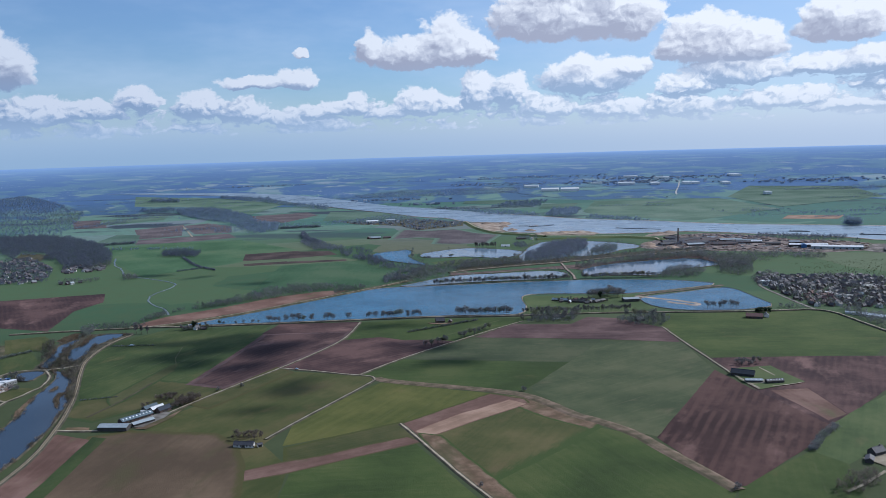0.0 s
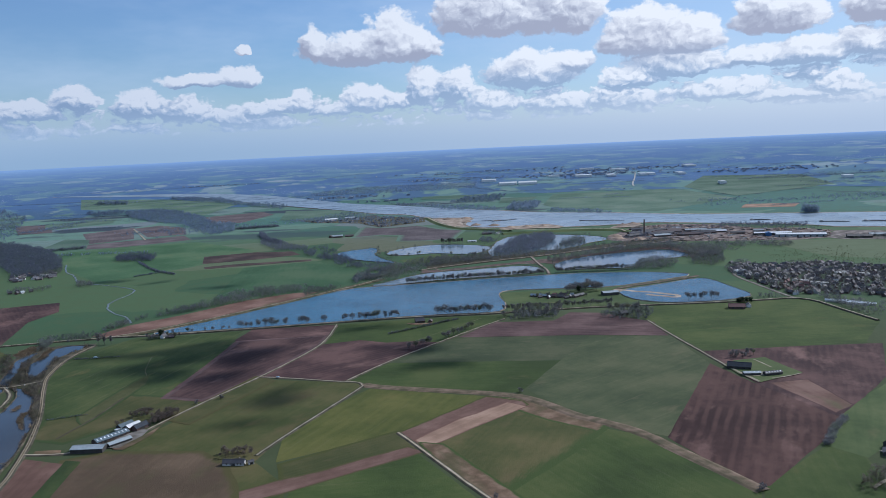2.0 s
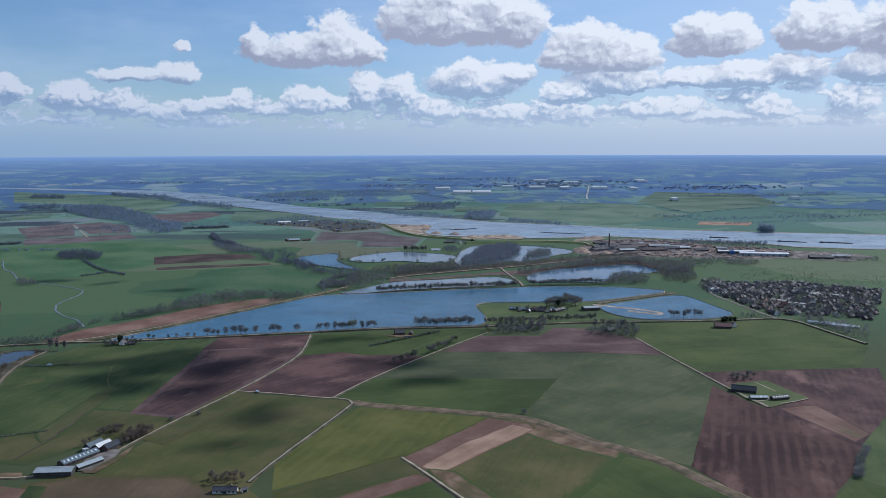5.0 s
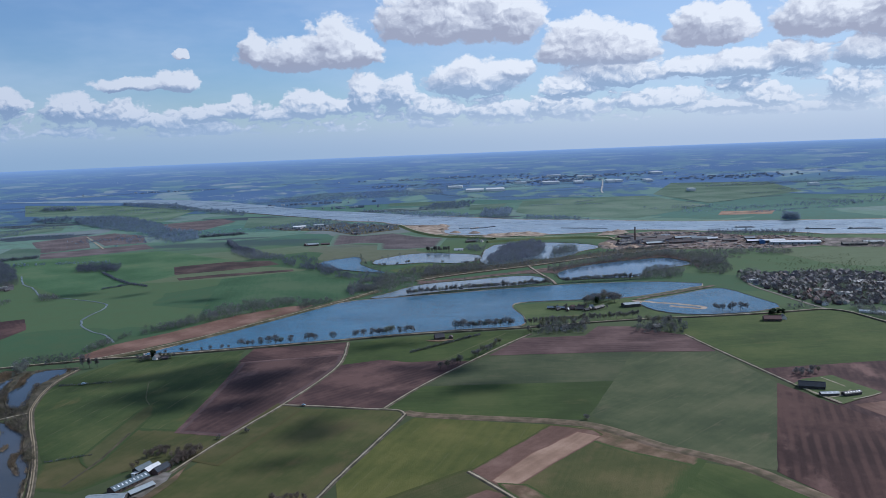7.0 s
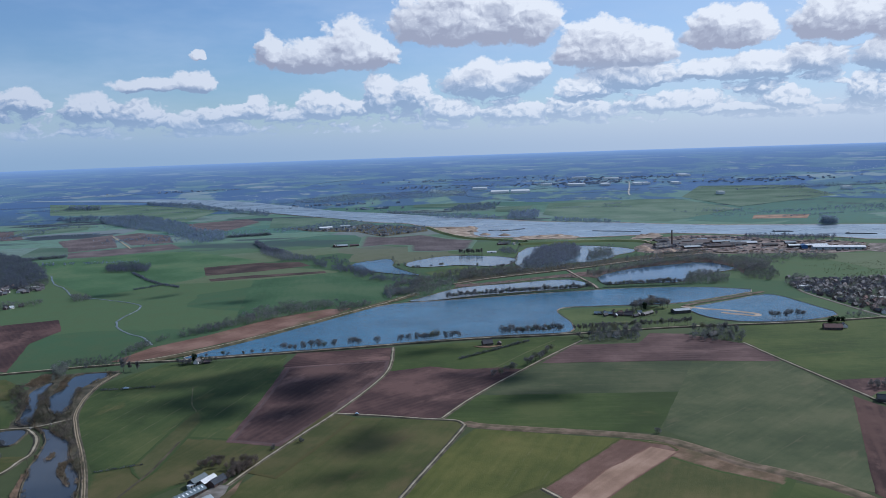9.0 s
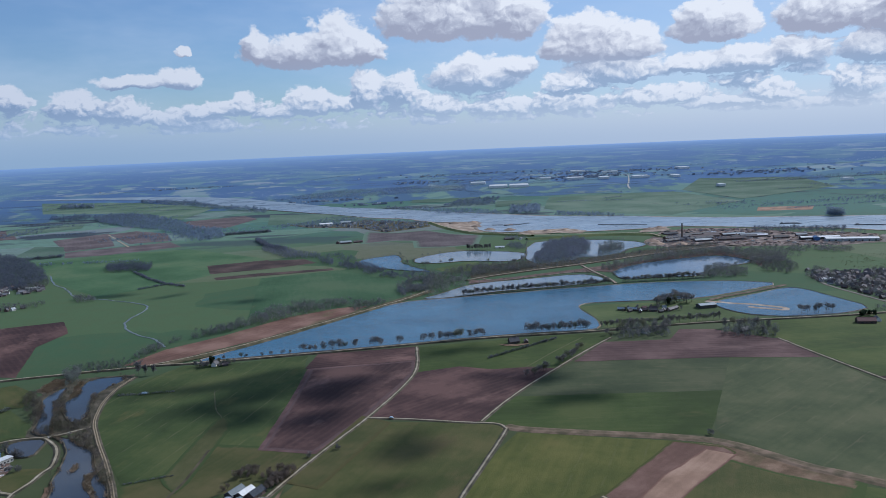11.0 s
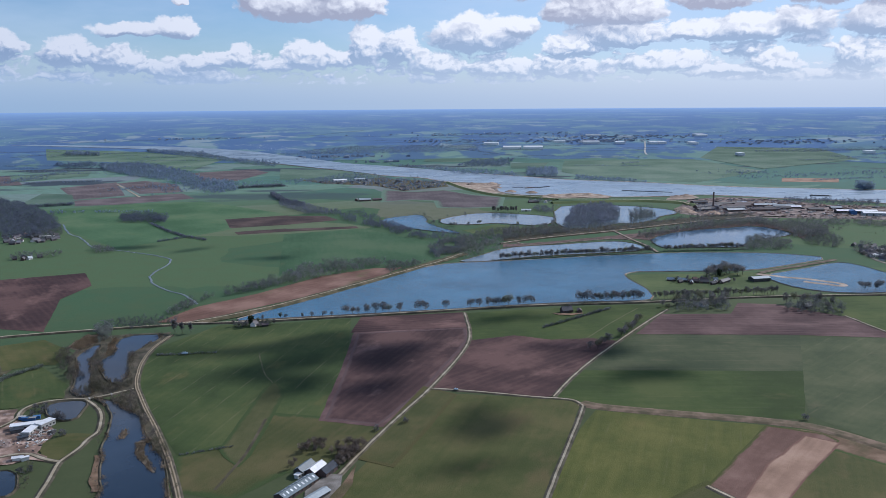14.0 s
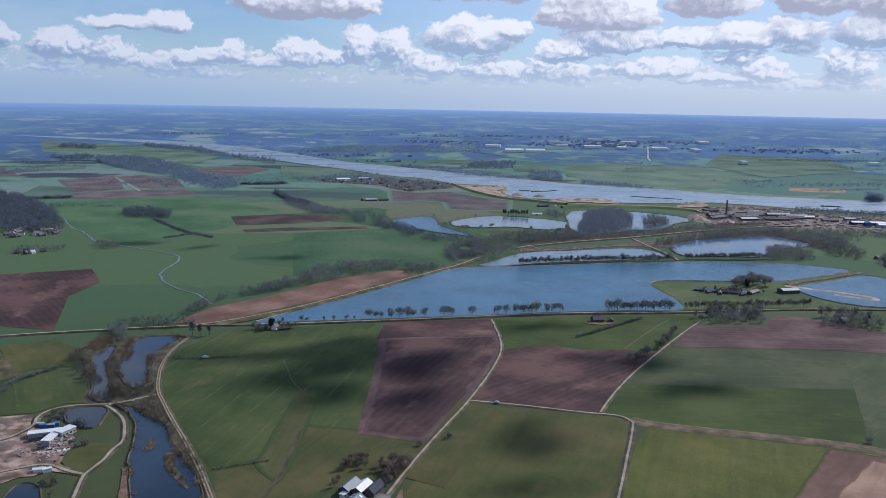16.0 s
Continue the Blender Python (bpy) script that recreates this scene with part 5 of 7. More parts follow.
def inside(p, outline):
    x, y = p
    odd = False
    for (ax, ay), (bx, by) in zip(outline, outline[1:] + outline[:1]):
        if (ay > y) != (by > y) and x < (bx - ax) * (y - ay) / (by - ay) + ax:
            odd = not odd
    return odd


WOOD_SHAPES = [blades(s, 80, (0.08, 1.0, 0.44), long=0.10, thick=0.030) for s in (21, 22, 23, 24, 25)]
FINE_SHAPES = [blades(s, 130, (0.06, 1.0, 0.44), long=0.09, thick=0.020) for s in (51, 52, 53)]
FAR_SHAPES = [blades(s, 16, (0.05, 1.0, 0.6), long=0.20, thick=0.13) for s in (31, 32, 33)]


def many(name, label, places, tall, material, shapes=WOOD_SHAPES, category="woodland", seed=5):
    """Trees past counting, joined into one mesh."""
    rnd = np.random.RandomState(seed)
    verts, faces, k = [], [], 0
    packs = [(np.array(v), np.array(f)) for v, f in shapes]
    for x, y in places:
        v, f = packs[rnd.randint(len(packs))]
        a, s = rnd.uniform(0, 6.283), tall * rnd.uniform(0.55, 1.4)
        base = np.array(lie(x, y, 0.1))
        s *= math.dist((base[0], base[1]), (EYE_X, EYE_Y)) / max(1.0, math.dist((x, y), (EYE_X, EYE_Y)))
        ca, sa = math.cos(a) * s, math.sin(a) * s
        verts.append(np.stack([v[:, 0] * ca - v[:, 1] * sa, v[:, 0] * sa + v[:, 1] * ca, v[:, 2] * s], 1) + base)
        faces.append(f + k)
        k += len(v)
    return stuff(name, np.concatenate(verts).tolist(), np.concatenate(faces).tolist(), material, label, category)


def scatter(outline, gap, seed=3, hold=0.0):
    """Places inside an outline on a loosened grid; hold: how much of it stays open in glades."""
    rnd = random.Random(seed)
    out = []
    y = min(p[1] for p in outline)
    while y < max(p[1] for p in outline):
        x = min(p[0] for p in outline)
        while x < max(p[0] for p in outline):
            p = (x + rnd.uniform(-0.5, 0.5) * gap, y + rnd.uniform(-0.5, 0.5) * gap)
            if inside(p, outline) and noise.noise((p[0] / 40, p[1] / 40, 7.0)) > hold * 2 - 1:
                out.append(p)
            x += gap
        y += gap
    return out


GLADE = [(-1303, 2364), (-1374, 2552), (-1246, 2479), (-1214, 2346)]
field("pasture", "dry tan pasture in a clearing of the hill wood", GLADE, VERGE)
for label, outline, gap, tall, hold in (
    ("bare grey brown wood on the low hill", [(-1720, 3042), (-1554, 3053), (-1388, 2936), (-1222, 2746), (-1055, 2475), (-959, 2252), (-975, 2137), (-1031, 2128), (-1169, 2349), (-1311, 2379), (-1454, 2562)], 9, 13, 0.1),
    ("small bare copse in a green meadow", [(-880, 2455), (-850, 2480), (-755, 2424), (-741, 2324), (-852, 2352)], 7, 11, 0.0),
    ("belt of bare trees along the mud flat", [(-423, 1618), (-383, 1704), (-316, 1751), (-262, 1748), (-240, 1717), (-280, 1683), (-350, 1628), (-422, 1568)], 7.5, 11, 0.36),
    ("bare trees along the dyke path", [(-244, 1702), (-166, 1742), (-166, 1713), (-241, 1644)], 6.5, 9, 0.25),
    ("belt of bare willows along the pond", [(-311, 2311), (-244, 2288), (-132, 2048), (-58, 2018), (-71, 1841), (-134, 1769), (-154, 1794), (-113, 1957), (-181, 2016), (-246, 2166)], 7.5, 8, 0.42),
    ("bare willow wood behind the flooded strip", [(-113, 1957), (73, 2090), (207, 2060), (188, 2003), (36, 1945), (-77, 1816), (-128, 1773)], 7.5, 8.5, 0.42),
    ("bare trees covering the pond island", [(311, 2372), (386, 2443), (432, 2426), (414, 2303), (358, 2161), (305, 2111), (216, 2070), (210, 2126)], 8, 12, 0.05),
    ("bare trees on a small pond island", [(432, 2280), (496, 2350), (500, 2278), (472, 2199), (421, 2159), (371, 2109)], 8, 9, 0.1),
    ("belt of bare trees round the gravel pit", [(311, 1931), (506, 2053), (670, 2093), (739, 2034), (773, 1952), (726, 1876), (632, 1850), (667, 1923), (650, 2037), (518, 2002), (432, 1978), (326, 1900)], 7.5, 12, 0.08),
    ("bare wood at the end of the gravel pit", [(528, 1861), (574, 1889), (602, 1814), (557, 1736), (459, 1734)], 7, 9, 0.1),
    ("bare trees round the lakeside farm", [(146, 1351), (180, 1393), (236, 1366), (209, 1318), (135, 1322)], 8, 10, 0.35),
    ("bare trees round the orchard house", [(295, 1339), (358, 1364), (380, 1318), (350, 1273), (309, 1277), (285, 1305)], 8, 10, 0.38),
    ("bare scrub between the ponds", [(-9, 2009), (73, 2022), (184, 2057), (185, 2000), (99, 1967), (7, 1939)], 8, 6, 0.3),
    ("bare willow scrub beside the causeway", [(193, 2107), (269, 2119), (372, 2107), (406, 2084), (389, 2026), (279, 2030), (186, 2008)], 8, 5, 0.42),
    ("belt of bare trees west of the pond", [(-321, 2393), (-257, 2441), (-137, 2041), (-121, 2009), (-144, 1982), (-211, 2107), (-301, 2268)], 9, 8, 0.45),
    ("bare willow wood at the lake corner", [(-143, 1890), (-68, 1961), (-12, 1974), (20, 1861), (-70, 1761), (-143, 1760)], 7.5, 8.5, 0.42),
    ("bare trees round the hamlet gardens", [(-945, 1885), (-951, 1950), (-891, 1947), (-862, 1960), (-851, 1905), (-910, 1870)], 9, 7, 0.2),
    ("bare trees round the houses under the wood", [(-979, 2117), (-1005, 2244), (-956, 2242), (-928, 2150), (-938, 2067)], 9, 9, 0.2),
    ("trees and scrub among the riverside yards", [(761, 2116), (831, 2062), (975, 2013), (945, 1950), (804, 1996)], 9, 8, 0.2),
    ("line of bare trees on the river bank", [(985, 2484), (1212, 2370), (1169, 2312), (952, 2431)], 9, 9, 0.2),
    ("bare willows along the foot of the mud flat", [(-503, 1514), (-497, 1548), (-432, 1628), (-415, 1588), (-440, 1556)], 6.5, 9, 0.22),
    ("bare willows where the stream passes the mud flat", [(-560, 1462), (-548, 1500), (-522, 1535), (-512, 1516), (-536, 1470)], 6.5, 7, 0.3),
    ("bare trees beside the winding stream", [(-822, 1987), (-780, 1971), (-762, 1933), (-790, 1916)], 7, 9, 0.1),
    ("bare willows where the stream meets the dyke", [(-568, 1433), (-545, 1502), (-530, 1471), (-552, 1412)], 6, 8, 0.15),
    ("bare willows at the head of the river arm", [(-638, 1358), (-621, 1368), (-609, 1315), (-616, 1294)], 4.5, 9, 0.1),
    ("bare alders on the bank of the river arm", [(-649, 1237), (-644, 1276), (-615, 1198), (-602, 1156), (-614, 1158), (-634, 1209)], 5.6, 8.5, 0.2),
    ("bare willows between the two channels", [(-607, 1229), (-603, 1252), (-574, 1154), (-568, 1116), (-580, 1128)], 5.4, 7.5, 0.25),
    ("bare scrub on the bank of the backwater", [(-571, 1249), (-563, 1239), (-547, 1159), (-553, 1152)], 4.5, 5.5, 0.15),
    ("bare scrub between the river arm and the track", [(-554, 1101), (-536, 1121), (-521, 1075), (-499, 1027), (-476, 976), (-463, 933), (-467, 934), (-477, 955), (-489, 978), (-502, 1011), (-511, 1037), (-519, 1056), (-532, 1067), (-543, 1085)], 4.2, 5.5, 0.22),
    ("bare scrub beside the small bridge", [(-598, 1114), (-560, 1116), (-541, 1130), (-541, 1152), (-552, 1150), (-565, 1144), (-585, 1150)], 4.2, 5.5, 0.15),
    ("bare scrub below the building site", [(-581, 943), (-582, 959), (-577, 965), (-572, 941), (-566, 916), (-570, 911)], 4.5, 4.5, 0.1),
    ("bare willow belt along the haul road", [(50, 2061), (177, 2114), (333, 2090), (496, 2163), (725, 2236), (728, 2182), (462, 2089), (285, 2008), (135, 1966), (19, 1922)], 11, 8, 0.2),
    ("low bare scrub along the haul road", [(13, 1894), (61, 1887), (262, 1946), (494, 2029), (660, 2118), (731, 2029), (734, 1957), (731, 1892), (644, 1843), (672, 1933), (639, 2025), (470, 1980), (325, 1876), (297, 1910), (167, 1900), (64, 1859), (4, 1854)], 15, 4, 0.45),
    ("dark bare wood beside the gravel pit", [(728, 1958), (750, 1921), (692, 1778), (649, 1731), (621, 1775), (630, 1830)], 8, 10, 0.1),
    ("bare trees beside the lakeside road", [(-609, 1373), (-578, 1384), (-555, 1363), (-599, 1354)], 6, 7, 0.2),
    ("trees along the village edge", [(593, 1399), (628, 1403), (636, 1376), (586, 1367)], 7, 7, 0.2),
    ("bare trees at the village corner", [(663, 1709), (738, 1776), (728, 1723), (650, 1662)], 8, 8, 0.2),
    ("bare trees beside the village road", [(683, 1366), (755, 1273), (689, 1192), (676, 1272)], 9, 8, 0.25),
    ("bare trees around the glasshouses", [(686, 1369), (725, 1380), (698, 1247), (678, 1210), (679, 1292)], 9, 9, 0.25),
    ("dense dark trees beside the farmhouse", [(330, 651), (362, 677), (378, 682), (372, 654), (338, 632), (317, 633)], 6, 8, 0.1),
    ("bare trees round the pond house", [(200, 2345), (196, 2385), (215, 2420), (240, 2400), (250, 2330), (228, 2310)], 9, 10, 0.2),
    ("bare trees round the dyke farm", [(225, 2540), (240, 2575), (300, 2560), (296, 2525)], 9, 9, 0.35),
    ("belt of bare trees before the brickworks", [(757, 2095), (800, 2105), (925, 2080), (985, 2075), (954, 1955), (869, 1956), (801, 2022)], 10, 7.5, 0.45),
    ("bare trees past the warehouses", [(1130, 2060), (1180, 2075), (1320, 2010), (1290, 1960), (1180, 1985)], 10, 8, 0.35),
    ("bare willow scrub along the road by the old river arm", [(-631, 1357), (-541, 1374), (-544, 1398), (-597, 1425), (-639, 1397)], 5, 4.5, 0.2),
    ("dark scrub beside the riverside gardens", [(742, 2085), (768, 2088), (806, 1935), (780, 1922)], 7, 5, 0.3),
    ("bare trees between meadow strips", [(-490, 2715), (-423, 2650), (-359, 2493), (-306, 2439), (-313, 2376), (-404, 2411), (-484, 2609)], 8, 9, 0.1),
):
    # woods farther off take the tones with more painted haze
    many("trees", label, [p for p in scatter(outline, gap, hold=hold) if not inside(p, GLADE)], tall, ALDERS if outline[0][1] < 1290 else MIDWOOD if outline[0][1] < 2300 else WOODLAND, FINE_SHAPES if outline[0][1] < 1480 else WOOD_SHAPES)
many("scrub", "loose bushes on the rough meadow behind the village", scatter([(826, 1811), (940, 1838), (1143, 1752), (1040, 1624), (898, 1713)], 12, hold=0.4), 3.2, foliage("rough_scrub", (0.06, 0.07, 0.04), (0.10, 0.115, 0.06)), category="scrub")
many("scrub", "loose bushes on the rough meadow beside the village", scatter([(822, 1893), (1068, 1908), (927, 1652), (803, 1724), (803, 1778)], 12, hold=0.42), 3.2, foliage("scrub_leaves", (0.045, 0.055, 0.028), (0.085, 0.10, 0.045)), category="scrub")

for label, outline, gap, tall in (
    ("bare willows fringing the curved pond", [(-217, 2287), (-156, 2332), (-104, 2359), (-99, 2261), (-111, 2220), (-82, 2115), (-44, 2030), (-85, 2058), (-153, 2124), (-200, 2184)], 9, 6), ("bare willows fringing the long pond", [(-62, 2273), (22, 2345), (83, 2355), (223, 2267), (204, 2170), (151, 2112), (56, 2173), (5, 2163), (-55, 2167), (-75, 2205)], 13, 6), ("bare willows fringing the island pond", [(274, 2438), (364, 2464), (451, 2437), (510, 2400), (569, 2319), (554, 2250), (484, 2212), (453, 2158), (371, 2102), (347, 2122), (276, 2068), (174, 2053)], 10, 7),
    ("bare trees fringing the flooded strip", STRIP_POND, 9, 6), ("bare trees fringing the gravel pit", [(331, 1900), (431, 1975), (508, 1996), (644, 2026), (667, 1923), (649, 1886), (526, 1846), (473, 1766), (412, 1783), (318, 1787), (316, 1828)], 8, 7), ("bare scrub fringing the backwater", [(-589, 1194), (-577, 1168), (-564, 1146), (-553, 1151), (-557, 1185), (-569, 1249), (-558, 1278), (-548, 1315), (-555, 1327), (-592, 1322), (-597, 1297), (-589, 1256), (-597, 1223)], 7, 4), ("bare scrub fringing the channel", [(-628, 1254), (-619, 1294), (-611, 1278), (-611, 1237), (-598, 1195), (-587, 1151), (-574, 1114), (-582, 1109), (-597, 1124), (-602, 1152), (-613, 1196), (-627, 1238)], 7, 4), ("bare scrub fringing the river arm", [(-565, 1099), (-548, 1075), (-539, 1058), (-535, 1031), (-532, 1006), (-530, 986), (-522, 953), (-512, 919), (-505, 874), (-500, 800), (-470, 690), (-438, 690), (-440, 760), (-445, 813), (-452, 860), (-464, 913), (-469, 934), (-477, 955), (-489, 978), (-502, 1011), (-511, 1037), (-519, 1056), (-532, 1067), (-543, 1085), (-556, 1095), (-570, 1106)], 9, 3.5),
):
    ring = outline if turning(outline) > 0 else outline[::-1]
    spots = []
    for a, b in zip(ring, ring[1:] + ring[:1]):
        size = math.dist(a, b) or 1
        out_x, out_y = (b[1] - a[1]) / size * 4, -(b[0] - a[0]) / size * 4
        spots += [(x + out_x, y + out_y) for x, y in along([a, b], gap, 2.5) if noise.noise((x / 30, y / 30, 1.5)) > -0.15]
    if spots:
        many("trees", label, spots, tall, ALDERS if ring[0][1] < 1400 else MIDWOOD)
for label, outline, gap, tall in (
    ("far belt of bare woodland", [(-1479, 4381), (-1322, 4458), (-1144, 4211), (-945, 3806), (-824, 3481), (-697, 3328), (-651, 3051), (-711, 2959), (-796, 3146), (-959, 3458), (-1093, 3621), (-1324, 3985)], 15, 13),
    ("far dark woods on the rising ground", [(-3423, 6105), (-3475, 6707), (-2500, 5239), (-1946, 4325), (-1533, 3192), (-1567, 3080), (-1735, 3069)], 26, 10),
    ("far dark plantation beyond the river", [(-573, 5273), (-225, 5811), (609, 5660), (519, 5081), (13, 4969), (-472, 4970)], 22, 8),
    ("far wood beyond the river", [(226, 3914), (353, 4221), (573, 4295), (466, 3874), (325, 3834)], 22, 15),
    ("dense square plantation beyond the river", [(506, 3682), (640, 3683), (531, 3309), (429, 3373)], 13, 14),
    ("trees on the far river bank", [(-76, 4086), (198, 3732), (329, 3653), (420, 3394), (404, 3329), (176, 3535)], 17, 11),
    ("trees on the far river bank", [(610, 3322), (798, 3068), (776, 3014), (568, 3190)], 13, 10),
    ("far riverside wood", [(-1555, 5695), (-1126, 5257), (-915, 4720), (-594, 4260), (-601, 4052), (-904, 4546), (-1138, 4946), (-1498, 5438)], 24, 14),
    ("far dark copse", [(-2005, 5529), (-1752, 5369), (-1678, 5100), (-1882, 5177)], 26, 16),
    ("far dark copse", [(-1695, 4417), (-1510, 4491), (-1437, 4193), (-1582, 4191)], 22, 15),
):
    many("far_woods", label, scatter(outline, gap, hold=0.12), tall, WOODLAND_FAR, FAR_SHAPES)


many("trees", "dense dark stand of tall trees beside the river", scatter([(1358, 2660), (1382, 2650), (1406, 2664), (1404, 2690), (1378, 2700), (1356, 2684)], 5.5), 22, WOODLAND_FAR, FINE_SHAPES)


def far_hedges():
    """Lines and clumps of trees that divide the far fields."""
    rnd = random.Random(12)
    places = []
    while len(places) < 9500:
        a, r = radians(rnd.uniform(-38, 48)), 2500 + 5200 * rnd.random() ** 1.25
        x, y = EYE_X + r * math.sin(a), EYE_Y + r * math.cos(a)
        river = [p[1] for p in RIVER_NORTH if abs(p[0] - x) < 400]
        bank = [p[1] for p in RIVER_SOUTH if abs(p[0] - x) < 400]
        if not river or min(bank or [9e9]) - 150 < y < max(river) + 150 or (abs(x) < 1300 and y < 2900):
            continue
        turn, run = radians(rnd.gauss(3, 9) if rnd.random() < 0.8 else rnd.uniform(0, 180)), rnd.uniform(150, 900) * r / 3500
        gap, full = 4.6 * r / 3500, rnd.random() < 0.3
        clump = 22 if full else 2.5
        for i in range(int(run / gap) * (2 if full else 1)):
            k = i / 2 if full else i
            if noise.noise((x + k * gap * 0.02, y * 0.01, 2.0)) > -0.25:
                places.append((x + math.cos(turn) * k * gap + rnd.gauss(0, clump), y + math.sin(turn) * k * gap + rnd.gauss(0, clump * 2)))
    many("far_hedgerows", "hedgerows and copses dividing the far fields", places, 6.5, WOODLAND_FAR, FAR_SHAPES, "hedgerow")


far_hedges()


def hedge(label, line, tall, wide, gap=2.2):
    rnd = random.Random(len(label))
    spots = [(x + rnd.gauss(0, wide * 0.3), y + rnd.gauss(0, wide * 0.3)) for x, y in along(line, gap, 0.3) for _ in range(2)]
    ob = many("hedge", label, spots, tall, MIDWOOD if line[0][1] < 1900 else WOODLAND, [blades(s, 90, (0.0, 1.0, 0.75), long=0.16, thick=0.05) for s in (41, 42)], "hedge")
    del ob["kind"]
    return ob


hedge("dark clipped hedge across a green field", [(-538, 1238), (-470, 1237)], 2.2, 1.6)
hedge("bare hedge across the lakeside pasture", [(-65, 1279), (52, 1358)], 3.0, 2.5)
hedge("bare hedge beside a ploughed field", [(401, 796), (370, 764), (348, 734)], 4.5, 3.5)
hedge("bare hedge beside the gardens", [(-685, 1146), (-683, 1180), (-657, 1215)], 3.5, 4.0)
hedge("dark ditch hedge across the meadow", [(-775, 2319), (-706, 2179), (-661, 2107), (-603, 2045)], 4.0, 5.0, 3.0)
hedge("dark hedge across the meadow", [(-702, 2043), (-653, 2090)], 3.5, 4.0, 3.0)
hedge("low dark hedge at a field corner", [(-462, 958), (-419, 969)], 1.6, 1.5)
hedge("long hedge below the hill wood", [(-1200, 2696), (-1083, 2743)], 8.0, 8.0, 4.0)
hedge("long hedge on the far plain", [(-655, 3124), (-495, 3158)], 9.0, 9.0, 4.0)
hedge("bare hedge beside the far fields", [(-524, 2897), (-479, 2713), (-417, 2598)], 9.0, 8.0, 4.0)
hedge("dark bramble hedge behind the lake", [(-40, 1722), (32, 1732), (150, 1740), (277, 1743)], 2.2, 3.0, 3.0)
hedge("dark bramble hedge beside the gravel pit", [(302, 1757), (466, 1748)], 2.2, 3.0, 3.0)

ROW = "trees along the lakeside road"
for x, y in along([(-455, 1374), (-400, 1377), (-325, 1381)], 14, 2.5):
    plant(BROAD, x, y, TREE_DICE.uniform(6, 9), "small bare roadside tree beside the lake", ROW)
for x in (-317, -308, -300, -287, -276, -266, -258, -243, -215, -206, -177):
    plant(BROAD, x, 1384 + (x + 300) * 0.045, TREE_DICE.uniform(11, 16), "bare roadside tree beside the lake", ROW, spread=1.1)
for x, y in along([(-147, 1392), (-124, 1393)], 8, 0.6) + along([(-119, 1393), (-82, 1395)], 6.2, 0.6) + along([(-76, 1395), (-46, 1397)], 8, 1.2) + along([(16, 1397), (116, 1394)], 6.4, 0.5):
    plant(BROAD, x, y, TREE_DICE.uniform(14, 17.5), "bare tree in a close row beside the lake", ROW, spread=0.95)
for x, y in along([(461, 1399), (522, 1396)], 9.5, 1.5):
    plant(BROAD, x, y, 15, "tall bare tree beside the shallow basin", ROW)
for x, y in along([(134, 1400), (330, 1400)], 4.6, 0.6):
    plant(BROAD, x, y, 12, "slim bare tree in the avenue", "avenue on the peninsula", spread=0.7)
for x, y in along([(302, 1763), (466, 1752)], 5.0, 1.2):
    plant(BROAD, x, y, TREE_DICE.uniform(11, 15), "bare tree in the row behind the lake", "row behind the lake", spread=0.9)
for x, y in along([(-30, 1726), (32, 1736), (87, 1740), (157, 1744), (217, 1745), (277, 1746)], 5.0, 1.2):
    plant(BROAD, x, y, TREE_DICE.uniform(11, 16), "bare tree in the row behind the lake", "row behind the lake", spread=0.9)
for x, y in [(-534, 1329), (-525, 1328), (-514, 1327)]:
    plant(POPLAR, x, y, 19, "tall narrow poplar beside the gravel track", "poplars by the track")
for x, y in along([(86, 2372), (150, 2355)], 6.5, 0.6):
    plant(POPLAR, x, y, 17, "tall narrow poplar beside the pond", "poplars by the pond")
for x, y in ((-93, 2192), (-58, 2146), (-50, 2150), (-44, 2149), (-14, 2154), (10, 2166), (16, 2170), (99, 2127), (154, 2098), (160, 2102), (186, 2139)):
    plant(BROAD, x, y, 9, "bare tree on the bank of the long pond", "trees by the long pond", spread=1.2)
for x, y in [(-19, 770), (2, 731), (25, 674)]:
    plant(BUSH, x, y, 4.0, "bare bush beside the straight track", category="bush")
plant(BUSH, 91, 949, 5.0, "dark bush on the edge of the wide track", category="bush")
plant(BUSH, 246, 652, 6.0, "dark bush at the end of the ploughed field", category="bush")
for x, y in [(-35, 1182), (-26, 1182), (-9, 1201), (26, 1233), (35, 1245), (49, 1263), (62, 1283), (128, 1356), (129, 1338), (146, 1360)] + [(42, 1250), (56, 1272), (20, 1228), (-16, 1196), (-4, 1204), (68, 1288)]:
    plant(BROAD, x, y, 11, "bare tree beside the farm road", "trees by the farm road", spread=1.15)
for x, y in scatter([(-327, 955), (-314, 959), (-311, 944), (-319, 926), (-333, 910), (-333, 928)], 4.6) + scatter([(-362, 954), (-346, 967), (-336, 956), (-358, 949)], 5) + [(-362, 948), (-350, 947), (-344, 949), (-337, 941), (-332, 941), (-329, 932), (-325, 940), (-320, 944), (-316, 943), (-311, 952), (-310, 947), (-328, 923), (-330, 940), (-366, 927), (-369, 919), (-320, 933), (-324, 927), (-332, 950)]:
    plant(YARD_TREES, x, y, 7.5, "bare tree sheltering the farmyard", "farmyard trees")
for x, y in scatter([(-233, 804), (-230, 828), (-202, 818), (-198, 802), (-214, 807)], 6):
    plant(YARD_TREES, x, y, 7.0, "bare tree behind the farmhouse", "trees by the brick house")
for x, y in scatter([(391, 1054), (426, 1051), (418, 1032), (382, 1029)], 9):
    plant(BROAD, x, y, 8, "bare tree behind the dark barn", "trees by the dark barn")
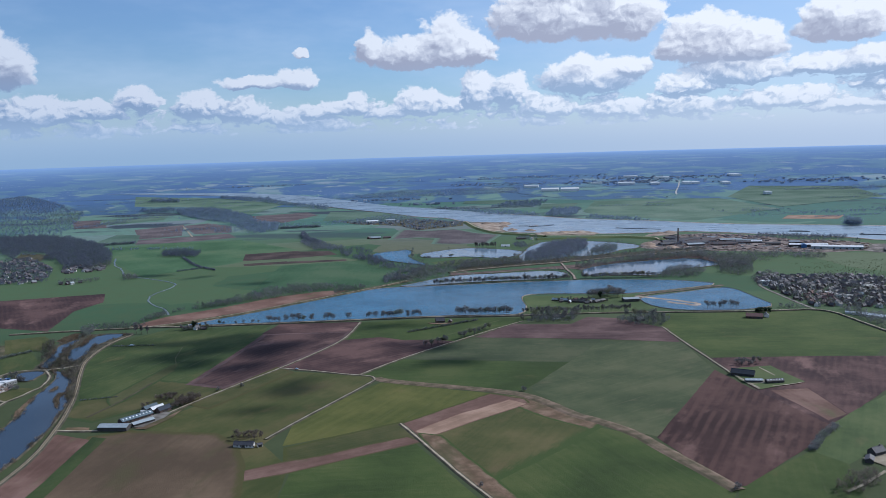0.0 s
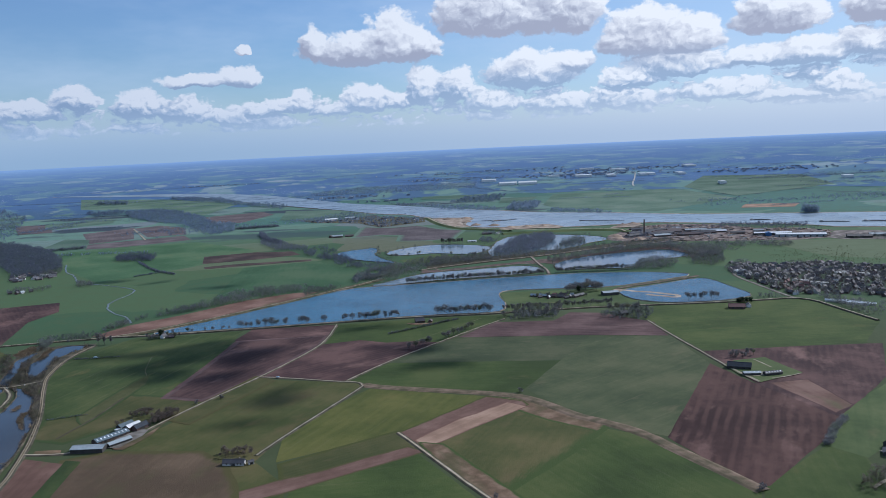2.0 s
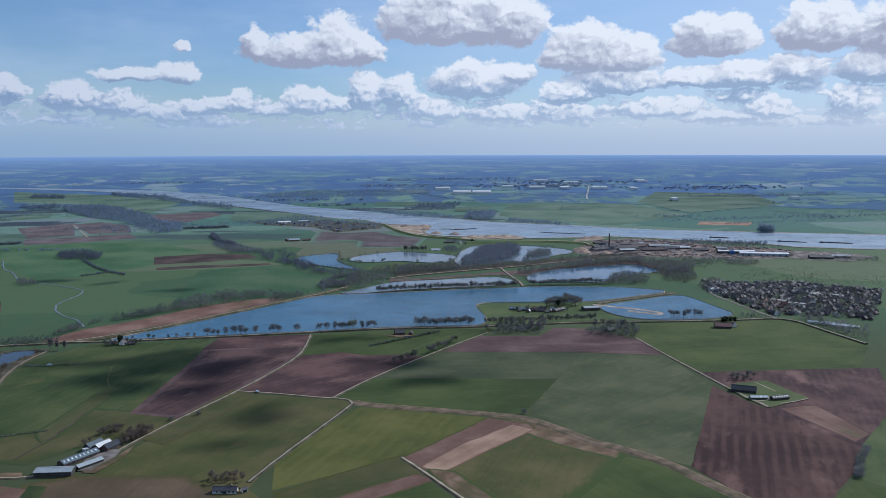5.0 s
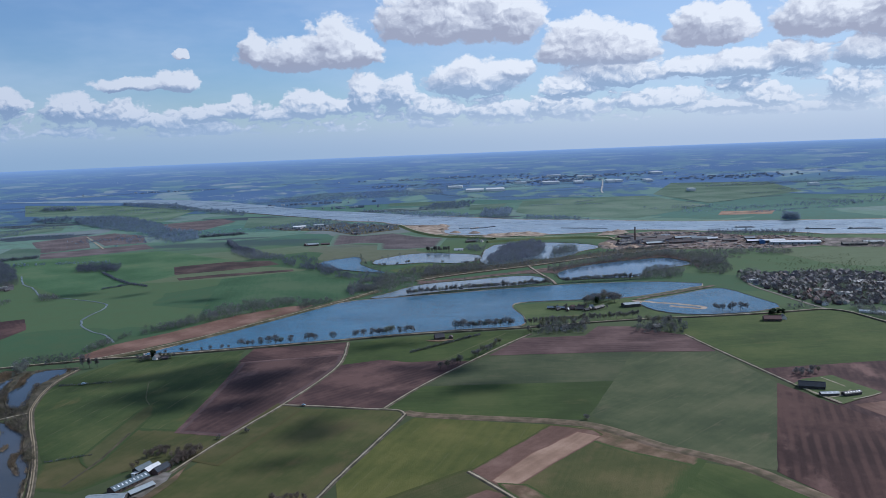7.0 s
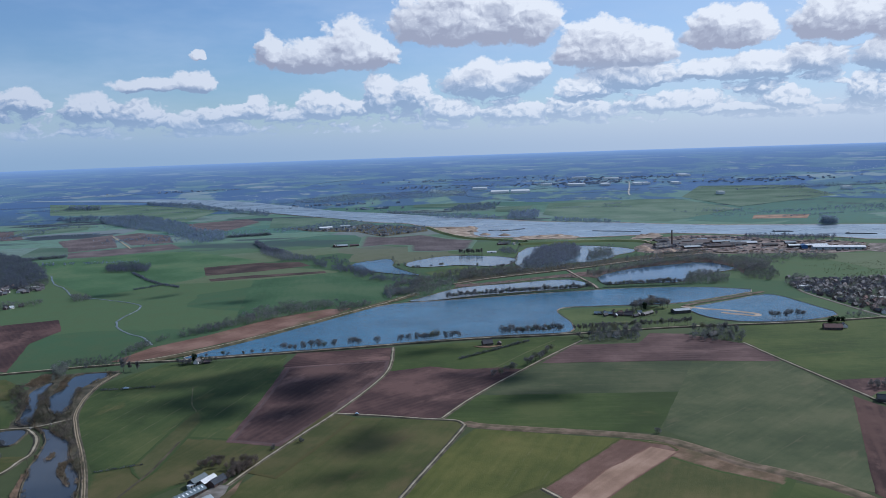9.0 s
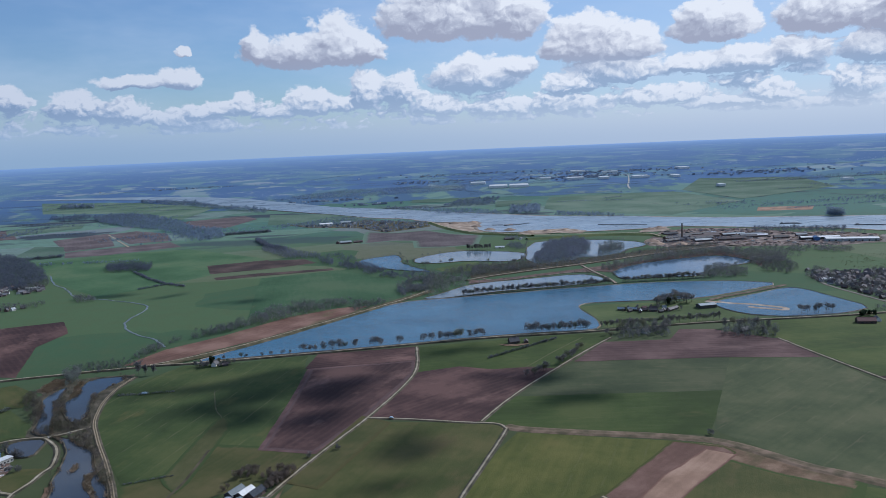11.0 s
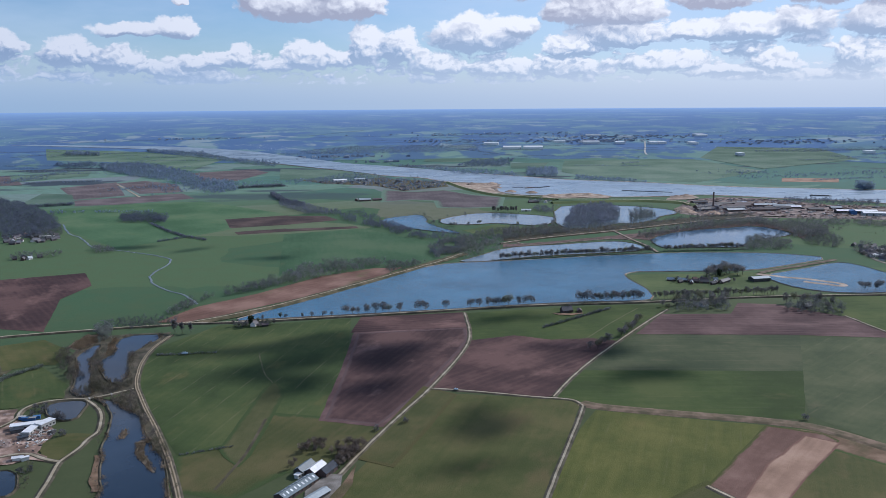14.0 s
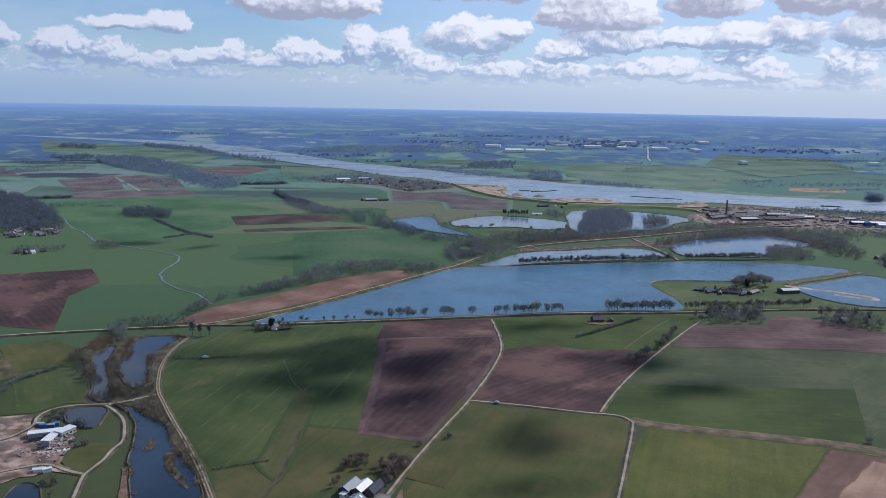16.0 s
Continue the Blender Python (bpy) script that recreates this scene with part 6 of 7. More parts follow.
for x, y in ((289, 1540), (300, 1548), (312, 1552), (322, 1545), (330, 1550), (338, 1540), (320, 1560), (306, 1535), (345, 1535), (295, 1530), (284, 1530), (334, 1530), (315, 1538), (328, 1562), (340, 1555), (276, 1524)):
    plant(BROAD, x, y, 17, "large bare tree on the peninsula", "peninsula trees", spread=1.1)
plant(CONIFER, 299, 1525, 17, "dark fir beside the peninsula farm")
plant(CONIFER, -441, 1350, 13, "dark fir beside the lakeside house")
for x, y in ((-458, 1346), (-452, 1349), (-447, 1353), (-428, 1350), (-424, 1346), (-419, 1350), (-430, 1343)):
    plant(BUSH, x, y, 5.5, "bare garden bush beside the lakeside house", category="bush")
for x, y in ((542, 1358), (548, 1361), (554, 1357), (559, 1352), (537, 1352)):
    plant(CONIFER, x, y, 9, "dark evergreen beside the red barn", "evergreens by the red barn", spread=1.4)
for x, y in ((-608, 1080), (-590, 1056), (-584, 1052)):
    plant(BUSH, x, y, 7, "bushy willow beside the small pond", category="bush")
for x, y in ((-270, 998), (-297, 985)):
    plant(BUSH, x, y, 5, "bare bush beside the farm road", category="bush")

for x, y in [(-590, 1054), (-618, 1085), (-614, 1066), (-608, 1070), (-580, 1019), (-572, 1016), (-574, 946), (-581, 943), (-603, 1176)]:
    plant(BUSH, x, y, 5.5, "bare bush beside the building site", category="bush")
for x, y in ((-452, 1340), (-446, 1343), (-456, 1352), (-433, 1356), (-427, 1354), (-421, 1355), (-416, 1347), (-443, 1357), (-411, 1352), (-463, 1350)):
    plant(BROAD, x, y, 8, "bare tree round the lakeside house", "trees by the lakeside house")
for x, y in ((165, 1370), (178, 1380), (192, 1372), (205, 1362), (152, 1362), (215, 1350), (225, 1362), (200, 1340), (310, 1345), (325, 1350), (340, 1345), (355, 1335), (365, 1322), (345, 1300), (330, 1335)):
    plant(BROAD, x, y, 15, "large bare tree beside the orchard houses", "trees by the orchard houses")

for x, y in ((214, 1504), (222, 1516), (232, 1502), (246, 1488), (252, 1500), (268, 1494), (276, 1474), (290, 1476), (304, 1484), (240, 1516), (262, 1514), (275, 1512), (206, 1498)):
    plant(BROAD, x, y, 7, "bare garden tree between the peninsula farm sheds", "peninsula garden trees")

# ---- reeds ----
STALKS = foliage("reed_stalks", (0.17, 0.13, 0.09), (0.33, 0.26, 0.19), (0.15, 0.12, 0.08))
REED_SHAPES = [blades(s, 26, (0.0, 1.0, 0.8), droop=-0.6, long=0.45, thick=0.06) for s in (61, 62)]
for outline in ([(-505, 987), (-499, 994), (-493, 999), (-491, 993), (-495, 986), (-494, 975), (-490, 960), (-481, 942), (-475, 928), (-477, 927), (-484, 939), (-494, 953), (-499, 968), (-501, 981)], [(-522, 1017), (-518, 1018), (-515, 1008), (-516, 998), (-520, 998), (-521, 1008)], [(-605, 1293), (-604, 1320), (-597, 1303), (-589, 1256), (-596, 1242)], [(-650, 1286), (-643, 1335), (-624, 1333), (-617, 1304), (-631, 1272)]):
    many("reeds", "dry tan reeds standing in shallow water", scatter(outline, 2.3, hold=0.2), 2.2, STALKS, REED_SHAPES, "reed")
for outline in ([(-565, 1099), (-548, 1075), (-539, 1058), (-535, 1031), (-532, 1006), (-530, 986), (-522, 953), (-512, 919), (-505, 874), (-500, 800), (-470, 690), (-438, 690), (-440, 760), (-445, 813), (-452, 860), (-464, 913), (-469, 934), (-477, 955), (-489, 978), (-502, 1011), (-511, 1037), (-519, 1056), (-532, 1067), (-543, 1085), (-556, 1095), (-570, 1106)], [(-628, 1254), (-619, 1294), (-611, 1278), (-611, 1237), (-598, 1195), (-587, 1151), (-574, 1114), (-582, 1109), (-597, 1124), (-602, 1152), (-613, 1196), (-627, 1238)], [(-589, 1194), (-577, 1168), (-564, 1146), (-553, 1151), (-557, 1185), (-569, 1249), (-558, 1278), (-548, 1315), (-555, 1327), (-592, 1322), (-597, 1297), (-589, 1256), (-597, 1223)]):
    spots = [p for p in along(outline + outline[:1], 2.2, 1.2) if noise.noise((p[0] / 18, p[1] / 18, 4.5)) > -0.05]
    many("reeds", "dry tan reed fringe of the old river arm", spots, 2.4, STALKS, REED_SHAPES, "reed")

# ---- buildings ----
def box(bm, x0, x1, y0, y1, z0, z1):
    v = [bm.verts.new((x, y, z)) for z in (z0, z1) for x, y in ((x0, y0), (x1, y0), (x1, y1), (x0, y1))]
    for q in ((3, 2, 1, 0), (4, 5, 6, 7), (0, 1, 5, 4), (1, 2, 6, 5), (2, 3, 7, 6), (3, 0, 4, 7)):
        bm.faces.new([v[i] for i in q])


def base(name, label, category, x, y, turn, group="", z=0.3):
    ob = new(name)
    ob.empty_display_size = 1.0
    ob.matrix_basis = pose(x, y, z, 0, 0, turn)
    return tagged(ob, label, category, group)


def walls(thing, long, wide, eave, ridge, material):
    bm = bmesh.new()
    a, b = long / 2, wide / 2
    ring = [(-b, -0.5), (b, -0.5), (b, eave), (0, ridge), (-b, eave)]
    ends = [[bm.verts.new((x, y, z)) for y, z in ring] for x in (-a, a)]
    bm.faces.new(ends[0][::-1])
    bm.faces.new(ends[1])
    for i in range(5):
        j = (i + 1) % 5
        bm.faces.new((ends[0][i], ends[0][j], ends[1][j], ends[1][i]))
    bmesh.ops.recalc_face_normals(bm, faces=bm.faces[:])
    return part("wall", bm, material, thing)


def slope(thing, long, wide, eave, ridge, side, material, over=0.5, thick=0.22):
    """One pitch of a roof, a slab with eaves that stand out past the wall."""
    bm = bmesh.new()
    a, b = long / 2 + over, wide / 2
    fall = (ridge - eave) / b
    verts = []
    for x in (-a, a):
        for y, z in ((0, ridge), (b + over, eave - fall * over), (b + over, eave - fall * over + thick), (0, ridge + thick)):
            verts.append(bm.verts.new((x, side * y, z + 0.03)))
    for q in ((0, 1, 2, 3), (7, 6, 5, 4), (0, 4, 5, 1), (1, 5, 6, 2), (2, 6, 7, 3), (3, 7, 4, 0)):
        bm.faces.new([verts[i] for i in q])
    bmesh.ops.recalc_face_normals(bm, faces=bm.faces[:])
    return part("roof", bm, material, thing)


def opening(name, thing, x0, x1, y, z0, z1, material, face=1):
    """A door or window standing a little proud of the long wall (face 1 or -1) with its frame."""
    bm = bmesh.new()
    box(bm, x0, x1, min(y, y + 0.08 * face), max(y, y + 0.08 * face), z0, z1)
    return part(name, bm, material, thing)


def building(name, label, category, x, y, turn, long, wide, eave, ridge, wall_material, roof_material, second_roof=None, doors=0, windows=0, skylights=0, chimney=False, group=""):
    thing = base(name, label, category, x, y, turn, group)
    walls(thing, long, wide, eave, ridge, wall_material)
    pitches = [slope(thing, long, wide, eave, ridge, s, m) for s, m in ((1, roof_material), (-1, second_roof or roof_material))]
    for face in (1, -1):
        for i in range(doors):
            mid = long * ((i + 0.5) / doors - 0.5)
            door_part = opening("door", thing, mid - 1.9, mid + 1.9, face * wide / 2, -0.1, min(eave - 0.4, 3.6), BOARD_DARK, face)
            opening("door_rail", door_part, mid - 2.1, mid + 2.1, face * (wide / 2 + 0.085), min(eave - 0.4, 3.6), min(eave - 0.4, 3.6) + 0.2, STEEL, face)
        for i in range(windows):
            mid = long * ((i + 0.5) / windows - 0.5) + (2.4 if doors else 0)
            opening("window", thing, mid - 0.6, mid + 0.6, face * wide / 2, 0.9, min(2.3, eave - 0.3), GLASS, face)
    fall = (ridge - eave) / (wide / 2)
    for side in (1, -1):
        for i in range(skylights):
            mid = long * ((i + 0.5) / skylights - 0.5)
            bm = bmesh.new()
            y0, y1 = wide * 0.14, wide * 0.36
            verts = [bm.verts.new((px, side * py, ridge - fall * py + 0.26 + dz)) for dz in (0, 0.06) for px, py in ((mid - 0.7, y0), (mid + 0.7, y0), (mid + 0.7, y1), (mid - 0.7, y1))]
            for q in ((3, 2, 1, 0), (4, 5, 6, 7), (0, 1, 5, 4), (1, 2, 6, 5), (2, 3, 7, 6), (3, 0, 4, 7)):
                bm.faces.new([verts[k] for k in q])
            part("skylight", bm, PLASTIC_PANEL, thing, "pale translucent skylight")
    bm = bmesh.new()
    box(bm, -long / 2 - 0.5, long / 2 + 0.5, -0.18, 0.18, ridge + 0.2, ridge + 0.36)
    part("ridge_cap", bm, second_roof or roof_material, thing)
    if chimney:
        bm = bmesh.new()
        box(bm, long * 0.25, long * 0.25 + 0.9, -0.45, 0.45, ridge - 0.8, ridge + 1.3)
        chimney_part = part("chimney", bm, BRICK, thing)
        bm = bmesh.new()
        box(bm, long * 0.25 - 0.1, long * 0.25 + 1.0, -0.55, 0.55, ridge + 1.303, ridge + 1.45)
        part("chimney_cap", bm, CONCRETE, chimney_part)
    return thing


def flat_building(name, label, category, x, y, turn, long, wide, tall, wall_material, roof_material, windows=0, group=""):
    thing = base(name, label, category, x, y, turn, group)
    bm = bmesh.new()
    box(bm, -long / 2, long / 2, -wide / 2, wide / 2, -0.5, tall)
    part("wall", bm, wall_material, thing)
    bm = bmesh.new()
    box(bm, -long / 2 - 0.4, long / 2 + 0.4, -wide / 2 - 0.4, wide / 2 + 0.4, tall + 0.02, tall + 0.4)
    part("roof", bm, roof_material, thing)
    for face in (1, -1):
        for i in range(windows):
            mid = long * ((i + 0.5) / windows - 0.5)
            opening("window", thing, mid - 0.9, mid + 0.9, face * wide / 2, 1.0, min(2.4, tall - 0.3), GLASS, face)
    return thing


# the farm beside the straight road
YARD = "farm buildings by the straight road"
building("barn", "dark gabled barn with a blue grey roof", "barn", -358, 914, 58, 18, 8.4, 3.8, 6.4, BOARD_DARK, SHEET_GREEN, doors=1, windows=3, group=YARD)
building("barn", "gabled barn with a bright white roof", "barn", -349, 911, 58, 17, 8.4, 3.8, 6.2, BRICK, SHEET_WHITE, doors=1, windows=3, group=YARD)
building("barn", "gabled brick barn with a black roof", "barn", -340, 908, 58, 17, 8.6, 3.6, 6.8, BRICK, SHEET_BLACK, doors=1, windows=3, group=YARD)
building("barn", "long low barn with skylights in its grey roof", "barn", -363, 882, 52, 38, 11, 3.2, 5.8, BRICK, SHEET_GREEN, doors=2, windows=8, skylights=9, group=YARD)
building("shed", "wide open-sided shed with a pale grey roof", "shed", -374, 850, -4, 33, 13, 4.2, 6.0, BOARD_DARK, SHEET_GREY, doors=4, group=YARD)
building("shed", "low lean shed with a weathered grey roof", "shed", -349, 866, 48, 25, 8, 3.0, 4.6, BOARD_DARK, SHEET_GREY, doors=2, group=YARD)
flat_building("white_cabin", "small flat white cabin beside the long barn", "cabin", -362, 904, 52, 6.5, 4, 2.7, RENDERED, SHEET_WHITE, 2, YARD)
patch("farmyard", "pale worn concrete farmyard", "yard", [(-357, 878), (-340, 905), (-328, 902), (-330, 884), (-345, 852), (-356, 852)], farmland("yard_concrete", (0.13, 0.115, 0.098), (0.185, 0.165, 0.145), (0.25, 0.225, 0.20), 8), 0.9)
# the brick house by the thin road
building("farmhouse", "long low white-walled farmhouse with a dark tiled roof", "farmhouse", -214, 787, -8, 21, 7, 2.7, 5.4, RENDERED, TILE_DARK, doors=1, windows=6, chimney=True)
building("shed", "small pale shed beside the farmhouse", "shed", -198, 786, 30, 5, 4, 2.4, 3.6, RENDERED, TILE_DARK, doors=1)
# the dark farm beside the ploughed field
building("barn", "large barn with a steep black roof", "barn", 376, 988, -28, 28, 13, 3.6, 7.6, BOARD_DARK, SHEET_BLACK, doors=2, windows=4)
building("shed", "long low shed with a pale grey roof", "shed", 378, 958, -8, 20, 7, 3.0, 4.4, BOARD_DARK, SHEET_GREY, doors=3, skylights=4)
building("shed", "long low dark shed with white roof lights", "shed", 402, 953, 6, 22, 7, 3.2, 4.8, BOARD_DARK, TILE_DARK, doors=3, skylights=6)
patch("farmyard", "small gravel yard between dark barns", "yard", [(370, 962), (388, 951), (412, 953), (412, 964), (392, 966), (376, 970)], farmland("yard_gravel", (0.16, 0.16, 0.11), (0.24, 0.22, 0.17), (0.36, 0.34, 0.28), 7, patch=0.7, patch_colour=(0.07, 0.10, 0.04)), 0.9)
# the farmhouse among dark trees
building("farmhouse", "farmhouse with a dark slate roof among trees", "farmhouse", 403, 722, 25, 14, 9, 3.6, 7.5, BOARD_DARK, TILE_DARK, windows=4, doors=1, chimney=True)
building("shed", "dark roofed shed behind the farmhouse", "shed", 388, 706, 60, 12, 7, 2.8, 4.6, BOARD_DARK, TILE_DARK, doors=2)
# the peninsula
for label, x, y, turn, long, wide, roof in (
    ("low pale roofed outbuilding on the peninsula", 210, 1512, -30, 16, 7, SHEET_GREY),
    ("low farm shed with a worn grey roof", 226, 1506, -30, 18, 8, SHEET_GREY),
    ("long brown roofed farm shed", 240, 1496, -20, 20, 8, TILE_BROWN),
    ("dark roofed farmhouse on the peninsula", 256, 1489, -25, 16, 9, TILE_DARK),
    ("small white gabled outbuilding", 272, 1484, 60, 9, 7, SHEET_WHITE),
    ("dark barn with white striped roof", 285, 1486, 35, 18, 10, SHEET_WHITE),
    ("brown roofed outbuilding behind the barn", 262, 1503, -25, 14, 7, TILE_BROWN),
    ("small dark shed among the peninsula trees", 218, 1496, 20, 9, 5, TILE_DARK),
    ("small grey roofed stable on the peninsula", 233, 1487, 65, 10, 5, SHEET_GREY),
    ("small red roofed outbuilding on the peninsula", 248, 1508, 10, 9, 6, TILE_RED),
    ("low white roofed shed beside the farmhouse", 264, 1476, 15, 10, 5, SHEET_WHITE),
    ("dark shed beside the striped barn", 297, 1494, 35, 12, 7, TILE_DARK),
    ("small pale shed behind the striped barn", 280, 1500, -10, 8, 5, SHEET_GREY),
):
    building("farm_building", label, "farm building", x, y, turn, long * 0.85, wide * 0.9, 2.6, 5.2, BRICK, roof, TILE_DARK if roof is SHEET_WHITE else None, doors=1, windows=3, group="peninsula farm")
building("barn", "wide dark barn with a pale flat-pitched roof", "barn", 350, 1490, 4, 30, 16, 5.0, 7.0, BOARD_DARK, SHEET_GREY, doors=3)
# houses beside the lakeside road
building("house", "pale house with a steep dark roof beside the lake", "house", -437, 1349, 70, 10, 7, 3.0, 6.6, RENDERED, TILE_DARK, windows=3, doors=1, chimney=True)
building("shed", "small dark shed beside the pale house", "shed", -423, 1345, 10, 8, 5, 2.5, 4.0, BOARD_DARK, TILE_BROWN, doors=1)
building("house", "brick house with a dark hipped roof", "house", -14, 1350, 10, 15, 9, 3.4, 8.2, BRICK, TILE_DARK, windows=4, doors=1, chimney=True)
building("shed", "small brick shed beside the lakeside house", "shed", 4, 1348, 80, 9, 6, 2.6, 4.6, BRICK, TILE_BROWN, doors=1)
patch("forecourt", "pale gravel forecourt of the lakeside house", "yard", [(-38, 1346), (-8, 1340), (8, 1342), (6, 1336), (-14, 1330), (-30, 1336)], STUBBLE_THIN, 0.85, edge=2.0, step_len=5.0)
building("barn", "barn with a broad red tiled roof", "barn", 518, 1316, -18, 26, 14, 3.6, 8.0, BRICK, TILE_RED, doors=2, windows=4)
building("house", "small house with a white gable beside the barn", "house", 541, 1322, 70, 12, 8, 3.2, 6.8, RENDERED, TILE_DARK, windows=3, doors=1)
building("house", "house hidden among orchard trees", "house", 325, 1318, 20, 14, 9, 3.2, 7.2, BRICK, TILE_DARK, windows=3, chimney=True)
building("house", "house among trees below the lakeside road", "house", 188, 1352, 20, 13, 9, 3.2, 7.2, RENDERED, TILE_DARK, windows=3, chimney=True)
def stepped(bm, heights, run, wide):
    """A solid stack whose top steps up and down along its length."""
    a = -run * len(heights) / 2
    line = [(a, 0.0)]
    for i, h in enumerate(heights):
        line += [(a + run * i, h), (a + run * (i + 1), h + 0.01)]
    line.append((-a, 0.0))
    ends = [[bm.verts.new((x, y, z)) for x, z in line] for y in (-wide / 2, wide / 2)]
    bm.faces.new(ends[0])
    bm.faces.new(ends[1][::-1])
    for i in range(len(line)):
        j = (i + 1) % len(line)
        bm.faces.new((ends[0][i], ends[1][i], ends[1][j], ends[0][j]))
    bmesh.ops.recalc_face_normals(bm, faces=bm.faces[:])


# the building site
SITE = "building site"
flat_building("new_building", "flat white roofed new building under construction", "building", -610, 1038, 12, 25, 7, 4.0, CONCRETE, SHEET_WHITE, 5, SITE)
flat_building("new_building", "white roofed wing of the new building", "building", -594, 1040, 58, 15, 8, 4.5, CONCRETE, SHEET_WHITE, 4, SITE)
flat_building("new_building", "low white roofed wing with unfinished walls", "building", -602, 1027, 80, 17, 7, 3.5, CONCRETE, SHEET_WHITE, 3, SITE)
for i, (x, y) in enumerate(((-621, 1060), (-617, 1056.5), (-611, 1056), (-608, 1059.5))):
    flat_building("container", "blue steel site container", "container", x, y, -6 + 5 * i, 6, 2.5, 2.6, SHEET_BLUE, SHEET_BLUE if i % 2 else CONCRETE, 0, "site containers")
building("cabin", "small white site cabin", "cabin", -592, 969, 10, 8, 4, 2.6, 3.4, RENDERED, SHEET_WHITE, group=SITE)
flat_building("container", "white site container beside the cabin", "container", -586, 968, 30, 6, 2.5, 2.6, RENDERED, SHEET_WHITE, 0, "site containers")
flat_building("store_shed", "dark sheeted store beside the new building", "shed", -614, 1029, 20, 10, 5, 3.0, STEEL, SHEET_BLACK, 0, SITE)
flat_building("store_shed", "low dark sheeted store on the site", "shed", -603, 1011, 30, 8, 4, 2.6, STEEL, SHEET_BLACK, 0, SITE)
site_dice = random.Random(6)
for i in range(170):
    x, y = site_dice.gauss(-595, 11), site_dice.gauss(1017, 11)
    if inside((x, y), [(-677, 1086), (-663, 1085), (-636, 1086), (-628, 1058), (-620, 1053), (-596, 1053), (-582, 1029), (-579, 1011), (-582, 999), (-581, 980), (-569, 972), (-568, 963), (-585, 970), (-595, 961), (-603, 959), (-613, 950), (-624, 948)]):
        bm = bmesh.new()
        stepped(bm, [site_dice.uniform(0.3, 1.2) for _ in range(3)], site_dice.uniform(0.5, 1.6), site_dice.uniform(0.5, 1.4))
        ob = part("pallet_stack", bm, site_dice.choice([CONCRETE, RENDERED, FIRED_BRICK, LOAM, BOARD_DARK, CONCRETE]))
        ob.matrix_basis = pose(x, y, 0.45, 0, 0, site_dice.uniform(0, 180))
        tagged(ob, "stack of pallets and slabs on bare earth", "pallet stack", "building material")


SITE_HEAP = plain("dug_earth", (0.13, 0.092, 0.075), (0.27, 0.2, 0.165), 0.95, 0.5)


def heap(label, x, y, wide, tall, material, seed, name="mound"):
    rnd = random.Random(seed)
    bm = bmesh.new()
    rings = []
    for k in range(5):
        r = wide * (1 - k / 4.6)
        rings.append([bm.verts.new((r * math.cos(a * 0.5236) * rnd.uniform(0.82, 1.15), r * math.sin(a * 0.5236) * rnd.uniform(0.82, 1.15), tall * (k / 4) ** 0.8 * rnd.uniform(0.85, 1.1) - 0.1)) for a in range(12)])
    for k in range(4):
        for a in range(12):
            bm.faces.new((rings[k][a], rings[k][(a + 1) % 12], rings[k + 1][(a + 1) % 12], rings[k + 1][a]))
    bm.faces.new(rings[4])
    ob = part(name, bm, material)
    ob.matrix_basis = pose(x, y, 0.4, 0, 0, rnd.uniform(0, 360))
    return tagged(ob, label, "mound", "mounds of loam and sand")


for i, (x, y) in enumerate(((-640, 1074), (-650, 1070), (-655, 1058), (-644, 1015), (-632, 1000), (-636, 1022), (-622, 990), (-612, 1000), (-628, 975), (-600, 968), (-640, 985), (-618, 1008), (-645, 1040))):
    heap("low heap of dug earth on the site", x, y, 4 + i % 3 * 2, 1.2, SITE_HEAP, i)

# the village
VILLAGE_KINDS = [building("house", "village house with a " + word + " roof", "house", 700 + 14 * i, 1480, 30 * i, 8.4 + i % 3, 6.8, 2.8 + 0.5 * (i % 2), 6.0 + 0.5 * (i % 2), RENDERED if i > 4 else BRICK, roof, windows=2, chimney=i % 2 == 0, group="village houses")
                 for i, (word, roof) in enumerate((("dark tiled", TILE_DARK), ("red tiled", TILE_RED), ("brown tiled", TILE_BROWN), ("dark slate", TILE_DARK), ("weathered red", TILE_RED), ("dark slate", TILE_DARK), ("pale grey", SHEET_GREY)))]
village_dice = random.Random(15)


FAR_HOUSES = []


def settle(outline, gap, kinds, turns, chance, open_to=None, single=1590.0):
    for x, y in scatter(outline, gap, seed=int(gap * 7)):
        if village_dice.random() < chance:
            if y > single:
                FAR_HOUSES.append((x, y, village_dice.choice(turns) + village_dice.uniform(-8, 8)))
                continue
            red = inside((x, y), open_to) if open_to else False
            proto = village_dice.choice([kinds[1], kinds[4], kinds[2]] if red else [kinds[0], kinds[2], kinds[3], kinds[0], kinds[3], kinds[0], kinds[3], kinds[5]])
            copy_thing(proto, pose(x, y, 0.3, 0, 0, village_dice.choice(turns) + village_dice.uniform(-8, 8)))


settle([(645, 1664), (716, 1712), (790, 1707), (889, 1700), (951, 1628), (1003, 1579), (799, 1327), (703, 1394), (652, 1385), (650, 1459), (652, 1578)], 13, VILLAGE_KINDS, (28, 118, 60), 0.78, [(676, 1512), (733, 1522), (724, 1444), (693, 1393), (653, 1415)])
settle([(702, 1763), (739, 1771), (726, 1719), (661, 1631), (651, 1656)], 20, VILLAGE_KINDS, (28, 118), 0.8)
settle([(-1327, 2335), (-1287, 2422), (-1082, 2158), (-984, 1923), (-1081, 1892)], 20, VILLAGE_KINDS, (10, 100, 50), 0.62)
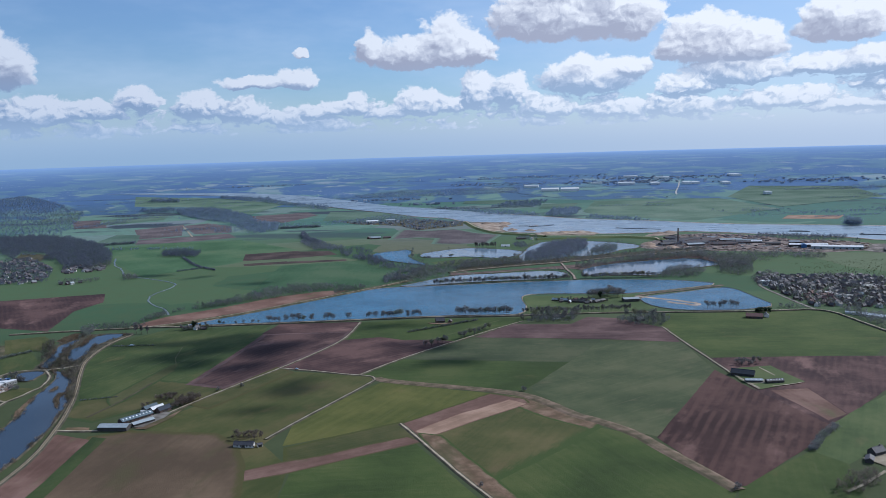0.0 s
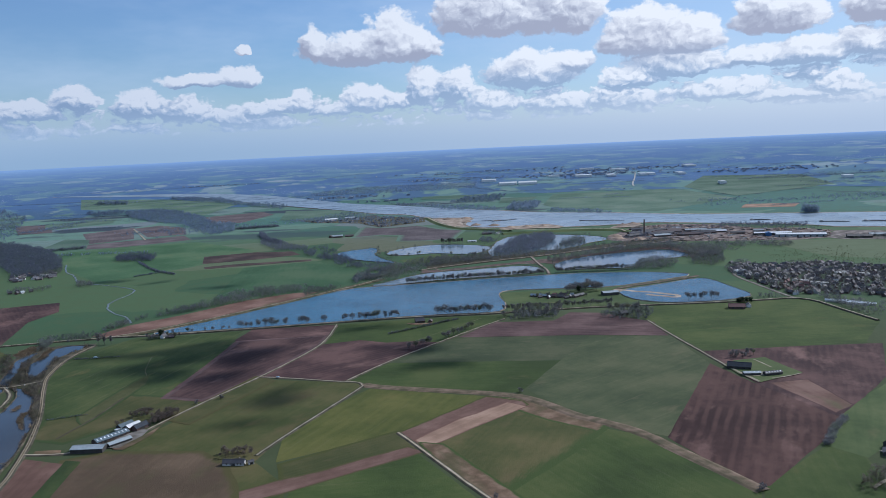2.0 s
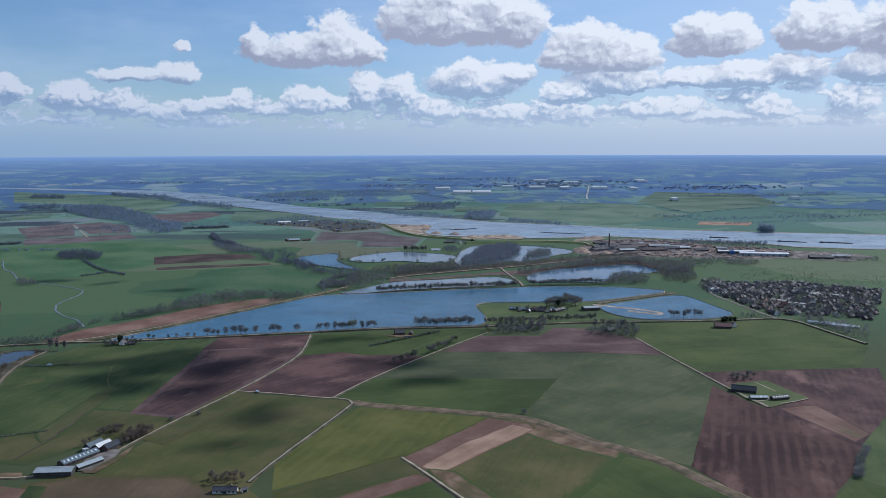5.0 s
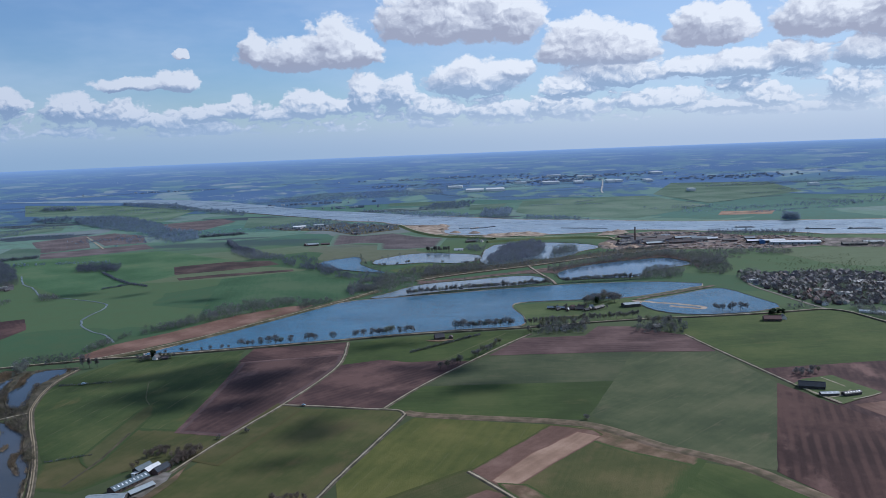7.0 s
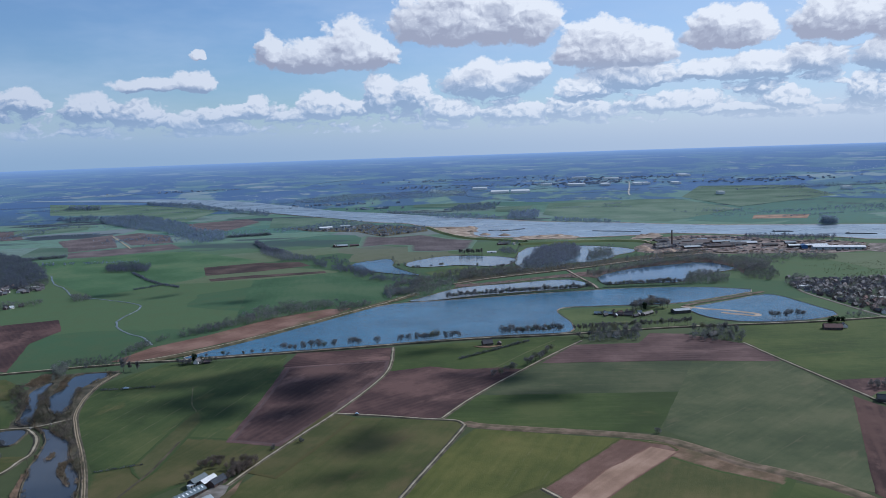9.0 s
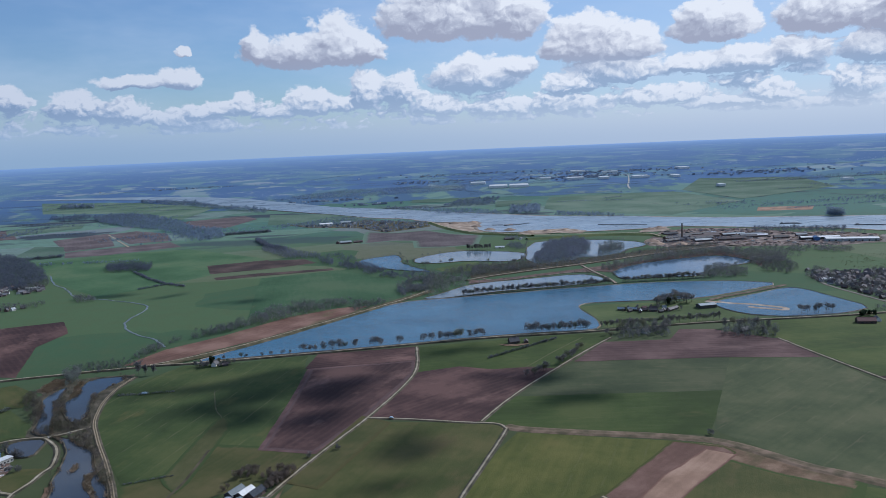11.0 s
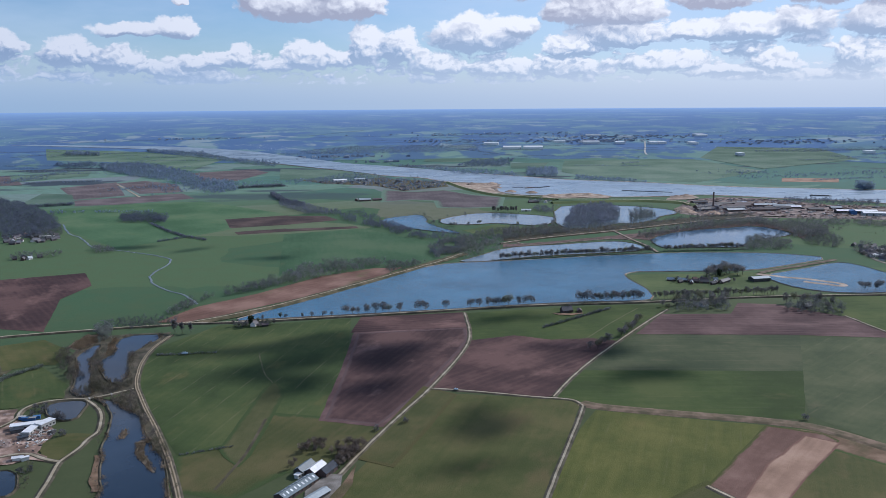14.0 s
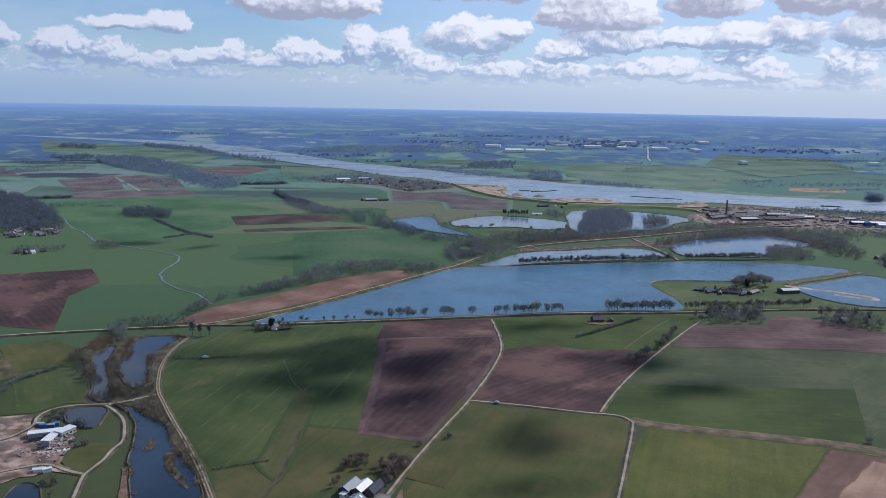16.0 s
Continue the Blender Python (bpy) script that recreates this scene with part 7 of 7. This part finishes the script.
settle([(-1062, 2150), (-1004, 2232), (-962, 2192), (-905, 2108), (-988, 2040)], 17, VILLAGE_KINDS, (10, 100, 50), 0.7)
many("garden_trees", "bare garden trees between the village houses", scatter([(645, 1664), (716, 1712), (790, 1707), (889, 1700), (951, 1628), (1003, 1579), (799, 1327), (703, 1394), (652, 1391), (650, 1459), (652, 1578)], 7.6, seed=8, hold=0.15), 7.5, foliage("village_twigs", (0.095, 0.098, 0.115), (0.17, 0.17, 0.19), (0.10, 0.115, 0.095)))
many("garden_trees", "bare garden trees between the hillside houses", scatter([(-1327, 2335), (-1287, 2422), (-1082, 2158), (-984, 1923), (-1081, 1892)], 8, seed=9), 7, WOODLAND)
road("village_road", "pale asphalt road along the village edge", [(672, 1700), (659, 1654), (641, 1599), (642, 1504), (643, 1411), (646, 1362)], 5.0, ASPHALT, 0.6)
patch("sand_yard", "bare sandy yard in the village", "yard", [(848, 1578), (884, 1572), (872, 1528), (838, 1528)], SAND, 0.7, edge=3.0)
for label, x, y, turn, long, wide in (
    ("long pale roofed hall in the village", 727, 1500, -48, 30, 12), ("pale flat roofed school building", 744, 1466, -40, 30, 14),
    ("white roofed hall at the village edge", 668, 1640, 10, 26, 10), ("pale flat roofed shop building", 842, 1555, 20, 34, 16), ("pale flat workshop in the village", 868, 1530, -30, 24, 12),
):
    flat_building("hall", label, "hall", x, y, turn, long, wide, 5.0, RENDERED, SHEET_WHITE if "white" in label else CONCRETE, 6)
for i in range(5):
    building("glasshouse", "low white glasshouse bay", "glasshouse", 694 + i * 7, 1322 - i * 9, -30, 34, 6.2, 2.6, 4.0, RENDERED, PLASTIC_PANEL, group="glasshouses")
for x, y, turn in ((-949, 2120, 10), (-972, 2150, 70), (-938, 2140, 20), (-985, 2160, 40), (-960, 2105, 80), (-930, 1885, 20), (-903, 1885, 60), (-918, 1897, 0), (-890, 1900, 30), (-912, 1878, 90)):
    copy_thing(VILLAGE_KINDS[village_dice.choice((0, 3, 5, 6))], pose(x, y, 0.3, 0, 0, turn))
building("barn", "long farm hall with a pale roof in green fields", "barn", -238, 2682, 8, 34, 16, 4.5, 8, BRICK, SHEET_GREY, doors=2, windows=5)
building("barn", "low farm shed with a brown roof", "barn", -200, 2690, 5, 28, 11, 3.5, 6, BRICK, TILE_BROWN, doors=2)
building("house", "farmhouse beside the long hall", "house", -262, 2690, 80, 14, 9, 3.5, 8, BRICK, TILE_DARK, windows=3)
flat_building("manor", "large pale flat house under the wood", "house", -955, 2138, 15, 30, 14, 5, RENDERED, CONCRETE, 6)

# the brickworks and the yards on the river
WORKS = "brickworks"
stack = base("factory_chimney", "tall tapering brick factory chimney", "chimney", 686, 2326, 0)
bm = bmesh.new()
limb(bm, (0, 0, -0.5), (0, 0, 45), 2.8, 1.7, 20)
part("shaft", bm, BRICK, stack)
bm = bmesh.new()
limb(bm, (0, 0, 43.5), (0, 0, 45.4), 2.1, 2.1, 20)
part("crown_ring", bm, STEEL, stack)
bm = bmesh.new()
box(bm, -4, 4, -4, 4, -0.5, 5)
part("plinth", bm, BRICK, stack)
for label, x, y, turn, long, wide, roof in (
    ("long dark kiln shed of the brickworks", 686, 2352, 8, 84, 20, TILE_DARK), ("dark drying shed of the brickworks", 730, 2312, 6, 80, 16, TILE_DARK),
    ("dark drying shed with a worn roof", 760, 2345, 6, 90, 16, TILE_BROWN), ("brown roofed store shed", 800, 2380, 12, 60, 16, TILE_BROWN),
    ("bright white roofed shed of the works", 812, 2405, -30, 26, 14, SHEET_WHITE), ("long pale roofed store", 885, 2320, -6, 60, 12, SHEET_GREY),
    ("long dark store shed", 850, 2290, -8, 70, 14, TILE_DARK), ("dark low kiln shed", 650, 2300, 20, 60, 16, TILE_DARK),
):
    building("works_shed", label, "shed", x, y, turn, long, wide, 4.5, 8.5, BRICK, roof, doors=3, windows=6, group=WORKS)
for label, x, y, turn, long, wide, roof in (
    ("very long dark drying shed beside the chimney", 752, 2398, 4, 110, 18, TILE_DARK), ("long grey roofed store of the brickworks", 850, 2350, -6, 64, 14, SHEET_GREY),
    ("dark steel roofed press house", 700, 2440, 10, 46, 20, SHEET_BLACK), ("low white roofed store of the brickworks", 898, 2296, -8, 44, 12, SHEET_WHITE),
    ("grey roofed kiln house among the stacks", 720, 2270, 4, 50, 16, SHEET_GREY), ("long brown roofed drying shed", 800, 2265, -6, 76, 14, TILE_BROWN),
    ("dark roofed workshop of the yards", 930, 2240, -12, 40, 14, TILE_DARK), ("small grey workshop of the yards", 1000, 2260, -12, 28, 12, SHEET_GREY),
):
    building("works_shed", label, "shed", x, y, turn, long, wide, 4.5, 8.0, BRICK, roof, doors=3, windows=6, group=WORKS)
for label, x, y, turn, long, wide, roof in (
    ("dark roofed hall past the warehouses", 1171, 2041, -20, 60, 20, TILE_DARK), ("grey roofed hall past the warehouses", 1232, 2052, -20, 50, 18, SHEET_GREY),
):
    building("works_shed", label, "shed", x, y, turn, long, wide, 5.0, 8.5, BOARD_DARK, roof, doors=3, windows=6, group=WORKS)
building("warehouse", "long warehouse with a pale roof and dark front", "warehouse", 1003, 2180, -13, 100, 20, 6.5, 9.0, BOARD_DARK, SHEET_WHITE, doors=6)
building("warehouse", "short warehouse with blue walls", "warehouse", 985, 2166, 70, 22, 14, 8, 11, SHEET_BLUE, SHEET_BLUE, doors=2)
building("warehouse", "long warehouse with a pale roof and low pitch", "warehouse", 1054, 2122, -21, 126, 24, 7, 9.5, SHEET_GREY, SHEET_WHITE, doors=8)
building("house", "long white roofed house beside the pond", "house", 180, 2374, -12, 26, 9, 3.0, 5.5, RENDERED, SHEET_WHITE, windows=5, doors=1)
building("barn", "dark barn of the farm under the dyke", "barn", 245, 2550, 5, 30, 12, 3.5, 6.5, BRICK, TILE_DARK, doors=2)
building("house", "farmhouse under the river dyke", "house", 278, 2540, 60, 13, 8, 3.2, 6.5, RENDERED, TILE_DARK, windows=3)
yard_dice = random.Random(44)
YARD_PLAN = [(600, 2200), (755, 2145), (925, 2092), (1110, 2080), (1190, 2200), (1120, 2300), (1029, 2345), (960, 2460), (860, 2540), (717, 2520), (650, 2420)]
kinds = []
for i, material in enumerate((FIRED_BRICK, FIRED_BRICK, CONCRETE, LOAM, TILE_DARK)):
    bm = bmesh.new()
    stepped(bm, [1.7 + 0.5 * ((k + i) % 3) for k in range(4)], 3.0, 3.4)
    ob = part("stockpile", bm, material)
    ob.matrix_basis = pose(640 + 20 * i, 2270, 0.4, 0, 0, 10)
    kinds.append(tagged(ob, ("stacked fired bricks on the works yard", "stacked red bricks on the works yard", "stacked pale kerbstones on the yard", "piled loam on the works yard", "dark stacked roof tiles on the yard")[i], "stockpile", "stockpiles on the works yard"))
for x, y in scatter(YARD_PLAN, 17, seed=31):
    if yard_dice.random() < 0.5 and abs(y - 2335) + abs(x - 700) * 0.2 > 40:
        copy_thing(yard_dice.choice(kinds), pose(x, y, 0.4, 0, 0, yard_dice.choice((6, 6, 96, -25)) + yard_dice.uniform(-6, 6)))
for i in range(46):
    x, y = yard_dice.uniform(560, 1080), yard_dice.uniform(2250, 2560)
    if inside((x, y), YARD_PLAN):
        heap("tall heap of pale loam on the yard", x, y, yard_dice.uniform(5, 10), yard_dice.uniform(3, 7), LOAM, 100 + i)
for i, (x, y) in enumerate(((600, 2330), (590, 2270), (640, 2235), (700, 2590), (740, 2610), (340, 2690), (400, 2690), (450, 2680), (300, 2790), (240, 2830), (220, 2960), (160, 3100), (230, 3090))):
    heap("heap of pale sand beside the river", x, y, 22, 7, LOAM, 200 + i)
building("works_hall", "pale roofed hall of the riverside works", "hall", -305, 3300, 15, 50, 24, 6, 9, RENDERED, SHEET_WHITE, doors=3)
building("works_hall", "grey roofed hall of the riverside works", "hall", -230, 3330, 10, 40, 20, 6, 9, RENDERED, SHEET_GREY, doors=3)
for x, y in scatter([(-446, 3375), (-273, 3641), (-150, 3547), (-110, 3366), (73, 3204), (66, 3046), (-100, 2929), (-183, 3124), (-362, 3232)], 42, seed=4):
    if y < 3330 and yard_dice.random() < 0.8:
        FAR_HOUSES.append((x, y, yard_dice.uniform(0, 180)))


def far_houses():
    """Houses too far off to tell their windows: walls and two roof pitches each, joined."""
    rnd = random.Random(19)
    for name, label, material in (("far_house_walls", "brick and pale walls of the far village houses", WALL_MIX), ("far_house_roofs", "dark and red tiled roofs of the far village houses", ROOF_MIX)):
        verts, faces = [], []
        for x, y, turn in FAR_HOUSES:
            c, s, a, b, k = math.cos(radians(turn)), math.sin(radians(turn)), 5.2, 3.8, len(verts)
            put_at = lambda px, py, pz: lie(x + px * c - py * s, y + px * s + py * c, pz)
            if "walls" in name:
                verts += [put_at(px, py, z) for z in (0.2, 3.4) for px, py in ((-a, -b), (a, -b), (a, b), (-a, b))] + [put_at(-a, 0, 6.7), put_at(a, 0, 6.7)]
                faces += [(k, k + 1, k + 5, k + 4), (k + 2, k + 3, k + 7, k + 6), (k + 1, k + 2, k + 6, k + 9, k + 5), (k + 3, k, k + 4, k + 8, k + 7)]
            else:
                for low, high in ((3.0, 6.8), (3.3, 7.1)):
                    verts += [put_at(px, py, z) for px, py, z in ((-a - 0.5, -b - 0.5, low), (a + 0.5, -b - 0.5, low), (a + 0.5, 0, high), (-a - 0.5, 0, high), (a + 0.5, b + 0.5, low), (-a - 0.5, b + 0.5, low))]
                faces += [(k + 6, k + 7, k + 8, k + 9), (k + 9, k + 8, k + 10, k + 11), (k, k + 3, k + 2, k + 1), (k + 3, k + 5, k + 4, k + 2), (k, k + 1, k + 7, k + 6), (k + 5, k + 11, k + 10, k + 4)]
                faces += [(k, k + 6, k + 9, k + 3), (k + 3, k + 9, k + 11, k + 5), (k + 1, k + 2, k + 8, k + 7), (k + 2, k + 4, k + 10, k + 8)]
        stuff(name, verts, faces, material, label, "houses")


def mixed(name, stops):
    """A weathered surface whose tone differs from house to house."""
    m, nt, bsdf = surface(name)
    one = put(nt, "ShaderNodeNewGeometry")
    tone = ramp(nt, one.outputs["Random Per Island"], stops)
    feed(nt, bsdf.inputs["Base Color"], blend(nt, step(nt, grain(nt, one.outputs["Position"], 0.5, 3), 0.3, 0.8, 0.0, 0.3), tone, (0.12, 0.11, 0.1)))
    bsdf.inputs["Roughness"].default_value = 0.8
    return m


ROOF_MIX = mixed("mixed_roof_tiles", [(0.0, (0.055, 0.055, 0.065)), (0.6, (0.085, 0.078, 0.088)), (0.85, (0.115, 0.082, 0.080)), (1.0, (0.26, 0.26, 0.27))])
WALL_MIX = mixed("mixed_house_walls", [(0.0, (0.11, 0.085, 0.08)), (0.55, (0.15, 0.12, 0.11)), (0.7, (0.5, 0.49, 0.47)), (1.0, (0.66, 0.65, 0.63))])
far_houses()
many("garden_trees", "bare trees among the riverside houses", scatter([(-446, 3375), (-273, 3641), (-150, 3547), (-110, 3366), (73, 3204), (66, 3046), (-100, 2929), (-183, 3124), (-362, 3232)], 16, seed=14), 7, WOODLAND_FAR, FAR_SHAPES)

many("trees", "bare trees round the brickworks sheds", scatter([(600, 2260), (640, 2330), (680, 2385), (720, 2390), (700, 2330), (760, 2290), (860, 2265), (850, 2240), (700, 2270)], 10, seed=21, hold=0.2), 9, WOODLAND)
many("trees", "bare trees between brickworks and river", scatter([(760, 2440), (800, 2480), (1000, 2400), (1200, 2260), (1180, 2240), (980, 2360)], 12, seed=22, hold=0.35), 9, WOODLAND)

# ---- on the river ----
def barge(label, x, y, turn, long, load):
    thing = base("barge", label, "barge", x, y, turn, z=0.9)
    bm = bmesh.new()
    a, w = long / 2, 5.2
    low = [bm.verts.new((px, py, -0.3)) for px, py in ((-a, -w * 0.7), (a * 0.86, -w), (a, 0), (a * 0.86, w), (-a, w * 0.7))]
    top = [bm.verts.new((px, py, 1.9)) for px, py in ((-a, -w * 0.85), (a * 0.86, -w), (a * 1.02, 0), (a * 0.86, w), (-a, w * 0.85))]
    bm.faces.new(low[::-1])
    bm.faces.new(top)
    for i in range(5):
        bm.faces.new((low[i], low[(i + 1) % 5], top[(i + 1) % 5], top[i]))
    part("hull", bm, STEEL, thing, "dark steel hull")
    for k in range(4):
        bm = bmesh.new()
        box(bm, -a * 0.55 + k * a * 0.32, -a * 0.55 + k * a * 0.32 + a * 0.3, -w * 0.7, w * 0.7, 1.9, 2.9)
        part("hatch", bm, load, thing)
    bm = bmesh.new()
    box(bm, -a * 0.92, -a * 0.72, -w * 0.5, w * 0.5, 1.9, 5.2)
    box(bm, -a * 0.95, -a * 0.70, -w * 0.55, w * 0.55, 5.2, 5.4)
    part("wheelhouse", bm, RENDERED, thing, "white wheelhouse")
    return thing


barge("long dark barge on the grey river", 1137, 2536, -25, 62, STEEL)
barge("dark moored barge near the bank", 1305, 2395, -30, 85, SHEET_GREY)
barge("dark moored barge near the bank", 1420, 2345, -28, 95, STEEL)
barge("small work barge beside the sand quay", 330, 2935, 20, 40, LOAM)
for label, line in (("floating dredge pipeline on pontoons", [(604, 2799), (650, 2765), (741, 2712)]), ("floating boom near the harbour mouth", [(275, 2961), (312, 2955)]), ("floating boom near the harbour mouth", [(329, 2930), (370, 2940), (409, 2969)])):
    thing = base("floating_boom", label, "boom", line[0][0], line[0][1], 0, z=0.9)
    for x, y in along(line, 8.5, 0.1):
        bm = bmesh.new()
        limb(bm, (x - line[0][0] - 4, y - line[0][1] + 1.5, 0.5), (x - line[0][0] + 4, y - line[0][1] - 1.5, 0.5), 1.6, 1.6, 6)
        part("pontoon", bm, STEEL, thing)


def far_greenhouse(label, x, y, long, wide):
    verts = [lie(x + dx, y + dy, z) for z in (2, 16) for dx, dy in ((0, 0), (long, -long * 0.17), (long + wide * 0.2, wide - long * 0.17), (wide * 0.2, wide))]
    ob = new("greenhouse", mesh_of("greenhouse", verts, [(0, 1, 5, 4), (1, 2, 6, 5), (2, 3, 7, 6), (3, 0, 4, 7), (4, 5, 6, 7)], SHEET_WHITE))
    tagged(ob, label, "greenhouse", "far greenhouses")


for x, y, long, wide in ((675, 5150, 112, 170), (800, 5128, 118, 170), (640, 5690, 100, 100), (1180, 5900, 80, 60), (1338, 5720, 118, 130), (1541, 5600, 60, 150), (1759, 5540, 52, 140), (1822, 5540, 48, 120), (1996, 5420, 46, 150), (1773, 4290, 34, 60), (2555, 6620, 80, 220), (1850, 6500, 120, 80), (2500, 4300, 50, 50), (1700, 6900, 120, 90)):
    far_greenhouse("bright far greenhouse roof", x, y, long, wide)

def far_town():
    """Roofs of far towns and farms, a few metres each, too small to tell apart."""
    rnd = random.Random(70)
    verts, faces = [], []
    centres = [(1500, 6100, 500, 260, 160), (1950, 6700, 600, 300, 140), (400, 6300, 500, 200, 40), (-300, 4700, 220, 70, 40), (2700, 5600, 700, 300, 90), (-1400, 7300, 500, 200, 30), (900, 7600, 900, 300, 70), (-100, 4280, 160, 50, 18)]
    for cx, cy, sx, sy, count in centres:
        for i in range(count):
            x, y, w, d, h = rnd.gauss(cx, sx * 0.5), rnd.gauss(cy, sy * 0.5), rnd.uniform(7, 22), rnd.uniform(6, 14), rnd.uniform(4, 8)
            k = len(verts)
            verts += [lie(x + a, y + b, z) for z in (1, h) for a, b in ((0, 0), (w, 0), (w, d), (0, d))]
            verts += [lie(x, y + d / 2, h + 3), lie(x + w, y + d / 2, h + 3)]
            faces += [(k, k + 1, k + 5, k + 4), (k + 1, k + 2, k + 6, k + 5), (k + 2, k + 3, k + 7, k + 6), (k + 3, k, k + 4, k + 7), (k + 4, k + 5, k + 9, k + 8), (k + 6, k + 7, k + 8, k + 9), (k + 5, k + 6, k + 9), (k + 7, k + 4, k + 8)]
    stuff("far_town", verts, faces, mixed("far_roofs", [(0.0, (0.16, 0.19, 0.25)), (0.6, (0.26, 0.29, 0.35)), (1.0, (0.66, 0.67, 0.68))]), "pale and dark roofs of far towns and farms", "town")


far_town()

# ---- cars ----
def car(label, x, y, turn):
    thing = base("car", label, "car", x, y, turn, z=1.15)
    bm = bmesh.new()
    box(bm, -2.2, 2.2, -0.9, 0.9, 0.3, 0.95)
    box(bm, -1.5, 1.0, -0.8, 0.8, 0.95, 1.55)
    part("body", bm, CAR_PAINT, thing)
    for px in (-1.35, 1.35):
        for py in (-0.95, 0.7):
            bm = bmesh.new()
            limb(bm, (px, py, 0.33), (px, py + 0.25, 0.33), 0.33, 0.33, 10)
            wheel = part("wheel", bm, RUBBER, thing)
            bm = bmesh.new()
            side = 0.25 if py > 0 else 0.0
            limb(bm, (px, py + side - 0.03, 0.33), (px, py + side + 0.03, 0.33), 0.2, 0.2, 8)
            part("rim", bm, STEEL, wheel)
    return thing


car("pale blue van parked beside the hedge", -506, 1236, 5).scale = (1.5, 1.5, 1.5)
car("grey car on the farm road corner", -212, 1072, -20)

# ---- clouds overhead, whose shadows lie on the fields ----
cloud_dice = random.Random(9)


def overhead(shadow_x, shadow_y, wide, deep, count, high=1050.0):
    """A ragged small cumulus between the sun and the place where its shadow falls."""
    reach = high / SUN_WAY.z
    bm = bmesh.new()
    heads = [(cloud_dice.gauss(0, 0.45), cloud_dice.gauss(0, 0.45), cloud_dice.uniform(0.3, 0.75)) for _ in range(5)]
    for i in range(count):
        hx, hy, size = cloud_dice.choice(heads)
        r, a = cloud_dice.random() ** 0.6, cloud_dice.uniform(0, 6.283)
        puff = (1.2 - r) * 0.28 * deep * size * cloud_dice.uniform(0.5, 1.2) + 1.5
        spot = Matrix.Translation((wide * (hx + size * r * math.cos(a)), deep * (hy + size * r * math.sin(a)), cloud_dice.uniform(-8, 8))) @ Matrix.Diagonal((puff * 1.4, puff * 1.1, puff * 0.6, 1))
        bmesh.ops.create_icosphere(bm, subdivisions=1, radius=1.0, matrix=spot)
    for v in bm.verts:
        v.co += noise.noise_vector(v.co * 0.13) * 3.0
    ob = part("cloud", bm, CLOUD)
    ob.location = (shadow_x + SUN_WAY.x * reach, shadow_y + SUN_WAY.y * reach, high)
    tagged(ob, "small ragged white cumulus cloud high overhead", "cloud", "clouds overhead")


for x, y, wide, deep, count in (
    (-440, 1245, 60, 30, 90), (-372, 1205, 58, 66, 170), (-385, 1110, 34, 46, 80), (-350, 1270, 50, 40, 90), (-300, 1180, 40, 60, 110), (-285, 1090, 34, 44, 80), (-240, 1215, 44, 30, 70),
    (-5, 1095, 48, 34, 90), (-20, 1180, 44, 30, 80), (-195, 985, 40, 40, 90), (-230, 900, 30, 18, 40), (-115, 1328, 50, 26, 60), (-70, 1210, 34, 24, 50),
    (-453, 1822, 50, 30, 60), (-760, 1995, 55, 45, 60), (-605, 1935, 40, 24, 40), (-500, 1245, 36, 20, 40), (-330, 1290, 34, 18, 40),
):
    overhead(x, y, wide, deep, int(count * 1.8))
